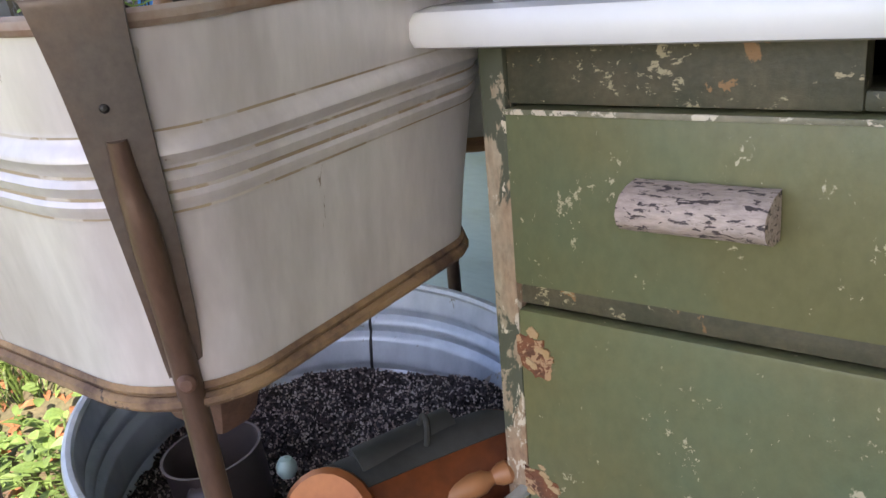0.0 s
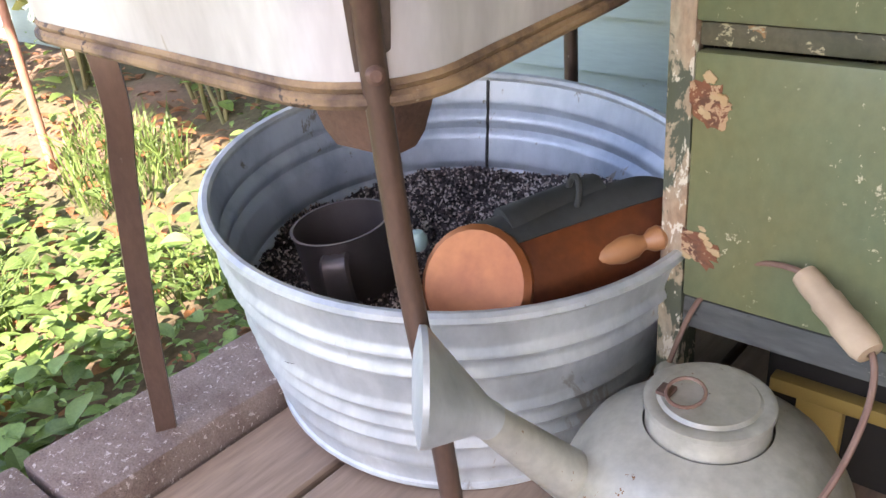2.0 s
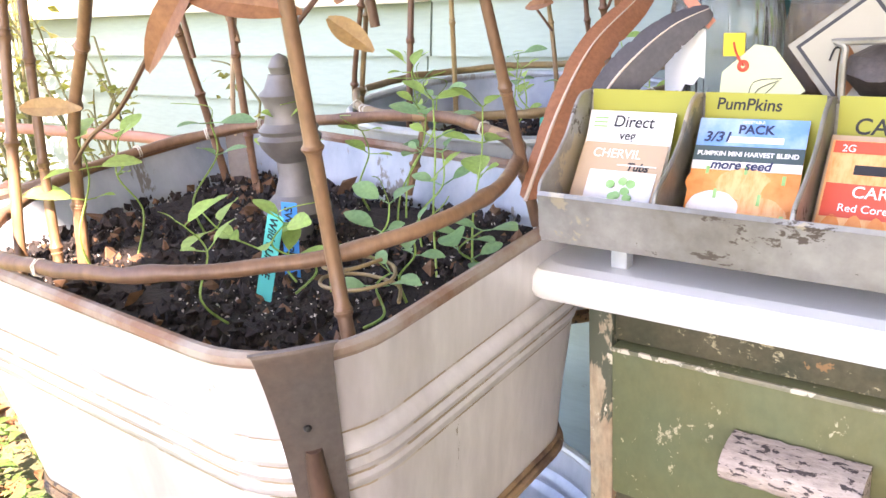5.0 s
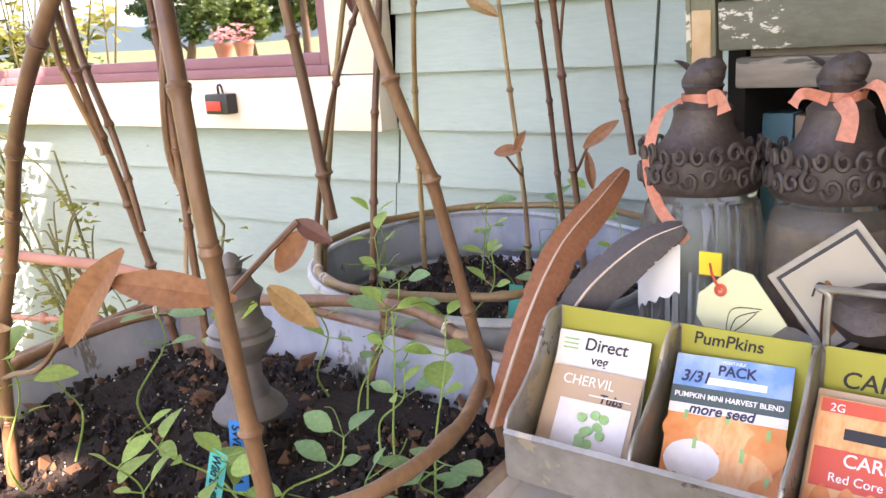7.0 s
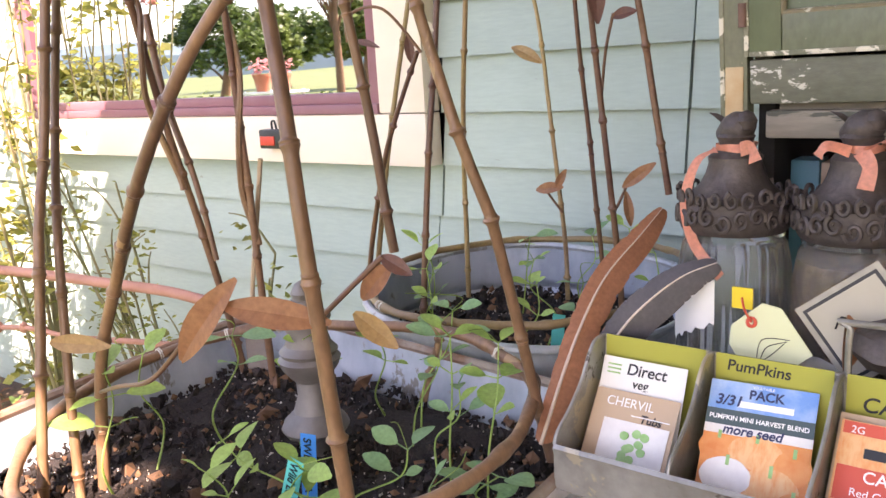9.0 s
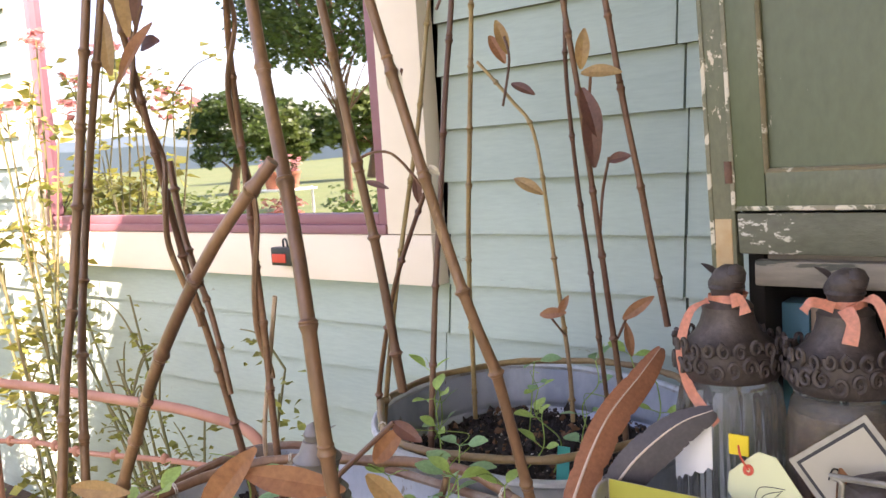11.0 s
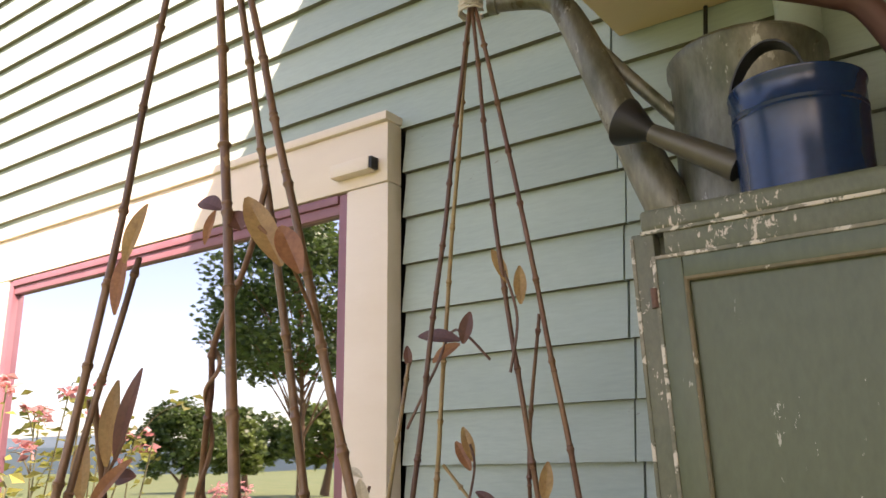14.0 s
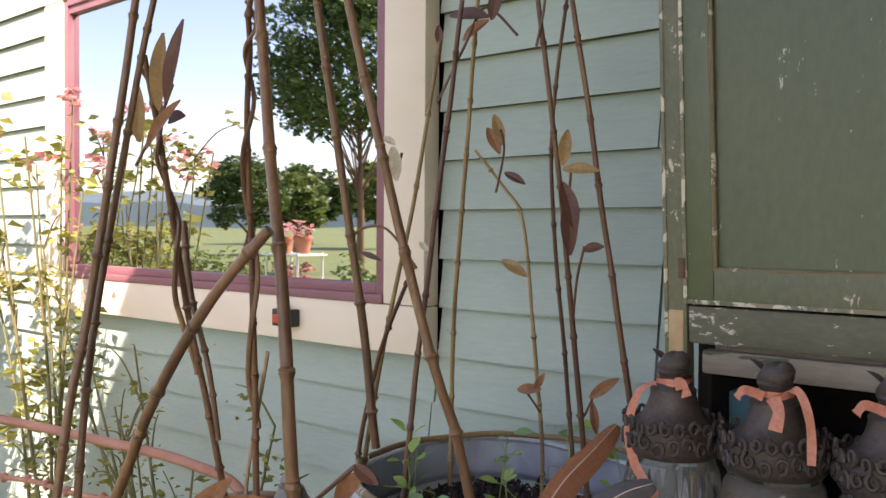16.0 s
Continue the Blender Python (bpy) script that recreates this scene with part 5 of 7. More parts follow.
def blob(name, parent, o, u, v, cx, cy, rx, ry, lift, material, lobes=0, label=""):
    n = u.cross(v)
    bm = bm_new()
    k = 26
    ring = []
    for i in range(k):
        a = 2 * math.pi * i / k
        r = 1 + (0.04 * abs(math.sin(a * lobes / 2)) if lobes else 0.12 * noise.noise((cx * 90 + math.cos(a), cy * 90 + math.sin(a), 1)))
        ring.append(o + u * (cx + rx * r * math.cos(a)) + v * (cy + ry * r * math.sin(a)) + n * lift)
    vs = grid(bm, [ring, [p + n * 0.0004 for p in ring]], close_v=True)
    bm.faces.new(vs[1])
    return part(name, bm, material, parent, label, smooth=False)


def words(text, parent, o, u, v, x, y, size, lift, material, lean=0.0, bold=0.0):
    """Lettering with the built-in font, on the plane at o."""
    cu = bpy.data.curves.new("lettering", "FONT")
    cu.body, cu.size, cu.offset, cu.shear = text, size, bold, lean
    cu.extrude = 0.00015
    tmp = bpy.data.objects.new("lettering", cu)
    scene.collection.objects.link(tmp)
    me = bpy.data.meshes.new_from_object(tmp.evaluated_get(bpy.context.evaluated_depsgraph_get()))
    bpy.data.objects.remove(tmp)
    n = u.cross(v)
    p = o + u * x + v * y + n * lift
    m = Matrix(((u.x, v.x, n.x, p.x), (u.y, v.y, n.y, p.y), (u.z, v.z, n.z, p.z), (0, 0, 0, 1)))
    me.transform(m)
    me.materials.clear()
    me.materials.append(M[material])
    ob = new("lettering", me)
    ob.parent = parent
    return ob


TX = [-0.388, -0.277, -0.166, -0.055, 0.056, 0.167, 0.278]


def seed_tray():
    t = thing("seed_tray", "grey tin tray of seed packets with divided pockets, on the worktop", "tray")
    zb = 0.850
    part("floor_plate", box(bm_new(), (TX[0] + 0.001, 0.802, zb), (TX[-1] - 0.001, 0.995, zb + 0.003)), "tin", t)
    bm = bm_new()
    rows = []
    for x in [TX[0] + (TX[-1] - TX[0]) * k / 24 for k in range(25)]:
        rows.append([(x, 0.800, zb - 0.004), (x, 0.7965, zb + 0.01), (x, 0.7965, zb + 0.034), (x, 0.7945, zb + 0.04), (x, 0.7975, zb + 0.0435), (x, 0.8005, zb + 0.04), (x, 0.8, zb + 0.01)])
    vs = grid(bm, rows, close_v=True)
    bm.faces.new(vs[0])
    bm.faces.new(list(reversed(vs[-1])))
    part("front_lip", bm, "tin", t, "rolled front lip")
    for y in (0.9, 0.996):
        part("back_plate", box(bm_new(), (TX[0], y, zb), (TX[-1], y + 0.002, 0.968 if y < 0.95 else 0.9), 0.0005), "tin", t)
    part("top_wire", tube(bm_new(), [(TX[0], 0.901, 0.968), (TX[-1], 0.901, 0.968)], 0.0028, 8), "tin", t)

    def outline():
        return [(0.799, zb), (0.799, zb + 0.042), (0.805, zb + 0.052), (0.828, zb + 0.066), (0.852, zb + 0.086), (0.868, zb + 0.108), (0.882, zb + 0.119), (0.9, zb + 0.119), (0.9, zb)]

    for i, x in enumerate(TX):
        bm = bm_new()
        o = outline()
        vs = grid(bm, [[(x - 0.0009, a, b) for a, b in o], [(x + 0.0009, a, b) for a, b in o]], close_v=True)
        bm.faces.new(vs[0])
        bm.faces.new(list(reversed(vs[1])))
        tube(bm, smooth_path([(x, a, b) for a, b in o[1:8]], 4), 0.0022, 8)
        part("divider" if 0 < i < len(TX) - 1 else "end_plate", bm, "tin", t, smooth=False)
    for x in (-0.325, 0.21):
        part("foot", box(bm_new(), (x - 0.008, 0.832, 0.8178), (x + 0.008, 0.846, zb + 0.001), 0.001), "galv", t)
        part("foot", box(bm_new(), (x - 0.008, 0.96, 0.8178), (x + 0.008, 0.974, zb + 0.001), 0.001), "galv", t)
    part("handle", tube(bm_new(), smooth_path([(-0.163, 0.903, 0.966), (-0.163, 0.905, 1.008), (-0.155, 0.905, 1.014), (0.04, 0.905, 1.014), (0.05, 0.905, 1.006), (0.05, 0.903, 0.966)], 5), 0.003, 8), "tin", t, "wire carrying handle")
    up = Vector((0, 0.58, 0.815)).normalized()
    ux = Vector((1, 0, 0))
    steep = Vector((0, 0.04, 0.999)).normalized()

    def card(i, lines, ink):
        o = Vector((TX[i] + 0.004, 0.893, zb + 0.004))
        c = thing("divider_card", "olive divider card with handwriting, in the tray", "card", "cards in the seed tray")
        flat("card", c, o, ux, steep, 0.0, 0.0, 0.101, 0.118, 0.0, "olive")
        for k, (txt, x, y, s) in enumerate(lines):
            words(txt, c, o, ux, steep, x, y, s, 0.0008, ink, 0.15, 0.0002)

    card(0, (), "ink")
    card(1, (("PumPkins", 0.010, 0.1035, 0.0145),), "ink")
    card(2, (("CARROTS", 0.012, 0.088, 0.0185), ("Leeks", 0.014, 0.066, 0.0185)), "ink")
    for i in (3, 4, 5):
        card(i, (), "ink")
    # white note and chervil packet
    o = Vector((TX[0] + 0.006, 0.850, zb + 0.013))
    n1 = thing("seed_note", "white card with handwriting in the tray", "card")
    v1 = Vector((0, 0.40, 0.916)).normalized()
    flat("card", n1, o, ux, v1, 0.0, 0.0, 0.086, 0.098, 0.0, "paper")
    words("Direct", n1, o, ux, v1, 0.026, 0.083, 0.0155, 0.0008, "ink", 0.1, 0.0002)
    words("veg", n1, o, ux, v1, 0.034, 0.071, 0.012, 0.0008, "ink", 0.1, 0.0002)
    for k in range(3):
        flat("print_line", n1, o, ux, v1, 0.006, 0.082 + 0.004 * k, 0.02, 0.0835 + 0.004 * k, 0.0006, "greenprint")
    o = Vector((TX[0] + 0.008, 0.822, zb + 0.004))
    p = thing("seed_packet", "kraft paper chervil seed packet in the tin tray", "seed packet", "seed packets in the tray")
    for k in range(2):
        flat("packet", p, o + Vector((-0.003 + 0.004 * k, 0.005 - 0.005 * k, 0)), ux, up, 0, 0, 0.083, 0.092 - 0.004 * k, 0, "kraft")
    flat("picture", p, o, ux, up, 0.014, 0.008, 0.08, 0.060, 0.001, "whiteprint")
    rr = random.Random(2)
    for k in range(14):
        blob("herb_print", p, o, ux, up, 0.026 + rr.random() * 0.034, 0.014 + rr.random() * 0.036, 0.0045, 0.004, 0.0016 + 0.0001 * k, "greenprint")
    words("CHERVIL", p, o, ux, up, 0.012, 0.073, 0.0125, 0.0012, "whiteink")
    words("Tubs", p, o, ux, up, 0.049, 0.061, 0.011, 0.0014, "ink", 0.2, 0.0002)
    flat("print_line", p, o, ux, up, 0.04, 0.0655, 0.078, 0.0665, 0.0012, "whiteink")
    # pumpkin packet
    ux2 = Vector((0.992, 0.10, 0.0)).normalized()
    o = Vector((-0.265, 0.818, zb + 0.004))
    v2 = (up - ux2 * up.dot(ux2)).normalized()
    p = thing("seed_packet", "bright pumpkin seed packet with a gourd picture in the tray", "seed packet", "seed packets in the tray")
    W, H = 0.090, 0.118
    flat("packet", p, o, ux2, v2, 0, 0, W, H, 0, "orange")
    flat("sky_print", p, o, ux2, v2, 0, 0.084, W, H, 0.0008, "skyblue")
    flat("title_band", p, o, ux2, v2, 0, 0.078, W, 0.092, 0.0012, "navy")
    flat("white_band", p, o, ux2, v2, 0, 0.070, W, 0.078, 0.0012, "whiteprint")
    words("PUMPKIN MINI HARVEST BLEND", p, o, ux2, v2, 0.003, 0.083, 0.0058, 0.0018, "whiteink", 0, 0.0001)
    flat("brand_bar", p, o, ux2, v2, 0.026, 0.0955, 0.072, 0.101, 0.0014, "whiteink")
    words("3/31", p, o, ux2, v2, 0.006, 0.096, 0.013, 0.002, "blueink", 0.2, 0.0003)
    words("PACK", p, o, ux2, v2, 0.034, 0.104, 0.0115, 0.002, "blueink", 0.0, 0.0003)
    words("VEGETABLE", p, o, ux2, v2, 0.036, 0.1135, 0.0036, 0.0018, "whiteink")
    words("more seed", p, o, ux2, v2, 0.016, 0.071, 0.0115, 0.002, "blueink", 0.2, 0.0003)
    for k, (cx, cy, rx, ry, mt) in enumerate(((0.014, 0.058, 0.016, 0.013, "orange"), (0.046, 0.058, 0.022, 0.014, "peach"), (0.077, 0.05, 0.015, 0.015, "orange"), (0.06, 0.028, 0.024, 0.019, "peach"), (0.024, 0.034, 0.021, 0.016, "whiteprint"), (0.012, 0.012, 0.014, 0.010, "peach"), (0.08, 0.018, 0.012, 0.012, "orange"))):
        blob("gourd_print", p, o, ux2, v2, cx, cy, rx, ry, 0.0011 + 0.0003 * k, mt, 9)
        flat("stalk_print", p, o, ux2, v2, cx - 0.001, cy + ry * 0.6, cx + 0.002, cy + ry * 1.15, 0.0013 + 0.0003 * k, "greenprint")
    # red carrot packets
    for i, (x, lab) in enumerate(((TX[2] + 0.006, "red and orange carrot seed packet in the tray"), (TX[3] + 0.008, "red seed packet in the tin tray"), (TX[4] + 0.008, "red seed packet in the tin tray"))):
        o = Vector((x, 0.818, zb + 0.004))
        p = thing("seed_packet", lab, "seed packet", "seed packets in the tray")
        flat("packet", p, o + Vector((-0.003, 0.006, 0)), ux, up, 0, 0, 0.09, 0.108, 0, "kraft")
        flat("packet", p, o, ux, up, 0, 0, 0.09, 0.105, 0, "peach")
        flat("red_band", p, o, ux, up, 0.002, 0.04, 0.088, 0.068, 0.001, "red")
        flat("red_band", p, o, ux, up, 0.002, 0.094, 0.088, 0.104, 0.001, "red")
        words("CARROT", p, o, ux, up, 0.022, 0.057, 0.0135, 0.0016, "whiteink", 0, 0.0001)
        words("Red Core", p, o, ux, up, 0.014, 0.045, 0.009, 0.0016, "whiteink")
        words("2G", p, o, ux, up, 0.008, 0.095, 0.0085, 0.0016, "whiteink")
        flat("brand_bar", p, o, ux, up, 0.02, 0.076, 0.07, 0.084, 0.0012, "ink")
        for k in range(5):
            blob("carrot_print", p, o, ux, up, 0.012 + 0.016 * k, 0.022, 0.0085, 0.02, 0.001 + 0.0002 * k, "orange")


seed_tray()


# ---- jars, tags and keepsakes on the worktop ----
def jar(x, fill, label, s=1.0):
    t = thing("storage_jar", label, "jar", "jars on the worktop", at=(x, 1.022, 0.8176))
    bm = bm_new()
    n = 64

    def fl(r, z, amp):
        return [(r * (1 + amp * math.cos(16 * 2 * math.pi * k / n)) * math.cos(2 * math.pi * k / n), r * (1 + amp * math.cos(16 * 2 * math.pi * k / n)) * math.sin(2 * math.pi * k / n), z) for k in range(n)]

    rows = [fl(0.045, 0.001, 0), fl(0.051, 0.004, 0.01), fl(0.0545, 0.02, 0.035), fl(0.0555, 0.11, 0.042), fl(0.0545, 0.205, 0.035), fl(0.0515, 0.23, 0.008), fl(0.048, 0.236, 0.0), fl(0.0495, 0.242, 0), fl(0.0495, 0.25, 0), fl(0.047, 0.255, 0)]
    vs = grid(bm, rows, close_v=True)
    bm.faces.new(list(reversed(vs[0])))
    inner = [[(px * 0.955, py * 0.955, pz + 0.003) for px, py, pz in r] for r in rows]
    vi = grid(bm, [list(r) for r in inner], close_v=True)
    bm.faces.new(vi[0])
    part("glass_body", bm, "glass", t, "fluted clear glass")
    bc = bm_new()
    top = 0.222 if fill == "seeds" else 0.075
    vc = grid(bc, [fl(0.042, 0.008, 0), fl(0.0495, 0.02, 0.02), fl(0.0505, 0.08, 0.025), fl(0.0495, top, 0.02), fl(0.03, top + 0.004, 0)], close_v=True)
    bc.faces.new(vc[-1])
    bc.faces.new(list(reversed(vc[0])))
    part("contents", bc, fill, t)
    bm = bm_new()
    lathe(bm, [(0.0505, 0.244), (0.053, 0.247), (0.055, 0.254), (0.0535, 0.276), (0.044, 0.282), (0.035, 0.29), (0.029, 0.301), (0.026, 0.312), (0.0265, 0.318), (0.022, 0.323), (0.0155, 0.327), (0.0165, 0.334), (0.019, 0.338), (0.014, 0.344), (0.001, 0.346)], 40)
    lid = part("lid", bm, "bronze", t, "dark bronze bell-shaped lid")
    for k in range(22):
        a = 2 * math.pi * k / 22
        bm = bm_new()
        c = Vector((0.0562 * math.cos(a), 0.0562 * math.sin(a), 0.262 + 0.003 * math.sin(k * 2.1)))
        d = Vector((-math.sin(a), math.cos(a), 0))
        tube(bm, smooth_path([c + d * 0.0078 * math.cos(q * 0.85 + k * 1.3) * (1 - q * 0.085) + Vector((0, 0, 1)) * 0.0098 * math.sin(q * 0.85 + k * 1.3) * (1 - q * 0.085) for q in range(10)], 3), lambda u: 0.003 - 0.0012 * u, 6)
        e = Vector((0.0552 * math.cos(a + 0.14), 0.0552 * math.sin(a + 0.14), 0.281 + 0.002 * math.sin(k * 3.7)))
        tube(bm, smooth_path([e + d * 0.0064 * math.cos(q * 0.9 - k) * (1 - q * 0.07) + Vector((0, 0, 1)) * 0.0085 * math.sin(q * 0.9 - k) * (1 - q * 0.07) for q in range(9)], 3), lambda u: 0.0026 - 0.001 * u, 6)
        part("scroll", bm, "bronze", lid)
    bm = bm_new()
    lathe(bm, [(0.001, -0.026), (0.012, -0.02), (0.019, -0.004), (0.019, 0.008), (0.013, 0.019), (0.001, 0.025)], 16, Matrix.Translation((0, 0, 0.345)) @ Matrix.Scale(0.86, 4) @ pose(0, 0, 0, 0, 62, -20))
    leaf(bm, (-0.012, 0.004, 0.347), (-0.75, 0.2, 0.6), (0, 0, 1), 0.024, 0.014, 0.4, 0.1)
    lathe(bm, [(0.001, -0.012), (0.009, -0.006), (0.011, 0.002), (0.007, 0.009), (0.001, 0.012)], 12, Matrix.Translation((0.012, -0.006, 0.352)))
    part("finial", bm, "bronze", lid, "small rounded finial")
    return t


def band(bm, pts, width, side=(0, 0, 1)):
    P = smooth_path(pts, 8)
    rows = []
    for i, p in enumerate(P):
        d = (P[min(i + 1, len(P) - 1)] - P[max(i - 1, 0)]).normalized()
        s = Vector(side) - d * d.dot(Vector(side))
        s.normalize()
        tw = 0.5 * math.sin(i * 0.22)
        s = (s + d.cross(s) * tw).normalized()
        rows.append([p - s * width / 2, p + s * width / 2])
    grid(bm, rows)


def keepsakes():
    for x, fill, lab in ((-0.302, "salt", "fluted glass jar of pale grain with bronze lid and peach ribbon"), (-0.186, "seeds", "fluted glass jar of brown seeds with bronze lid and ribbon"), (-0.068, "seeds", "fluted glass jar of brown seeds with bronze lid and ribbon")):
        jar(x, fill, lab)
        rb = thing("ribbon", "peach satin ribbon tied round the jar's lid", "ribbon")
        bm = bm_new()
        z = 0.8176 + 0.327
        band(bm, [(x + 0.0195 * math.cos(a), 1.022 + 0.0195 * math.sin(a), z) for a in [k * 0.524 for k in range(13)]], 0.010)
        part("loop", bm, "ribbon", rb)
        bm = bm_new()
        if x < -0.25:
            band(bm, [(x - 0.012, 1.0, z), (x - 0.028, 0.99, z - 0.012), (x - 0.036, 0.982, z - 0.05), (x - 0.022, 0.97, z - 0.09), (x + 0.008, 0.962, z - 0.12)], 0.0105, (1, 0.2, 0.2))
            band(bm, [(x + 0.012, 1.0, z), (x + 0.024, 0.995, z + 0.003), (x + 0.03, 0.99, z - 0.01)], 0.014, (0, 0.2, 1))
        else:
            band(bm, [(x + 0.005, 0.998, z), (x + 0.014, 0.99, z - 0.012), (x + 0.012, 0.985, z - 0.032)], 0.014, (1, 0.2, 0.2))
            band(bm, [(x + 0.008, 0.998, z + 0.002), (x + 0.03, 0.992, z + 0.012), (x + 0.042, 0.988, z - 0.004), (x + 0.048, 0.985, z - 0.03), (x + 0.05, 0.98, z - 0.06)], 0.009, (1, 0.2, 0.3))
            band(bm, [(x - 0.004, 0.998, z), (x - 0.022, 0.99, z + 0.006), (x - 0.03, 0.99, z - 0.004)], 0.011, (0, 0.2, 1))
        part("tail", bm, "ribbon", rb)
    # pale yellow tag
    t = thing("paper_tag", "pale yellow paper tag with a red eyelet leaning on the jar", "tag")
    o = Vector((-0.245, 0.930, 0.929))
    u, v = Vector((0.75, 0.05, 0.66)).normalized(), Vector((-0.54, 0.28, 0.79))
    v = (v - u * u.dot(v)).normalized()
    n = u.cross(v)
    bm = bm_new()
    ring = [o + u * a + v * b for a, b in ((0, 0), (0.062, 0), (0.062, 0.05), (0.05, 0.064), (0.012, 0.064), (0, 0.05))]
    vs = grid(bm, [ring, [p + n * 0.0012 for p in ring]], close_v=True)
    bm.faces.new(vs[1])
    bm.faces.new(list(reversed(vs[0])))
    part("card", bm, "tagpaper", t, smooth=False)
    e = o + u * 0.031 + v * 0.055 + n * 0.0018
    part("eyelet", tube(bm_new(), [e + u * 0.004 * math.cos(k * 0.52) + v * 0.004 * math.sin(k * 0.52) for k in range(12)], 0.0018, 6, closed=True), "red", t, "red eyelet")
    part("string", tube(bm_new(), smooth_path([e, e + Vector((-0.006, -0.002, 0.012)), e + Vector((-0.012, 0.008, 0.02))]), 0.0012, 5), "red", t)
    bm = bm_new()
    for k in range(3):
        tube(bm, smooth_path([o + u * (0.012 + 0.004 * k) + v * 0.02 + n * 0.0016, o + u * 0.03 + v * (0.036 - 0.008 * k) + n * 0.0016, o + u * (0.052 - 0.003 * k) + v * 0.022 + n * 0.0016]), 0.0004, 4)
    part("scribble", bm, "ink", t)
    # yellow sticker on the jar
    single("sticker", box(bm_new(), (-0.282, 0.9605, 0.996), (-0.262, 0.963, 1.017), 0.0003, 1, None), "stickeryellow", "small yellow price sticker on the jar", "sticker")
    bm = bm_new()
    rows = [[(-0.302 + 0.0592 * math.cos(radians(a)), 1.022 + 0.0592 * math.sin(radians(a)), z + (a - 264) * 0.0005 + 0.003 * math.sin(a * 1.7)) for a in range(212, 277, 5)] for z in (0.972, 0.985, 0.998, 1.008, 1.018)]
    grid(bm, rows)
    single("jar_label", bm, "paper", "torn white paper label round the jar", "label")
    # dark-edged card
    c = thing("picture_card", "cream card with a dark rubbed border leaning on the jars", "card")
    o = Vector((-0.168, 0.938, 0.943))
    u, v = Vector((0.72, 0.05, -0.0)).normalized(), Vector((0.05, 0.16, 0.98))
    r = Matrix.Rotation(radians(38), 3, u.cross(v).normalized())
    u, v = (r @ u).normalized(), (r @ (v - u * u.dot(v))).normalized()
    flat("card", c, o, u, v, 0, 0, 0.082, 0.082, 0, "tarnishcard")
    flat("border", c, o, u, v, 0.005, 0.005, 0.077, 0.077, 0.0008, "ink")
    flat("picture", c, o, u, v, 0.008, 0.008, 0.074, 0.074, 0.0014, "tagcream")
    bm = bm_new()
    nn = u.cross(v)
    q = [o + u * a + v * b + nn * 0.0022 for a, b in ((0.02, 0.05), (0.03, 0.056), (0.034, 0.046), (0.026, 0.036), (0.036, 0.034), (0.046, 0.04), (0.05, 0.03))]
    tube(bm, smooth_path(q), 0.0009, 5)
    part("scribble", bm, "ink", c)
    # coil of printed paper ribbon
    bm = bm_new()
    for k in range(4):
        band(bm, [(-0.205 + (0.036 - 0.002 * k) * math.cos(a), 0.948 + 0.02 * math.sin(a), 0.928 + 0.004 * k + 0.01 * math.sin(a)) for a in [q * 0.4 for q in range(16)]], 0.012)
    single("paper_coil", bm, "paper", "coil of white printed paper ribbon behind the tray", "paper")
    # dark stone and brown curl
    bm = bm_new()
    lathe(bm, [(0.001, -0.02), (0.02, -0.016), (0.034, 0.0), (0.03, 0.016), (0.012, 0.026), (0.001, 0.028)], 24, Matrix.Translation((-0.135, 0.935, 0.985)))
    for w in bm.verts:
        w.co += 0.004 * noise.noise_vector(w.co * 60)
    single("dark_stone", bm, "bronze", "rough dark grey stone lying on the tray", "stone")
    bm = bm_new()
    leaf(bm, (-0.172, 0.93, 0.962), (0.05, 0.02, 1), (1, -0.6, 0), 0.05, 0.024, 0.5, 0.1, 8)
    single("bark_curl", bm, "handle", "curled piece of brown bark on the tray", "bark")
    # things inside the open hutch
    for x, h, w, mt, lab in ((-0.288, 0.297, 0.031, "book", "teal seed box standing in the open hutch"), (-0.2555, 0.295, 0.024, "kraft", "kraft box standing in the open hutch"), (-0.1, 0.28, 0.05, "book", "teal seed box standing in the open hutch")):
        single("box", box(bm_new(), (x, 1.16, 0.8178), (x + w, 1.2, 0.8178 + h), 0.002), mt, lab, "box")


M["stickeryellow"] = mat("yellow_sticker", (0.75, 0.55, 0.03), 0.5)
M["tarnishcard"] = mat("rubbed_card_edge", (0.4, 0.37, 0.3), 0.7, var=(0.2, 0.18, 0.14), scale=40, amount=0.7)
M["tagcream"] = mat("cream_card", (0.43, 0.395, 0.31), 0.7, var=(0.34, 0.305, 0.235), scale=14, amount=0.6)
keepsakes()


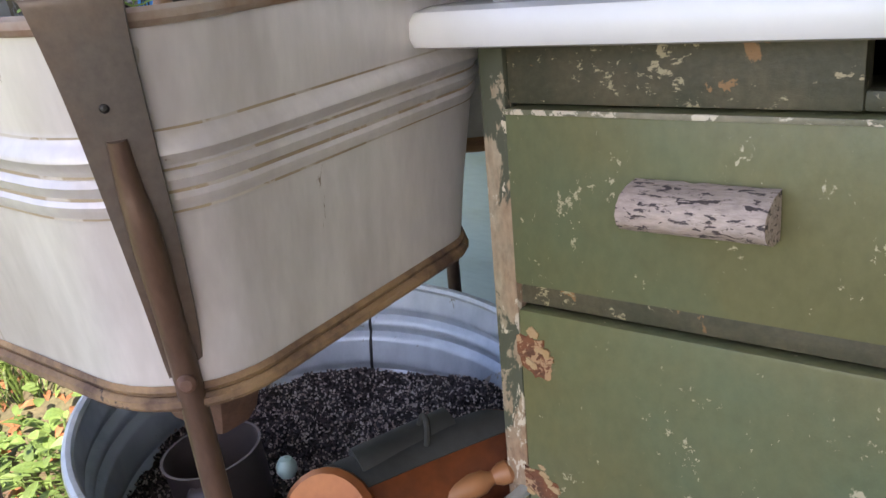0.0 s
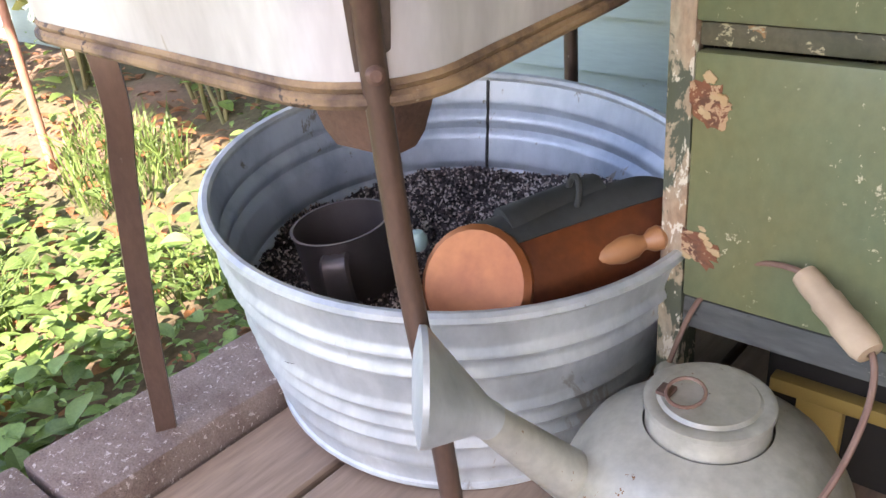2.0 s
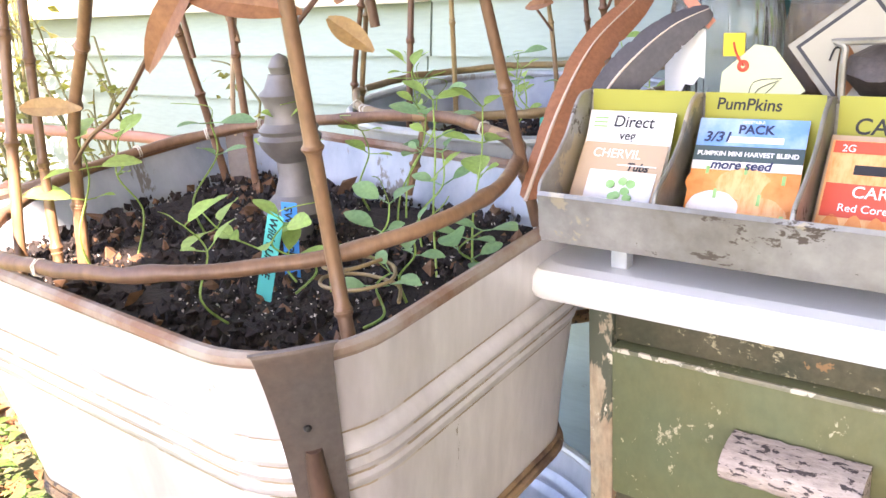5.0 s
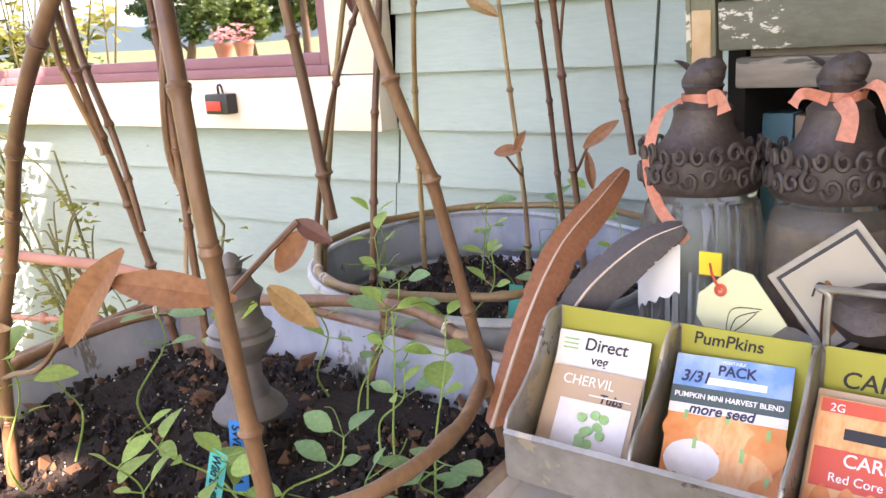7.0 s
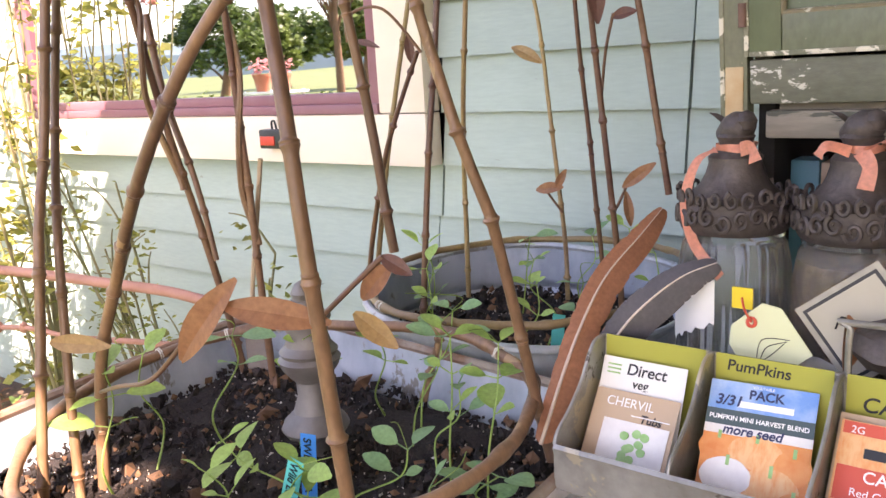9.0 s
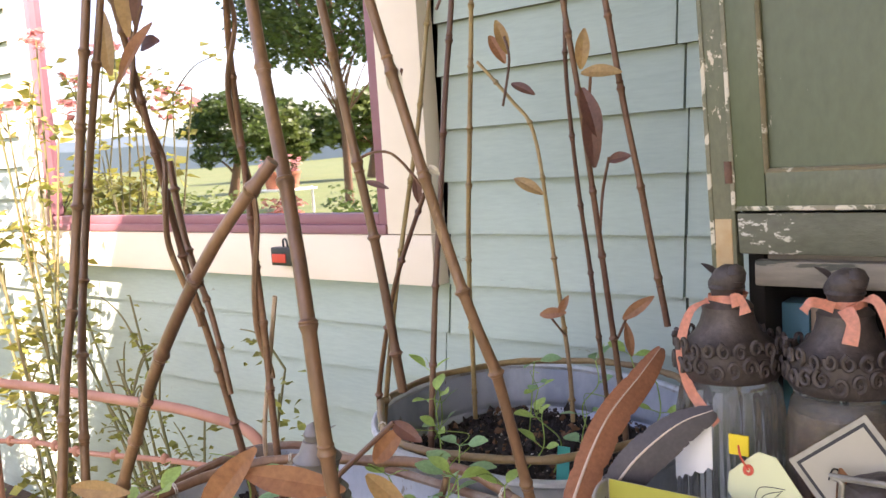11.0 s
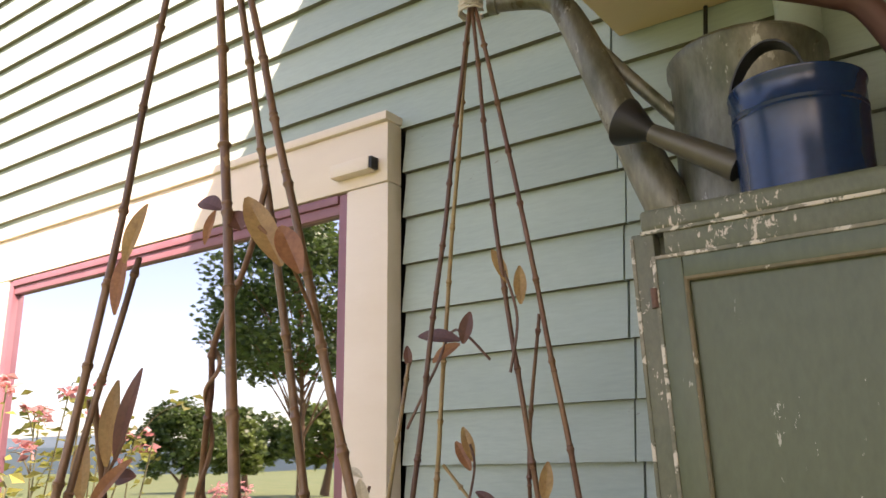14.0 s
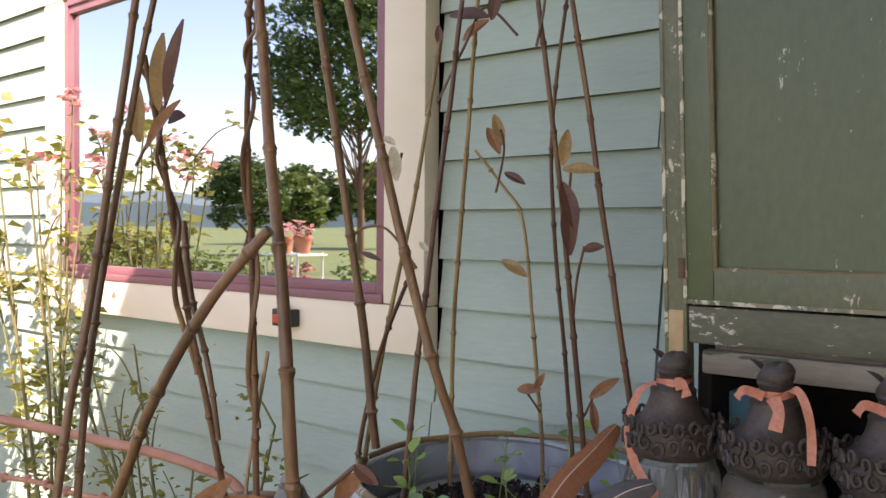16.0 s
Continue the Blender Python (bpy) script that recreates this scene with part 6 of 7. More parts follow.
def feather(path, width, material, label, seed):
    t = thing("feather", label, "feather")
    P = smooth_path(path, 14)
    rr = random.Random(seed)
    bm = bm_new()
    n = len(P)
    view = Vector((0.45, -0.8, 0.35)).normalized()
    for sgn in (-1, 1):
        prev = None
        for i in range(n):
            u = i / (n - 1)
            d = (P[min(i + 1, n - 1)] - P[max(i - 1, 0)]).normalized()
            s = d.cross(view).normalized()
            w = width * (math.sin(math.pi * min(1, 0.12 + u * 0.86)) ** 0.6) * (0.62 if sgn > 0 else 0.38)
            w *= 1 - 0.12 * rr.random() * (rr.random() > 0.8)
            q = [P[i], P[i] + s * sgn * w * 0.5 + d * w * 0.25 - view * 0.0015, P[i] + s * sgn * w + d * w * 0.6 - view * 0.004]
            qv = [bm.verts.new(x) for x in q]
            if prev:
                vs = [prev, qv]
                for j in range(2):
                    bm.faces.new((vs[0][j], vs[0][j + 1], vs[1][j + 1], vs[1][j]))
            prev = qv
        part("vane", bm, material, t)
        bm = bm_new()
    bm.free()
    part("quill", tube(bm_new(), P, lambda u: 0.0018 * (1 - u) + 0.0003, 6), "quill", t, "pale quill")


feather([(-0.418, 0.822, 0.875), (-0.424, 0.90, 0.952), (-0.424, 0.97, 1.006), (-0.414, 1.04, 1.042), (-0.410, 1.09, 1.064)], 0.036, "featherbrown", "long rust-brown tail feather stuck in the soil", 4)
feather([(-0.425, 0.9, 0.86), (-0.396, 0.906, 0.934), (-0.375, 0.918, 0.975), (-0.351, 0.932, 1.004), (-0.324, 0.946, 1.027), (-0.296, 0.958, 1.04)], 0.042, "featherdark", "long grey-black feather stuck in the soil", 6)


# ---- canes ----
def cane(pts, r, material, label, group, gap=0.11, seed=0):
    rr = random.Random(seed)
    r *= 0.8
    P = smooth_path(pts, 14)
    L = [0]
    for a, b in zip(P, P[1:]):
        L.append(L[-1] + (b - a).length)
    nodes, z = [], rr.uniform(0.03, gap)
    while z < L[-1]:
        nodes.append(z)
        z += gap * rr.uniform(0.75, 1.3)
    # extra rings at each node
    Q = []
    for s in sorted({*[L[-1] * k / 40 for k in range(41)], *[q + d for q in nodes for d in (-0.006, -0.0025, 0, 0.0025, 0.006)]}):
        if 0 <= s <= L[-1]:
            i = max(0, min(len(L) - 2, next((k for k in range(len(L) - 1) if L[k + 1] >= s), len(L) - 2)))
            f = (s - L[i]) / max(1e-9, L[i + 1] - L[i])
            p = P[i].lerp(P[i + 1], min(1, f)) + 0.0018 * noise.noise_vector((s * 7, seed, 0))
            rad = r * (1 - 0.3 * s / L[-1]) * (1 + 0.06 * noise.noise((s * 20, seed, 1)))
            rad += 0.0019 * max((max(0, 1 - abs(s - q) / 0.005) for q in nodes), default=0)
            Q.append((p, rad))
    t = thing("cane", label, "cane", group)
    bm = bm_new()
    rads = [q[1] for q in Q]
    tube(bm, [q[0] for q in Q], lambda u: rads[round(u * (len(rads) - 1))], 10)
    part("stalk", bm, material, t)
    for q in nodes:
        i = min(range(len(L)), key=lambda k: abs(L[k] - q))
        k = min(range(len(Q)), key=lambda m: abs((Q[m][0] - P[i]).length))
        p, rad = Q[k]
        d = (Q[min(k + 1, len(Q) - 1)][0] - Q[max(k - 1, 0)][0]).normalized()
        part("node", lathe_ret([(rad * 0.8, -0.0035), (rad + 0.0006, -0.0012), (rad + 0.0010, 0.0004), (rad * 0.8, 0.003)], 10, Matrix.Translation(p) @ d.to_track_quat("Z", "Y").to_matrix().to_4x4()), material, t)
    return t


G1, G2 = "canes of the front tripod", "canes of the rear tripod"
A1 = (-0.777, 0.72, 2.36)
A2 = (-0.637, 1.152, 2.215)
cane([(-0.43, 0.585, 0.80), (-0.452, 0.595, 0.89), (-0.445, 0.567, 1.135), (-0.482, 0.586, 1.293), (-0.56, 0.63, 1.473), (-0.66, 0.672, 1.9), A1], 0.0078, "cane", "thick brown bamboo cane standing in the front tub", G1, seed=1)
cane([(-0.85, 0.60, 0.79), (-0.82, 0.603, 0.955), (-0.741, 0.594, 1.074), (-0.613, 0.552, 1.174), (-0.53, 0.548, 1.257), (-0.472, 0.566, 1.318)], 0.0088, "cane", "arching brown cane tied to a taller cane", G1, 0.09, 2)
cane([(-0.852, 0.53, 0.79), (-0.868, 0.58, 1.08), (-0.893, 0.62, 1.205), (-0.862, 0.655, 1.518), (-0.851, 0.68, 1.731), (-0.842, 0.7, 1.953), (-0.79, 0.715, 2.34)], 0.0072, "cane", "tall brown bamboo cane standing in the front tub", G1, seed=3)
cane([(-0.838, 0.565, 0.79), (-0.868, 0.6, 1.06), (-0.906, 0.64, 1.212), (-0.863, 0.665, 1.479), (-0.816, 0.69, 1.711)], 0.0068, "cane", "shorter brown cane beside a tall one", G1, seed=4)
cane([(-0.945, 0.878, 0.82), (-0.958, 0.85, 1.011), (-0.968, 0.82, 1.162), (-0.955, 0.785, 1.3), (-0.941, 0.75, 1.443), (-0.93, 0.72, 1.553)], 0.0072, "cane2", "twisted dark cane standing in the front tub", G1, 0.07, 5)
cane([(-0.895, 0.885, 0.82), (-0.9, 0.88, 1.211), (-0.876, 0.85, 1.437), (-0.83, 0.82, 1.56), (-0.805, 0.8, 1.62), (-0.725, 0.78, 1.72), (-0.69, 0.77, 1.8)], 0.0068, "cane2", "twisted dark cane standing in the front tub", G1, 0.09, 6)
cane([(-0.43, 0.86, 0.84), (-0.447, 0.80, 1.09), (-0.477, 0.774, 1.221), (-0.61, 0.74, 1.745), A1], 0.0072, "cane", "slanting brown bamboo cane of the front tripod", G1, seed=7)
cane([(-0.642, 0.877, 1.036), (-0.66, 0.85, 1.3), (-0.71, 0.79, 1.8), A1], 0.0072, "cane", "brown bamboo cane hanging from the tripod's tie", G1, seed=8)
cane([(-0.66, 0.93, 0.83), (-0.625, 0.938, 0.935)], 0.007, "cane", "short cane stub in the tub", G1, 0.05, 9)
cane([(-0.785, 1.08, 0.82), (-0.77, 1.1, 1.09), (-0.741, 1.13, 1.44), A2], 0.006, "cane2", "slim brown cane of the rear tripod", G2, seed=10)
cane([(-0.915, 1.12, 0.86), (-0.854, 1.105, 1.095), (-0.793, 1.12, 1.375), (-0.763, 1.15, 1.643)], 0.0055, "cane3", "short olive cane in the rear tub", G2, seed=11)
cane([(-0.91, 1.11, 0.87), (-0.896, 1.1, 0.955), (-0.827, 1.08, 1.127), (-0.741, 1.06, 1.262)], 0.0055, "cane2", "slim red-brown cane crossing the tripod", G2, seed=12)
cane([(-0.868, 1.31, 0.84), (-0.84, 1.28, 1.1), (-0.796, 1.24, 1.287), (-0.716, 1.2, 1.82), A2], 0.0055, "cane3", "slim olive cane of the rear tripod", G2, seed=13)
cane([(-0.705, 1.375, 0.84), (-0.712, 1.38, 0.944), (-0.734, 1.38, 1.155), (-0.758, 1.38, 1.336), (-0.8, 1.38, 1.397), (-0.861, 1.37, 1.471)], 0.0052, "cane3", "bent slim cane with dry leaves in the rear tub", G2, seed=14)
cane([(-0.548, 1.26, 0.84), (-0.551, 1.25, 0.983), (-0.571, 1.2, 1.412), (-0.608, 1.18, 1.746), A2], 0.006, "cane2", "dark cane of the rear tripod", G2, seed=15)
cane([(-0.62, 1.34, 0.84), (-0.619, 1.33, 0.953), (-0.614, 1.25, 1.413), (-0.57, 1.22, 1.691)], 0.005, "cane2", "slim dark cane in the rear tub", G2, seed=16)
cane([(-0.477, 1.262, 1.05), (-0.556, 1.21, 1.674), (-0.59, 1.18, 1.945), (-0.632, 1.155, 2.21)], 0.006, "cane2", "dark cane hanging from the rear tripod's tie", G2, seed=17)


def twiner(pts, r, turns, label, seed):
    """A dry vine wound loosely round a cane that runs through pts."""
    P = smooth_path(pts, 30)
    rr = random.Random(seed)
    Q = []
    for i, p in enumerate(P):
        d = (P[min(i + 1, len(P) - 1)] - P[max(i - 1, 0)]).normalized()
        u = d.orthogonal().normalized()
        v = d.cross(u)
        k = i / (len(P) - 1)
        a = 2 * math.pi * turns * k + 0.8 * noise.noise((k * 5, seed, 0))
        w = r * (1.25 + 0.7 * max(0, noise.noise((k * 7, seed, 3))))
        Q.append(p + (u * math.cos(a) + v * math.sin(a)) * w)
    single("dry_vine", tube(bm_new(), Q, lambda q: 0.0042 * (1.1 - 0.5 * q), 7), "cane", label, "vine", "dry vines on the canes")


twiner([(-0.968, 0.82, 1.10), (-0.955, 0.785, 1.3), (-0.941, 0.75, 1.443), (-0.93, 0.72, 1.553)], 0.0062, 2.6, "dry brown vine twisted round a dark cane", 3)
twiner([(-0.9, 0.88, 1.02), (-0.9, 0.88, 1.211), (-0.876, 0.85, 1.437), (-0.83, 0.82, 1.56), (-0.805, 0.8, 1.62)], 0.006, 3.4, "dry brown vine twisted up a slim cane", 5)
cane([(-1.02, 0.84, 1.33), (-1.00, 0.84, 1.22), (-0.955, 0.84, 1.11), (-0.93, 0.84, 1.005)], 0.0066, "cane2", "dark cane end hanging beside a twisted one", G1, 0.08, 18)
single("pale_twig", tube(bm_new(), smooth_path([(-0.885, 0.895, 1.135), (-0.915, 0.9, 1.04), (-0.94, 0.9, 0.94), (-0.945, 0.9, 0.86)], 8), 0.0034, 7), "cork", "thin pale twig leaning on the canes", "twig")


def hoop(pts, r, label, seed, material="cane"):
    t = thing("hoop", label, "hoop")
    P = smooth_path([*pts, pts[0]], 9)[:-1]
    bm = bm_new()
    tube(bm, [p + 0.002 * noise.noise_vector((i * 0.3, seed, 0)) for i, p in enumerate(P)], lambda u: r * (1 + 0.12 * noise.noise((u * 40, seed, 0)) + (0.18 if int(u * 70) % 7 == 0 else 0)), 10, closed=True)
    part("bent_cane", bm, material, t)
    rr = random.Random(seed)
    for k in range(5):
        i = rr.randrange(len(P) - 1)
        bm = bm_new()
        d = (P[i + 1] - P[i]).normalized()
        u = d.orthogonal().normalized()
        v = d.cross(u)
        tube(bm, [P[i] + d * 0.0025 * (q / 6) + (u * math.cos(q) + v * math.sin(q)) * (r + 0.001) for q in range(14)], 0.001, 5)
        part("twine", bm, "rope", t, "thin twine tie")


hoop([(-0.875, 0.535, 0.877), (-0.78, 0.478, 0.873), (-0.68, 0.482, 0.87), (-0.57, 0.525, 0.87), (-0.481, 0.61, 0.872), (-0.422, 0.691, 0.888), (-0.421, 0.79, 0.9), (-0.457, 0.872, 0.915), (-0.52, 0.905, 0.924), (-0.607, 0.924, 0.93), (-0.748, 0.9, 0.925), (-0.87, 0.855, 0.915), (-0.945, 0.75, 0.9), (-0.935, 0.62, 0.885)], 0.0068, "bent brown cane hoop lying round the front tub's rim", 1)
hoop([(-0.895, 1.10, 0.925), (-0.80, 1.005, 0.92), (-0.70, 0.975, 0.92), (-0.592, 1.0, 0.92), (-0.51, 1.05, 0.922), (-0.455, 1.16, 0.925), (-0.46, 1.3, 0.93), (-0.528, 1.41, 0.93), (-0.635, 1.455, 0.93), (-0.76, 1.43, 0.93), (-0.85, 1.36, 0.93), (-0.905, 1.22, 0.93)], 0.0056, "bent tan cane hoop lying round the rear tub's rim", 2, "cane3")
for at in (A1, A2):
    tie = thing("twine_tie", "raffia twine tying the canes together at the top", "twine")
    v = Vector(at)
    for k in range(7):
        part("wrap", tube(bm_new(), [v + Vector((0.02 * math.cos(q * 0.7 + k), 0.02 * math.sin(q * 0.7 + k), -0.03 + 0.007 * k + 0.0015 * q)) for q in range(11)], 0.0022, 5), "rope", tie)


def dry_leaves(stem, leaves, label, shift=(0, 0, 0)):
    """A dry side shoot: a thin stem and its leaves (at, along, length, width, material)."""
    t = thing("dry_shoot", label, "dry leaf", "dry shoots on the canes")
    shift = Vector(shift)
    if stem:
        part("stem", tube(bm_new(), smooth_path([Vector(p) + shift for p in stem], 6), 0.0022, 6), "cane2", t)
    for at, along, ln, w, mt in leaves:
        bm = bm_new()
        leaf(bm, Vector(at) + shift, along, (0.45, -0.8, 0.4), ln, w, 0.35, 0.12, 8)
        part("leaf", bm, mt, t)


dry_leaves([(-0.825, 0.60, 0.925), (-0.72, 0.565, 0.965), (-0.62, 0.54, 1.0), (-0.55, 0.535, 1.05), (-0.505, 0.538, 1.078)], (
    ((-0.507, 0.538, 1.08), (0.98, 0.5, -0.16), 0.082, 0.023, "dryleaf"), ((-0.56, 0.532, 1.03), (0.68, 0.05, 0.72), 0.098, 0.026, "dryleaf"), ((-0.855, 0.57, 0.985), (0.9, 0.3, 0.0), 0.075, 0.02, "dryleaf2")), "dry rust-spotted leaves on a side shoot of the arching cane")
dry_leaves([(-0.488, 0.61, 1.05), (-0.45, 0.62, 1.085), (-0.43, 0.63, 1.105)], (
    ((-0.45, 0.625, 1.07), (0.6, 0.2, 0.7), 0.04, 0.018, "dryleaf"), ((-0.432, 0.63, 1.105), (0.9, 0.1, -0.4), 0.03, 0.013, "darkleaf"), ((-0.455, 0.62, 1.06), (0.8, 0.1, -0.5), 0.045, 0.018, "dryleaf2")), "small dry leaves on a side shoot")
dry_leaves([(-0.74, 1.13, 1.47), (-0.70, 1.15, 1.56), (-0.675, 1.17, 1.62), (-0.62, 1.18, 1.57)], (
    ((-0.66, 1.16, 1.60), (-0.8, 0.0, 0.18), 0.085, 0.026, "darkleaf"), ((-0.655, 1.16, 1.595), (0.25, 0.0, 0.9), 0.05, 0.022, "darkleaf"), ((-0.66, 1.16, 1.595), (-0.75, 0, -0.3), 0.06, 0.022, "dryleaf"), ((-0.755, 1.15, 1.60), (0.1, 0, -1), 0.035, 0.014, "darkleaf")), "dark dry leaves hanging from the rear canes", (-0.015, 0, 0.052))
dry_leaves([(-0.785, 1.375, 1.385), (-0.76, 1.365, 1.46), (-0.765, 1.36, 1.5)], (
    ((-0.762, 1.365, 1.47), (-0.35, 0, 1), 0.065, 0.022, "dryleaf2"), ((-0.765, 1.36, 1.455), (-0.5, 0, 0.85), 0.06, 0.022, "dryleaf"), ((-0.755, 1.36, 1.42), (0.85, 0, -0.4), 0.05, 0.017, "darkleaf")), "tan pointed dry leaves on the bent cane", (-0.03, 0, 0.005))
dry_leaves(None, (((-0.765, 1.37, 1.29), (-0.85, 0, 0.45), 0.065, 0.022, "dryleaf2"),), "single pale dry leaf on the bent cane", (0.025, 0, -0.055))
dry_leaves([(-0.569, 1.2, 1.35), (-0.56, 1.19, 1.38)], (
    ((-0.575, 1.19, 1.38), (0.85, 0, -0.05), 0.06, 0.02, "dryleaf2"), ((-0.575, 1.19, 1.385), (0.15, 0, 1), 0.055, 0.02, "dryleaf2"), ((-0.572, 1.185, 1.36), (0.35, 0, -1), 0.075, 0.026, "darkleaf"), ((-0.562, 1.185, 1.34), (0.05, 0, -1), 0.09, 0.026, "darkleaf")), "dark and tan dry leaves on the rear cane", (0.018, 0, 0.032))
dry_leaves([(-0.553, 1.23, 1.13), (-0.54, 1.22, 1.2), (-0.525, 1.215, 1.25)], (((-0.527, 1.215, 1.245), (0.85, 0, 0.15), 0.035, 0.017, "darkleaf"),), "small dark leaf on a thin twig", (-0.008, 0, 0.045))
dry_leaves([(-0.549, 1.25, 1.03), (-0.53, 1.24, 1.06)], (((-0.535, 1.24, 1.06), (0.8, 0.0, 0.6), 0.06, 0.018, "dryleaf"), ((-0.53, 1.24, 1.055), (0.15, 0, -1), 0.05, 0.014, "dryleaf")), "dry pointed leaves low on the rear cane")
dry_leaves([(-0.712, 1.375, 0.99), (-0.735, 1.36, 1.03)], (((-0.70, 1.36, 1.035), (-0.9, 0, -0.1), 0.055, 0.02, "dryleaf"), ((-0.715, 1.36, 1.03), (0.5, 0, 0.85), 0.04, 0.014, "dryleaf")), "curled dry leaves low on the bent cane")
dry_leaves([(-0.573, 0.75, 1.60), (-0.56, 0.71, 1.64), (-0.555, 0.68, 1.67), (-0.575, 0.66, 1.70)], (
    ((-0.545, 0.665, 1.655), (-0.57, 0.0, 0.83), 0.105, 0.028, "dryleaf2"), ((-0.522, 0.668, 1.645), (-0.5, 0, 0.86), 0.064, 0.026, "dryleaf"), ((-0.60, 0.66, 1.70), (-0.3, 0, 0.4), 0.03, 0.022, "darkleaf"),
    ((-0.645, 0.67, 1.733), (-0.85, 0, 0.4), 0.045, 0.022, "darkleaf"), ((-0.655, 0.67, 1.735), (-0.3, 0, -0.6), 0.04, 0.012, "dryleaf")), "brown dry leaves on the front cane")
dry_leaves([(-0.90, 0.69, 1.40), (-0.86, 0.7, 1.46), (-0.83, 0.7, 1.5)], (
    ((-0.862, 0.7, 1.47), (0.05, 0, 1), 0.10, 0.024, "dryleaf2"), ((-0.845, 0.7, 1.475), (0.3, 0, 1), 0.11, 0.02, "darkleaf"), ((-0.89, 0.69, 1.43), (-0.1, 0, 1), 0.075, 0.024, "dryleaf2"), ((-0.84, 0.7, 1.455), (0.9, 0, 0.1), 0.035, 0.02, "darkleaf"), ((-0.815, 0.67, 1.70), (0.42, 0, 0.9), 0.075, 0.022, "dryleaf2"), ((-0.825, 0.67, 1.64), (0.1, 0, 1), 0.075, 0.018, "dryleaf"), ((-0.875, 0.69, 1.42), (0.6, 0, 0.5), 0.09, 0.02, "dryleaf")), "tan strap-like dry leaves on the tall canes")

dry_leaves([(-0.60, 1.18, 1.60), (-0.585, 1.18, 1.68), (-0.605, 1.18, 1.755)], (
    ((-0.60, 1.18, 1.735), (-0.4, 0, 0.9), 0.065, 0.018, "dryleaf2"), ((-0.578, 1.18, 1.70), (0.0, 0, 1), 0.06, 0.02, "dryleaf2")), "tan upright dry leaves high on the rear cane")
dry_leaves([(-0.80, 1.08, 1.40), (-0.785, 1.08, 1.44)], (
    ((-0.795, 1.07, 1.45), (0.15, 0, -1), 0.055, 0.024, "paleleaf"), ((-0.79, 1.07, 1.452), (-0.6, 0, 0.35), 0.03, 0.012, "paleleaf"), ((-0.738, 1.07, 1.30), (0.5, 0, -0.4), 0.022, 0.01, "paleleaf"), ((-0.765, 1.07, 1.285), (0.1, 0, -1), 0.04, 0.014, "darkleaf")), "bleached curled leaves where the rear canes cross")
dry_leaves([(-0.735, 1.06, 1.26), (-0.79, 1.05, 1.32), (-0.845, 1.04, 1.315), (-0.85, 1.04, 1.28)], (
    ((-0.80, 1.05, 1.27), (-0.9, 0, 0.25), 0.05, 0.01, "darkleaf"),), "curled dark tendril on the crossing cane")

# ---- seedlings ----
def seedling(at, height, lean, n, mt, seed, big=1.0):
    t = thing("seedling", "young pea seedling with pale green leaves in the soil", "seedling", "seedlings in the tubs")
    rr = random.Random(seed)
    b = Vector(at)
    tip = b + Vector((lean[0], lean[1], height))
    s = Vector((rr.uniform(-1, 1), rr.uniform(-1, 1), 0)) * 0.022
    P = smooth_path([b, b.lerp(tip, 0.35) + s, b.lerp(tip, 0.7) - s * 0.6, tip], 8)
    part("stem", tube(bm_new(), P, lambda u: 0.0014 - 0.0006 * u, 6), "sprout", t)
    for k in range(max(2, n - 2)):
        u = 0.35 + 0.65 * (k + 1) / max(2, n - 2)
        p = P[min(len(P) - 1, int(u * (len(P) - 1)))]
        a = rr.uniform(0, 6.28)
        for s in (0, rr.uniform(1.6, 3.0)):
            bm = bm_new()
            d = Vector((math.cos(a + s), math.sin(a + s), rr.uniform(-0.1, 0.8)))
            q = p + d.normalized() * rr.uniform(0.006, 0.016)
            tube(bm, [p, q], 0.0007, 5)
            ln = big * rr.uniform(0.016, 0.036)
            leaf(bm, q, d, (rr.uniform(-0.5, 0.5), rr.uniform(-0.9, 0.1), 1), ln, ln * rr.uniform(0.5, 0.72), 0.2, 0.15, 5)
            part("leaf", bm, mt, t)
    if rr.random() < 0.6:
        c = P[-1]
        part("tendril", tube(bm_new(), smooth_path([c, c + Vector((rr.uniform(-0.03, 0.03), rr.uniform(-0.03, 0.03), 0.02)), c + Vector((rr.uniform(-0.05, 0.05), rr.uniform(-0.05, 0.05), 0.025))], 5), 0.0006, 4), "sprout", t)


S1 = RIM1 - 0.066
for i, (x, y, h, lx, ly, n, mt) in enumerate((
        (-0.84, 0.66, 0.13, -0.03, 0.02, 3, "sprout"),
        (-0.72, 0.78, 0.14, 0.02, 0.0, 4, "sprout"), (-0.60, 0.60, 0.09, -0.05, 0.0, 3, "sprout"),
        (-0.55, 0.82, 0.11, 0.02, 0.02, 4, "bluegreen"), (-0.50, 0.78, 0.17, -0.03, 0.05, 5, "sprout"), (-0.49, 0.72, 0.08, 0.03, -0.02, 3, "bluegreen"),
        (-0.49, 0.66, 0.05, 0.02, 0.02, 4, "bluegreen"), (-0.62, 0.86, 0.13, 0.03, 0.03, 4, "bluegreen"), (-0.70, 0.90, 0.10, 0.0, 0.0, 3, "sprout"),
        (-0.57, 0.70, 0.09, 0.06, 0.03, 3, "bluegreen"))):
    seedling((x, y, S1 + 0.06 * (y - 0.7) - 0.045 * (x + 0.675)), h, (lx, ly), n, mt, 40 + i)
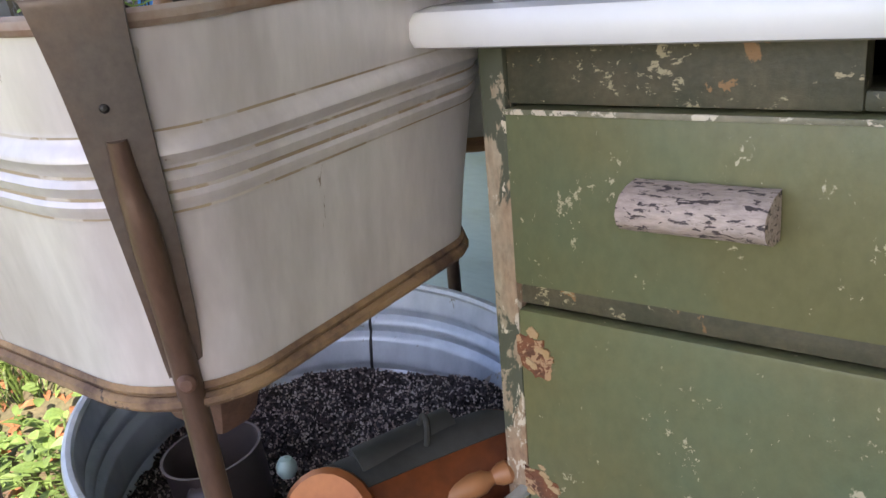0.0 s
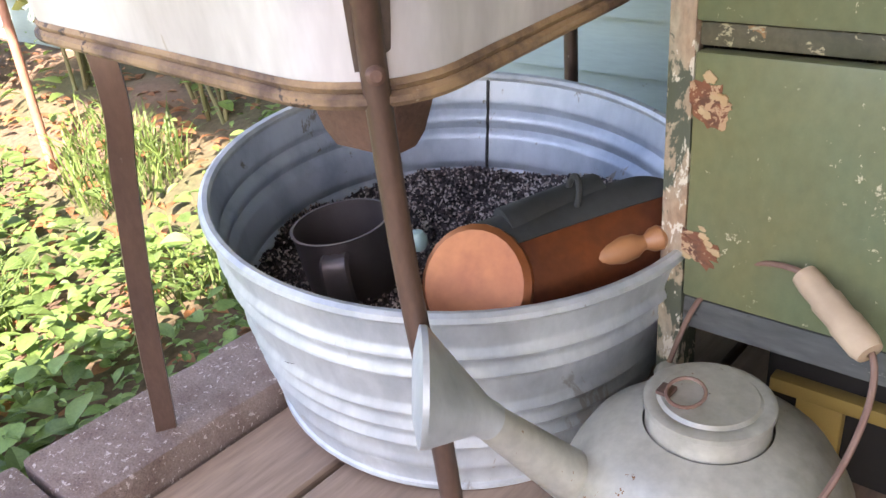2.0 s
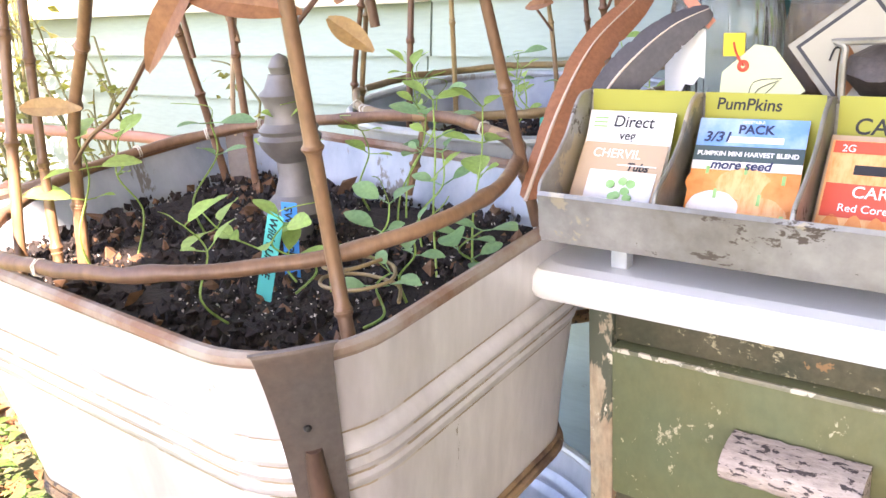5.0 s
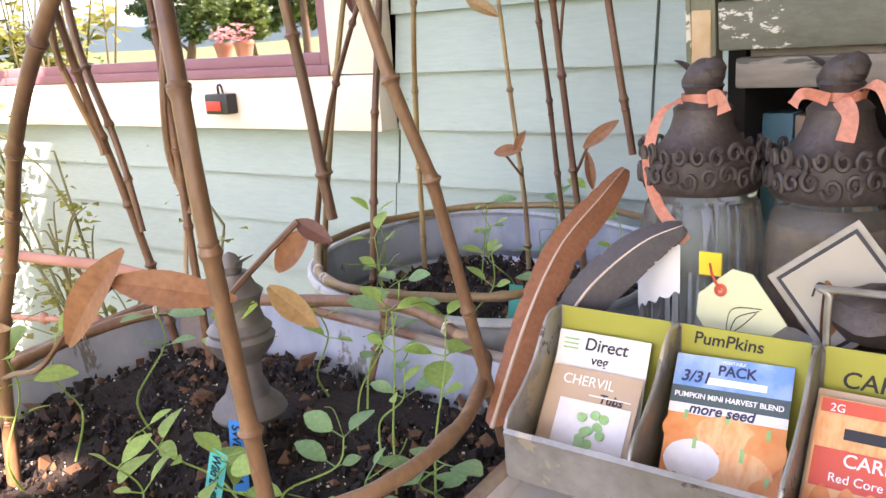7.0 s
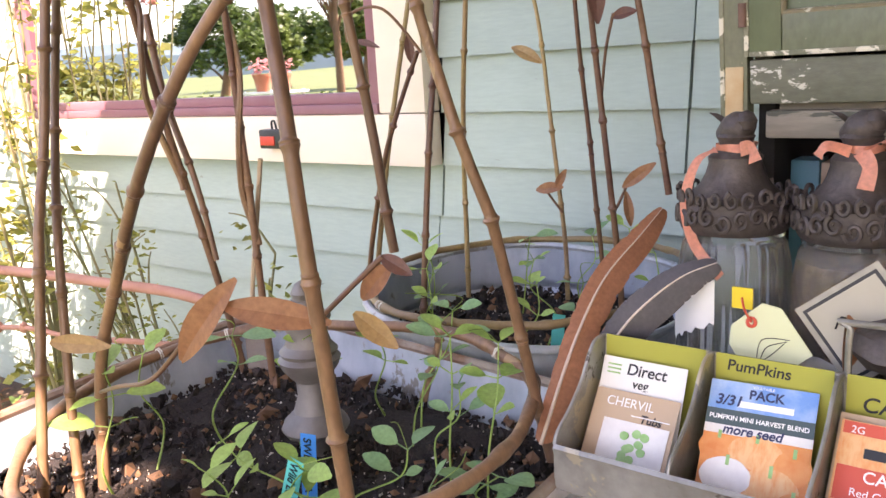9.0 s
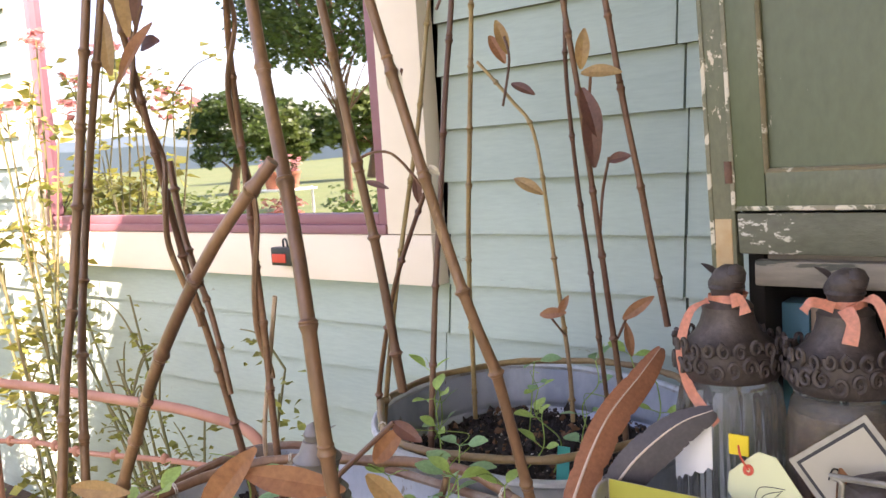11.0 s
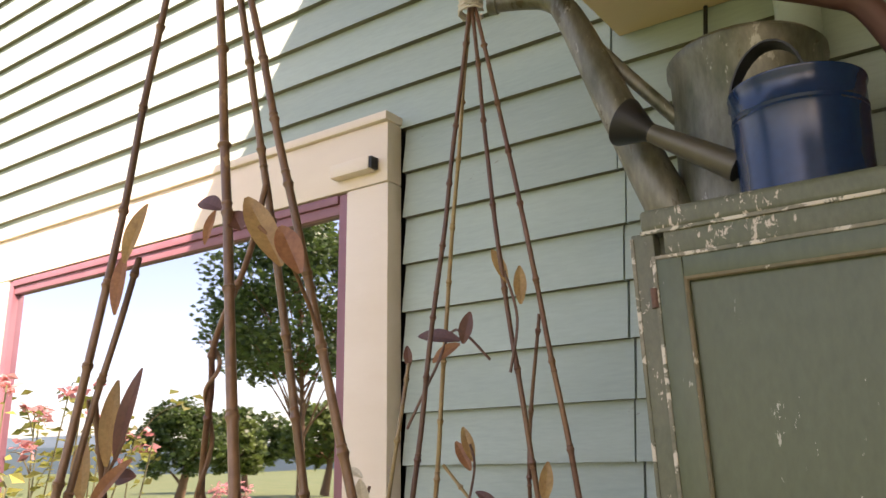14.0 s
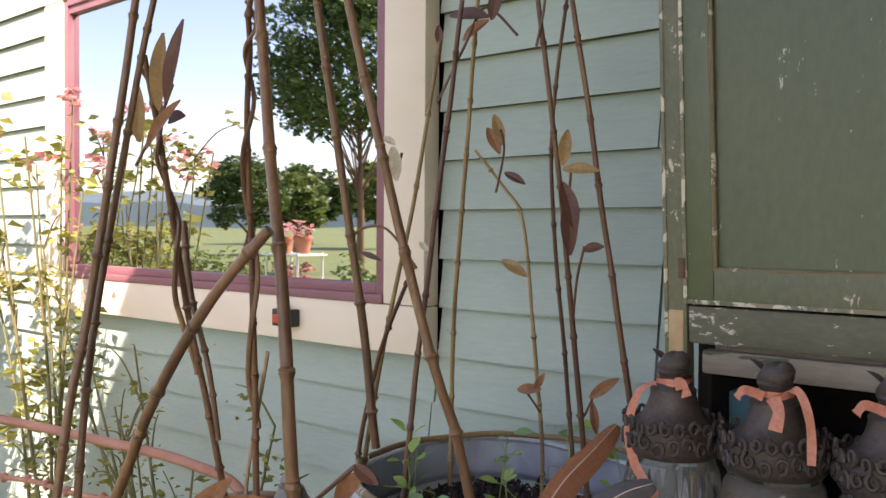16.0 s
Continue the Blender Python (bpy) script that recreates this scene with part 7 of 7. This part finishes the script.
for i, (x, y, h, lx, ly, n, mt) in enumerate((
        (-0.83, 0.60, 0.15, 0.02, 0.0, 5, "sprout"), (-0.82, 0.74, 0.13, 0.0, 0.03, 4, "bluegreen"), (-0.62, 0.70, 0.07, -0.10, -0.03, 5, "sprout"),
        (-0.60, 0.68, 0.08, 0.02, -0.02, 5, "sprout"), (-0.47, 0.80, 0.16, -0.02, 0.06, 5, "sprout"), (-0.47, 0.76, 0.06, 0.03, 0.02, 6, "bluegreen"), (-0.64, 0.90, 0.14, 0.02, 0.05, 5, "bluegreen"))):
    seedling((x, y, S1 + 0.06 * (y - 0.7) - 0.045 * (x + 0.675)), h, (lx, ly), n, mt, 140 + i, 1.35)
S2 = RIM2 - 0.078
for i, (x, y, h, lx, ly, n) in enumerate(((-0.80, 1.10, 0.12, 0.03, 0.0, 3), (-0.72, 1.04, 0.14, -0.03, 0.02, 3), (-0.60, 1.06, 0.13, 0.02, 0.02, 4), (-0.55, 1.12, 0.12, 0.0, 0.03, 4), (-0.64, 1.2, 0.13, -0.02, 0, 4), (-0.5, 1.25, 0.14, 0.0, 0.02, 4), (-0.75, 1.3, 0.14, 0.02, 0.0, 4), (-0.60, 1.33, 0.16, 0.03, 0.0, 4), (-0.85, 1.2, 0.13, -0.02, 0.0, 3), (-0.68, 1.38, 0.13, 0.02, 0.0, 4))):
    seedling((x, y, S2), h, (lx, ly), n, "sprout" if i % 3 else "bluegreen", 80 + i)


def finial():
    t = thing("post_finial", "weathered grey metal finial standing in the soil", "finial")
    m = Matrix.Translation((-0.703, 0.787, 0.822)) @ Matrix.Diagonal((1.2, 1.2, 0.96, 1))
    prof = [(0.001, -0.03), (0.012, -0.03), (0.012, 0.012), (0.03, 0.016), (0.033, 0.022), (0.03, 0.03), (0.02, 0.042), (0.0145, 0.062), (0.015, 0.08), (0.021, 0.088), (0.027, 0.098), (0.03, 0.108), (0.026, 0.113), (0.028, 0.118), (0.022, 0.126), (0.019, 0.14), (0.021, 0.15), (0.024, 0.158), (0.018, 0.165), (0.013, 0.18), (0.001, 0.183)]
    for nm, a, b in (("base", 0, 7), ("neck", 6, 10), ("urn", 9, 15), ("cap", 14, 21)):
        part(nm, lathe_ret(prof[a:b], 32, m), "pewter", t)
    part("spike", tube(bm_new(), [(-0.703, 0.785, 0.77), (-0.703, 0.785, 0.83)], 0.007, 10), "pewter", t)
    bm = bm_new()
    lathe(bm, [(0.001, -0.012), (0.01, -0.008), (0.013, 0.003), (0.008, 0.013), (0.001, 0.017)], 14, Matrix.Translation((-0.703, 0.785, 1.0)))
    leaf(bm, (-0.697, 0.785, 1.0), (0.8, 0.2, 0.5), (0, 0, 1), 0.03, 0.012, 0.4, 0)
    single("small_ornament", bm, "pewter", "small grey metal ornament on the finial", "ornament")


finial()


def stake(a, b, w, mt, text, ink, label):
    t = thing("plant_label", label, "plant label", "plant labels in the soil")
    a, b = Vector(a), Vector(b)
    v = (a - b).normalized()
    u = v.cross(Vector((0.35, -0.85, 0.35))).normalized() * -1
    if u.cross(v).dot(Vector((0.6, -0.6, 0.5))) < 0:
        u = -u
    L = (a - b).length + 0.03
    o = b - v * 0.03 - u * w / 2
    flat("strip", t, o, u, v, 0, 0, w, L, 0, mt)
    n = u.cross(v)
    if text:
        words(text, t, o + n * 0.0012, -v, u, -L + 0.004, 0.004, 0.0125, 0.0, ink, 0.1, 0.0002)


stake((-0.639, 0.719, 0.874), (-0.643, 0.717, 0.808), 0.018, "blueplastic", "SWEET PEA", "ink", "blue plastic plant label with handwriting, in the soil")
stake((-0.590, 0.66, 0.883), (-0.620, 0.66, 0.806), 0.018, "turq", "Wild LUPINE", "ink", "turquoise plastic plant label with handwriting, in the soil")
stake((-0.557, 1.096, 0.912), (-0.567, 1.10, 0.84), 0.017, "turq", "", "ink", "turquoise plastic plant label in the rear tub")
bm = bm_new()
tube(bm, smooth_path([(-0.49 + 0.045 * math.cos(a * 1.05) * (1 - a * 0.03), 0.66 + 0.03 * math.sin(a * 1.05), 0.822 + 0.003 * a) for a in range(13)], 4), 0.0018, 6)
single("dry_tendril", bm, "cane3", "coiled dry tendril on the soil", "tendril")


# ---- watering cans on the cupboard ----
def top_cans():
    z = 1.7752
    t = thing("watering_can", "mossy galvanised watering can with long spout on the cupboard", "watering can")
    bm = bm_new()
    lathe(bm, [(0.112, 0.0), (0.117, 0.006), (0.114, 0.03), (0.112, 0.16), (0.112, 0.29), (0.117, 0.3), (0.117, 0.315), (0.108, 0.325), (0.06, 0.33), (0.001, 0.33)], 40, Matrix.Translation((-0.255, 1.33, z)) @ Matrix.Diagonal((1, 1, 0.9, 1)), ends=(True, False))
    part("body", bm, "oldgalv", t)
    part("spout", tube(bm_new(), smooth_path([(-0.345, 1.28, z + 0.03), (-0.37, 1.26, 1.84), (-0.44, 1.25, 2.02), (-0.505, 1.25, 2.185), (-0.535, 1.245, 2.222), (-0.58, 1.235, 2.236), (-0.632, 1.222, 2.243)], 6), lambda u: 0.041 - 0.026 * min(1, u * 1.35), 20), "oldgalv", t)
    part("spout_collar", tube(bm_new(), [(-0.628, 1.223, 2.2425), (-0.642, 1.219, 2.2445)], 0.0185, 16), "oldgalv", t)
    part("brace", tube(bm_new(), smooth_path([(-0.515, 1.255, 2.19), (-0.43, 1.265, 2.075), (-0.345, 1.29, 1.965), (-0.33, 1.30, 1.93)], 6), 0.011, 10), "oldgalv", t)
    b = thing("watering_can", "glossy blue enamelled watering can with black handle on the cupboard", "watering can")
    c = (-0.160, 1.175, z)
    bm = bm_new()
    prof = [(0.080, 0.0), (0.084, 0.004), (0.084, 0.06), (0.0855, 0.135), (0.087, 0.14), (0.0855, 0.145), (0.087, 0.15), (0.0855, 0.155), (0.086, 0.19), (0.089, 0.196), (0.089, 0.2), (0.084, 0.2), (0.083, 0.19), (0.08, 0.01), (0.001, 0.008)]
    lathe(bm, prof, 48, Matrix.Translation(c) @ Matrix.Diagonal((0.94, 0.94, 0.74, 1)), ends=(True, False))
    part("body", bm, "bluecan", b)
    p0, p1 = Vector((-0.238, 1.165, z + 0.06)), Vector((-0.352, 1.16, 1.912))
    part("spout", tube(bm_new(), [p0, p0.lerp(p1, 0.5), p1], lambda u: 0.02 - 0.007 * u, 16), "spouttin", b, "dull tin spout")
    ax = (p1 - p0).normalized()
    part("rose", lathe_ret([(0.013, -0.006), (0.014, 0.0), (0.035, 0.038), (0.035, 0.042), (0.02, 0.048), (0.001, 0.05)], 24, Matrix.Translation(p1) @ ax.to_track_quat("Z", "Y").to_matrix().to_4x4()), "blacktin", b, "black rose")
    bm = bm_new()
    rows = []
    for k in range(17):
        a = math.pi * k / 16
        q = Vector((c[0] - 0.03 - 0.055 * math.cos(a), c[1] - 0.01 + 0.02 * math.cos(a), z + 0.138 + 0.08 * math.sin(a)))
        rows.append([q + Vector((0, -0.015, 0)), q + Vector((0, 0.015, 0)), q * 1.0 + Vector((0.0025 * math.cos(a), 0.015, -0.0025)), q + Vector((0.0025 * math.cos(a), -0.015, -0.0025))])
    vs = grid(bm, rows, close_v=True)
    bm.faces.new(vs[0])
    bm.faces.new(list(reversed(vs[-1])))
    part("handle", bm, "blackmetal", b, "broad black strap handle")
    r = thing("watering_can", "rusty red watering can lying behind the blue one", "watering can")
    bm = bm_new()
    lathe(bm, [(0.075, 0), (0.08, 0.006), (0.078, 0.2), (0.08, 0.21), (0.07, 0.22), (0.001, 0.222)], 32, Matrix.Translation((0.04, 1.31, z)), ends=(True, False))
    part("body", bm, "rustcan", r)
    part("spout", tube(bm_new(), smooth_path([(-0.02, 1.28, z + 0.16), (-0.07, 1.25, 2.045), (-0.115, 1.235, 2.075), (-0.185, 1.22, 2.105)], 6), lambda u: 0.02 - 0.005 * u, 16), "rustcan", r)
    bm = bm_new()
    tube(bm, [(-0.20, 1.485, 1.76), (-0.20, 1.485, 2.2845)], 0.036, 20)
    single("down_pipe", bm, "siding", "pale green painted drain pipe on the wall", "pipe")
    bm = bm_new()
    tube(bm, smooth_path([(-0.36, 1.52, 2.284), (-0.365, 1.515, 2.2), (-0.37, 1.515, 2.1)]), 0.004, 8)
    single("cable", bm, "blackplastic", "short black cable hanging on the wall", "cable")


M["spouttin"] = mat("dull_dark_tin", (0.13, 0.12, 0.09), 0.45, metal=0.5, var=(0.08, 0.07, 0.055), scale=10, amount=0.7)
top_cans()


# ---- garden beside the deck ----
def rusty_fence():
    t = thing("garden_edging", "rust-pink painted iron garden edging beside the roses", "fence")
    P = smooth_path([(-2.24, 1.04, -0.06), (-2.235, 1.04, 0.6), (-2.21, 1.045, 0.79), (-2.12, 1.06, 0.812), (-1.762, 1.12, 0.808), (-1.5, 1.17, 0.795), (-1.34, 1.2, 0.74), (-1.31, 1.21, 0.5), (-1.31, 1.21, -0.06)], 8)
    part("top_rail", tube(bm_new(), P, 0.012, 10), "rustpaint", t)
    low = smooth_path([(-2.235, 1.05, 0.65), (-2.05, 1.075, 0.668), (-1.888, 1.1, 0.664), (-1.576, 1.15, 0.683), (-1.325, 1.2, 0.68)], 8)
    part("lower_rail", tube(bm_new(), low, 0.0065, 8), "rustpaint", t)
    for k in range(7):
        p = low[3 + 4 * k]
        part("knob", lathe_ret([(0.001, 0.016), (0.009, 0.01), (0.011, 0.0), (0.008, -0.009), (0.001, -0.014)], 12, Matrix.Translation(p)), "rustpaint", t)


rusty_fence()


def leaf_quads(bm, centre, count, spread, size, rr, shell=False, flat_=0.5):
    """Many small kite-shaped leaves about a centre."""
    for i in range(count):
        while True:
            p = Vector((rr.uniform(-1, 1), rr.uniform(-1, 1), rr.uniform(-1, 1)))
            if p.length < 1:
                break
        p = Vector(centre) + Vector((p.x * spread[0], p.y * spread[1], p.z * spread[2]))
        a = rr.uniform(0, 6.28)
        d = Vector((math.cos(a), math.sin(a), rr.uniform(-0.6, 0.5))).normalized()
        n = Vector((rr.uniform(-1, 1), rr.uniform(-1, 1), rr.uniform(flat_, 1.5)))
        s = d.cross(n).normalized()
        L = size * rr.uniform(0.6, 1.3)
        w = L * rr.uniform(0.3, 0.42)
        up = s.cross(d) * L * 0.12
        v = [bm.verts.new(q) for q in (p, p + d * L * 0.45 + s * w + up, p + d * L, p + d * L * 0.45 - s * w + up, p + d * L * 0.5)]
        bm.faces.new((v[0], v[1], v[4]))
        bm.faces.new((v[1], v[2], v[4]))
        bm.faces.new((v[2], v[3], v[4]))
        bm.faces.new((v[3], v[0], v[4]))


def rose_bush(at, stems, height, spread, label, seed, size=0.05, leaves=16, bloom=0.55):
    t = thing("rose_bush", label, "rose bush", "rose bushes by the wall")
    rr = random.Random(seed)
    bl, bf = bm_new(), bm_new()
    for k in range(stems):
        b = Vector(at) + Vector((rr.uniform(-0.12, 0.12), rr.uniform(-0.06, 0.06), 0))
        top = b + Vector((rr.uniform(-spread, spread), rr.uniform(-0.16, 0.06), height * rr.uniform(0.6, 1.0)))
        P = smooth_path([b, b.lerp(top, 0.4) + Vector((rr.uniform(-0.06, 0.06), rr.uniform(-0.03, 0.03), 0.05)), top], 8)
        part("stem", tube(bm_new(), P, lambda u: 0.007 - 0.0045 * u, 7), "stem", t)
        tips = []
        for j in range(4):
            q = P[rr.randrange(len(P) // 4, len(P))]
            e = q + Vector((rr.uniform(-0.17, 0.17), rr.uniform(-0.08, 0.04), rr.uniform(0.03, 0.16)))
            part("twig", tube(bm_new(), smooth_path([q, q.lerp(e, 0.5) + Vector((0, 0, 0.03)), e], 5), lambda u: 0.0032 - 0.0018 * u, 6), "stem", t)
            tips += [q.lerp(e, 0.5), q.lerp(e, 0.8), e]
        for j in range(leaves):
            p = rr.choice(tips) if j % 2 else P[rr.randrange(len(P) // 3, len(P))]
            leaf_quads(bl, p + Vector((rr.uniform(-0.07, 0.07), 0, rr.uniform(-0.04, 0.04))), rr.choice((2, 3, 6, 9)), (0.06, 0.04, 0.05), size * rr.uniform(0.6, 1.1), rr)
        if rr.random() < bloom:
            for q in range(3):
                c = P[-1] + Vector((rr.uniform(-0.05, 0.05), rr.uniform(-0.04, 0.04), rr.uniform(-0.03, 0.05)))
                for r_ in range(9):
                    leaf_quads(bf, c, 1, (0.012, 0.012, 0.012), 0.036, rr)
    part("foliage", bl, "roseleaf", t, kind="stuff")
    if bf.verts:
        part("flower", bf, "rose", t, "pink blossoms", kind="stuff")


rose_bush((-2.5, 1.34, 0.05), 9, 1.75, 0.34, "leggy pink rose bush against the house wall", 21, 0.045, 14, 0.3)
rose_bush((-1.9, 1.36, 0.05), 10, 1.1, 0.42, "leggy green rose bush under the window", 22, 0.032, 10, 0.0)
rose_bush((-3.1, 1.2, -0.06), 12, 1.9, 0.5, "tall pink rose bush in the sunlight", 23, 0.06, 26, 0.4)
rose_bush((-2.9, 0.75, -0.06), 9, 0.85, 0.4, "low green rose bush in the flower bed", 24, 0.06, 16)


def undergrowth():
    rr = random.Random(31)
    bm = bm_new()
    for k in range(11500):
        x = -1.0 - 3.2 * rr.random() ** 1.5
        y = rr.uniform(-0.5, 1.42)
        if noise.noise((x * 1.7, y * 1.7, 4)) < -0.18 and rr.random() < 0.85:
            continue
        h = rr.uniform(0.02, 0.10) + 0.12 * max(0, noise.noise((x * 2.6, y * 2.6, 7)))
        big = rr.choice((0.35, 0.45, 0.6, 0.8, 1.3)) * (1 + 0.5 * noise.noise((x * 3.1, y * 3.1, 12)))
        if y > 0.95 and rr.random() < 0.75:
            continue
        c = Vector((x, y, bed_height(y) + h))
        a = rr.uniform(0, 6.28)
        d = Vector((math.cos(a), math.sin(a), rr.uniform(-0.4, 0.3)))
        leaf(bm, c, d, (rr.uniform(-0.4, 0.4), rr.uniform(-0.4, 0.4), 1), big * rr.uniform(0.03, 0.055), big * rr.uniform(0.016, 0.036), rr.uniform(0.1, 0.5), 0.2, 4)
    tagged(part("ground_cover", bm, "ivy", None, smooth=True), "bright green broad-leaved ground cover beside the deck", "plant", kind="stuff")
    bm = bm_new()
    for k in range(13000):
        x, y = -1.0 - 1.6 * rr.random() ** 1.4, rr.uniform(-0.6, 1.2)
        if noise.noise((x * 2.1 + 5, y * 2.1, 9)) < 0.0:
            continue
        b = Vector((x, y, bed_height(y) - 0.005))
        a = rr.uniform(0, 6.28)
        d = Vector((math.cos(a), math.sin(a), 0))
        s = Vector((-d.y, d.x, 0)) * rr.uniform(0.0015, 0.003)
        h = rr.uniform(0.06, 0.17)
        pts = [b, b + d * h * 0.25 + Vector((0, 0, h * 0.6)), b + d * h * 0.75 + Vector((0, 0, h * 0.8))]
        v = [bm.verts.new(p) for p in (pts[0] - s, pts[0] + s, pts[1] + s, pts[1] - s, pts[2])]
        bm.faces.new(v[:4])
        bm.faces.new((v[3], v[2], v[4]))
    tagged(part("grass", bm, "grass", None), "thin green grass blades beside the kerb", "grass", kind="stuff")
    bm = bm_new()
    for k in range(900):
        c = Vector((-1.0 - 2.6 * rr.random(), rr.uniform(0.2, 1.45), 0))
        c.z = bed_height(c.y) + 0.012
        a = rr.uniform(0, 6.28)
        leaf(bm, c, (math.cos(a), math.sin(a), rr.uniform(-0.1, 0.25)), (rr.uniform(-0.3, 0.3), rr.uniform(-0.3, 0.3), 1), rr.uniform(0.03, 0.06), rr.uniform(0.015, 0.03), 0.3, 0.3, 3)
    tagged(part("leaf_litter", bm, "dryleaf", None), "scattered dry brown leaves on the bed", "leaf litter", kind="stuff")


undergrowth()


# ---- the garden across, seen in the window pane ----
def tree(at, height, crown, label, mt, seed, trunk=0.22, size=0.4, clumps=60, leaves=70, low=0.36):
    t = thing("tree", label, "tree", "trees across the lawn")
    rr = random.Random(seed)
    b = Vector(at)
    top = b + Vector((rr.uniform(-0.5, 0.5), rr.uniform(-0.5, 0.5), height * 0.85))
    bm = bm_new()
    tube(bm, smooth_path([b - Vector((0, 0, 0.3)), b.lerp(top, 0.4) + Vector((0.2, 0.1, 0)), top], 8), lambda u: trunk * (1.15 - u), 10)
    bl = bm_new()
    for k in range(clumps):
        u = rr.random()
        z = height * (low + (1 - low) * u)
        w = crown * (math.sin(math.pi * min(1, 0.15 + 0.85 * u)) ** 0.6) * (0.35 + 0.65 * math.sqrt(rr.random()))
        a = rr.uniform(0, 6.28)
        c = b + Vector((w * math.cos(a), w * math.sin(a), z))
        if k % 4 == 0:
            st = b.lerp(top, min(0.95, 0.25 + 0.6 * u))
            tube(bm, smooth_path([st, st.lerp(c, 0.5) + Vector((0, 0, 0.2)), c], 5), lambda q: trunk * 0.28 * (1.1 - q), 6)
        leaf_quads(bl, c, leaves, (crown * 0.26, crown * 0.26, crown * 0.19), size, rr, flat_=-0.2)
    part("trunk", bm, "bark", t, "dark bark trunk and limbs")
    part("crown", bl, mt, t, kind="stuff")


tree((-17.5, -14.6, 0.2), 8.4, 3.0, "large dark-leaved shade tree across the lawn", "tree", 51, 0.13, 0.19, 130, 130, 0.5)
tree((-25.5, -16.5, 0.3), 3.6, 1.5, "rounded dark tree at the lawn's edge", "tree", 52, 0.2, 0.2, 60, 90)
tree((-29.5, -22.5, 0.3), 3.4, 1.3, "light green tree at the lawn's edge", "treelight", 53, 0.2, 0.24, 60, 90)
tree((-34, -33, 0.5), 4.5, 2.4, "bushy light green tree far across the field", "treelight", 54, 0.25, 0.45, 45)
tree((-44, -36, 0.5), 5.0, 2.8, "bushy dark tree far across the field", "tree", 55, 0.25, 0.5, 45)


def shrub(at, size, mt, label, seed, count=16):
    t = thing("shrub", label, "shrub", "shrubs across the lawn")
    rr = random.Random(seed)
    bm, bs = bm_new(), bm_new()
    for k in range(count):
        c = Vector(at) + Vector((rr.uniform(-1, 1) * size, rr.uniform(-1, 1) * size * 0.6, size * rr.uniform(0.2, 0.9)))
        tube(bs, smooth_path([Vector(at), Vector(at).lerp(c, 0.5) + Vector((0, 0, 0.1)), c], 4), 0.012, 5)
        leaf_quads(bm, c, 70, (size * 0.4, size * 0.4, size * 0.3), 0.1, rr, flat_=-0.2)
    part("branch", bs, "stem", t)
    part("foliage", bm, mt, t, kind="stuff")


for k, (x, y, s, m_) in enumerate(((-5.6, -3.3, 0.55, "tree"), (-6.8, -4.6, 0.7, "tree"), (-8.6, -6.3, 0.8, "tree"), (-8.5, -3.6, 0.7, "treelight"), (-10.5, -4.8, 0.9, "treelight"), (-7.5, -1.9, 0.7, "tree"), (-12.5, -4.3, 1.1, "treelight"), (-9.5, -1.5, 0.9, "treelight"))):
    shrub((x, y, 0.02), s, m_, "leafy garden shrub beyond the lawn path", 70 + k)


def plant_stand():
    t = thing("plant_stand", "white wire plant stand of terracotta pots with orange flowers", "plant stand")
    c = Vector((-5.9, -2.2, -0.05))
    for sx in (-0.22, 0.22):
        for sy in (-0.15, 0.15):
            part("leg", tube(bm_new(), [c + Vector((sx, sy, 0)), c + Vector((sx, sy, 1.15))], 0.012, 8), "enamel", t)
    for z in (0.35, 0.75, 1.12):
        part("shelf", box(bm_new(), c + Vector((-0.26, -0.18, z)), c + Vector((0.26, 0.18, z + 0.02)), 0.004), "enamel", t)
    rr = random.Random(8)
    for z in (0.37, 0.77, 1.14):
        for x in (-0.14, 0.12):
            part("pot", lathe_ret([(0.001, 0), (0.06, 0.0), (0.085, 0.13), (0.092, 0.13), (0.092, 0.155), (0.078, 0.155), (0.075, 0.13), (0.001, 0.125)], 20, Matrix.Translation(c + Vector((x, 0, z)))), "terracotta", t)
            bm = bm_new()
            leaf_quads(bm, c + Vector((x, 0, z + 0.22)), 50, (0.11, 0.11, 0.08), 0.06, rr)
            part("flower", bm, "rose", t, kind="stuff")


plant_stand()


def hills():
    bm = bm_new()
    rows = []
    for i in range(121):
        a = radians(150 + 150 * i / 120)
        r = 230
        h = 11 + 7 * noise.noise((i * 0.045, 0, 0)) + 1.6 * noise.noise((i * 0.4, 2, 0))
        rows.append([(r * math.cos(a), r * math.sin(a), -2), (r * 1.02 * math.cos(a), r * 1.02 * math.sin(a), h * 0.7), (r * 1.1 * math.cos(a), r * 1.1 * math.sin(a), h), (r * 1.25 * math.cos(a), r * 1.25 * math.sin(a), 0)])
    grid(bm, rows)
    single("hills", bm, "hill", "wooded hills on the horizon, blue-green with painted-in haze", "hills", kind="structure")


hills()
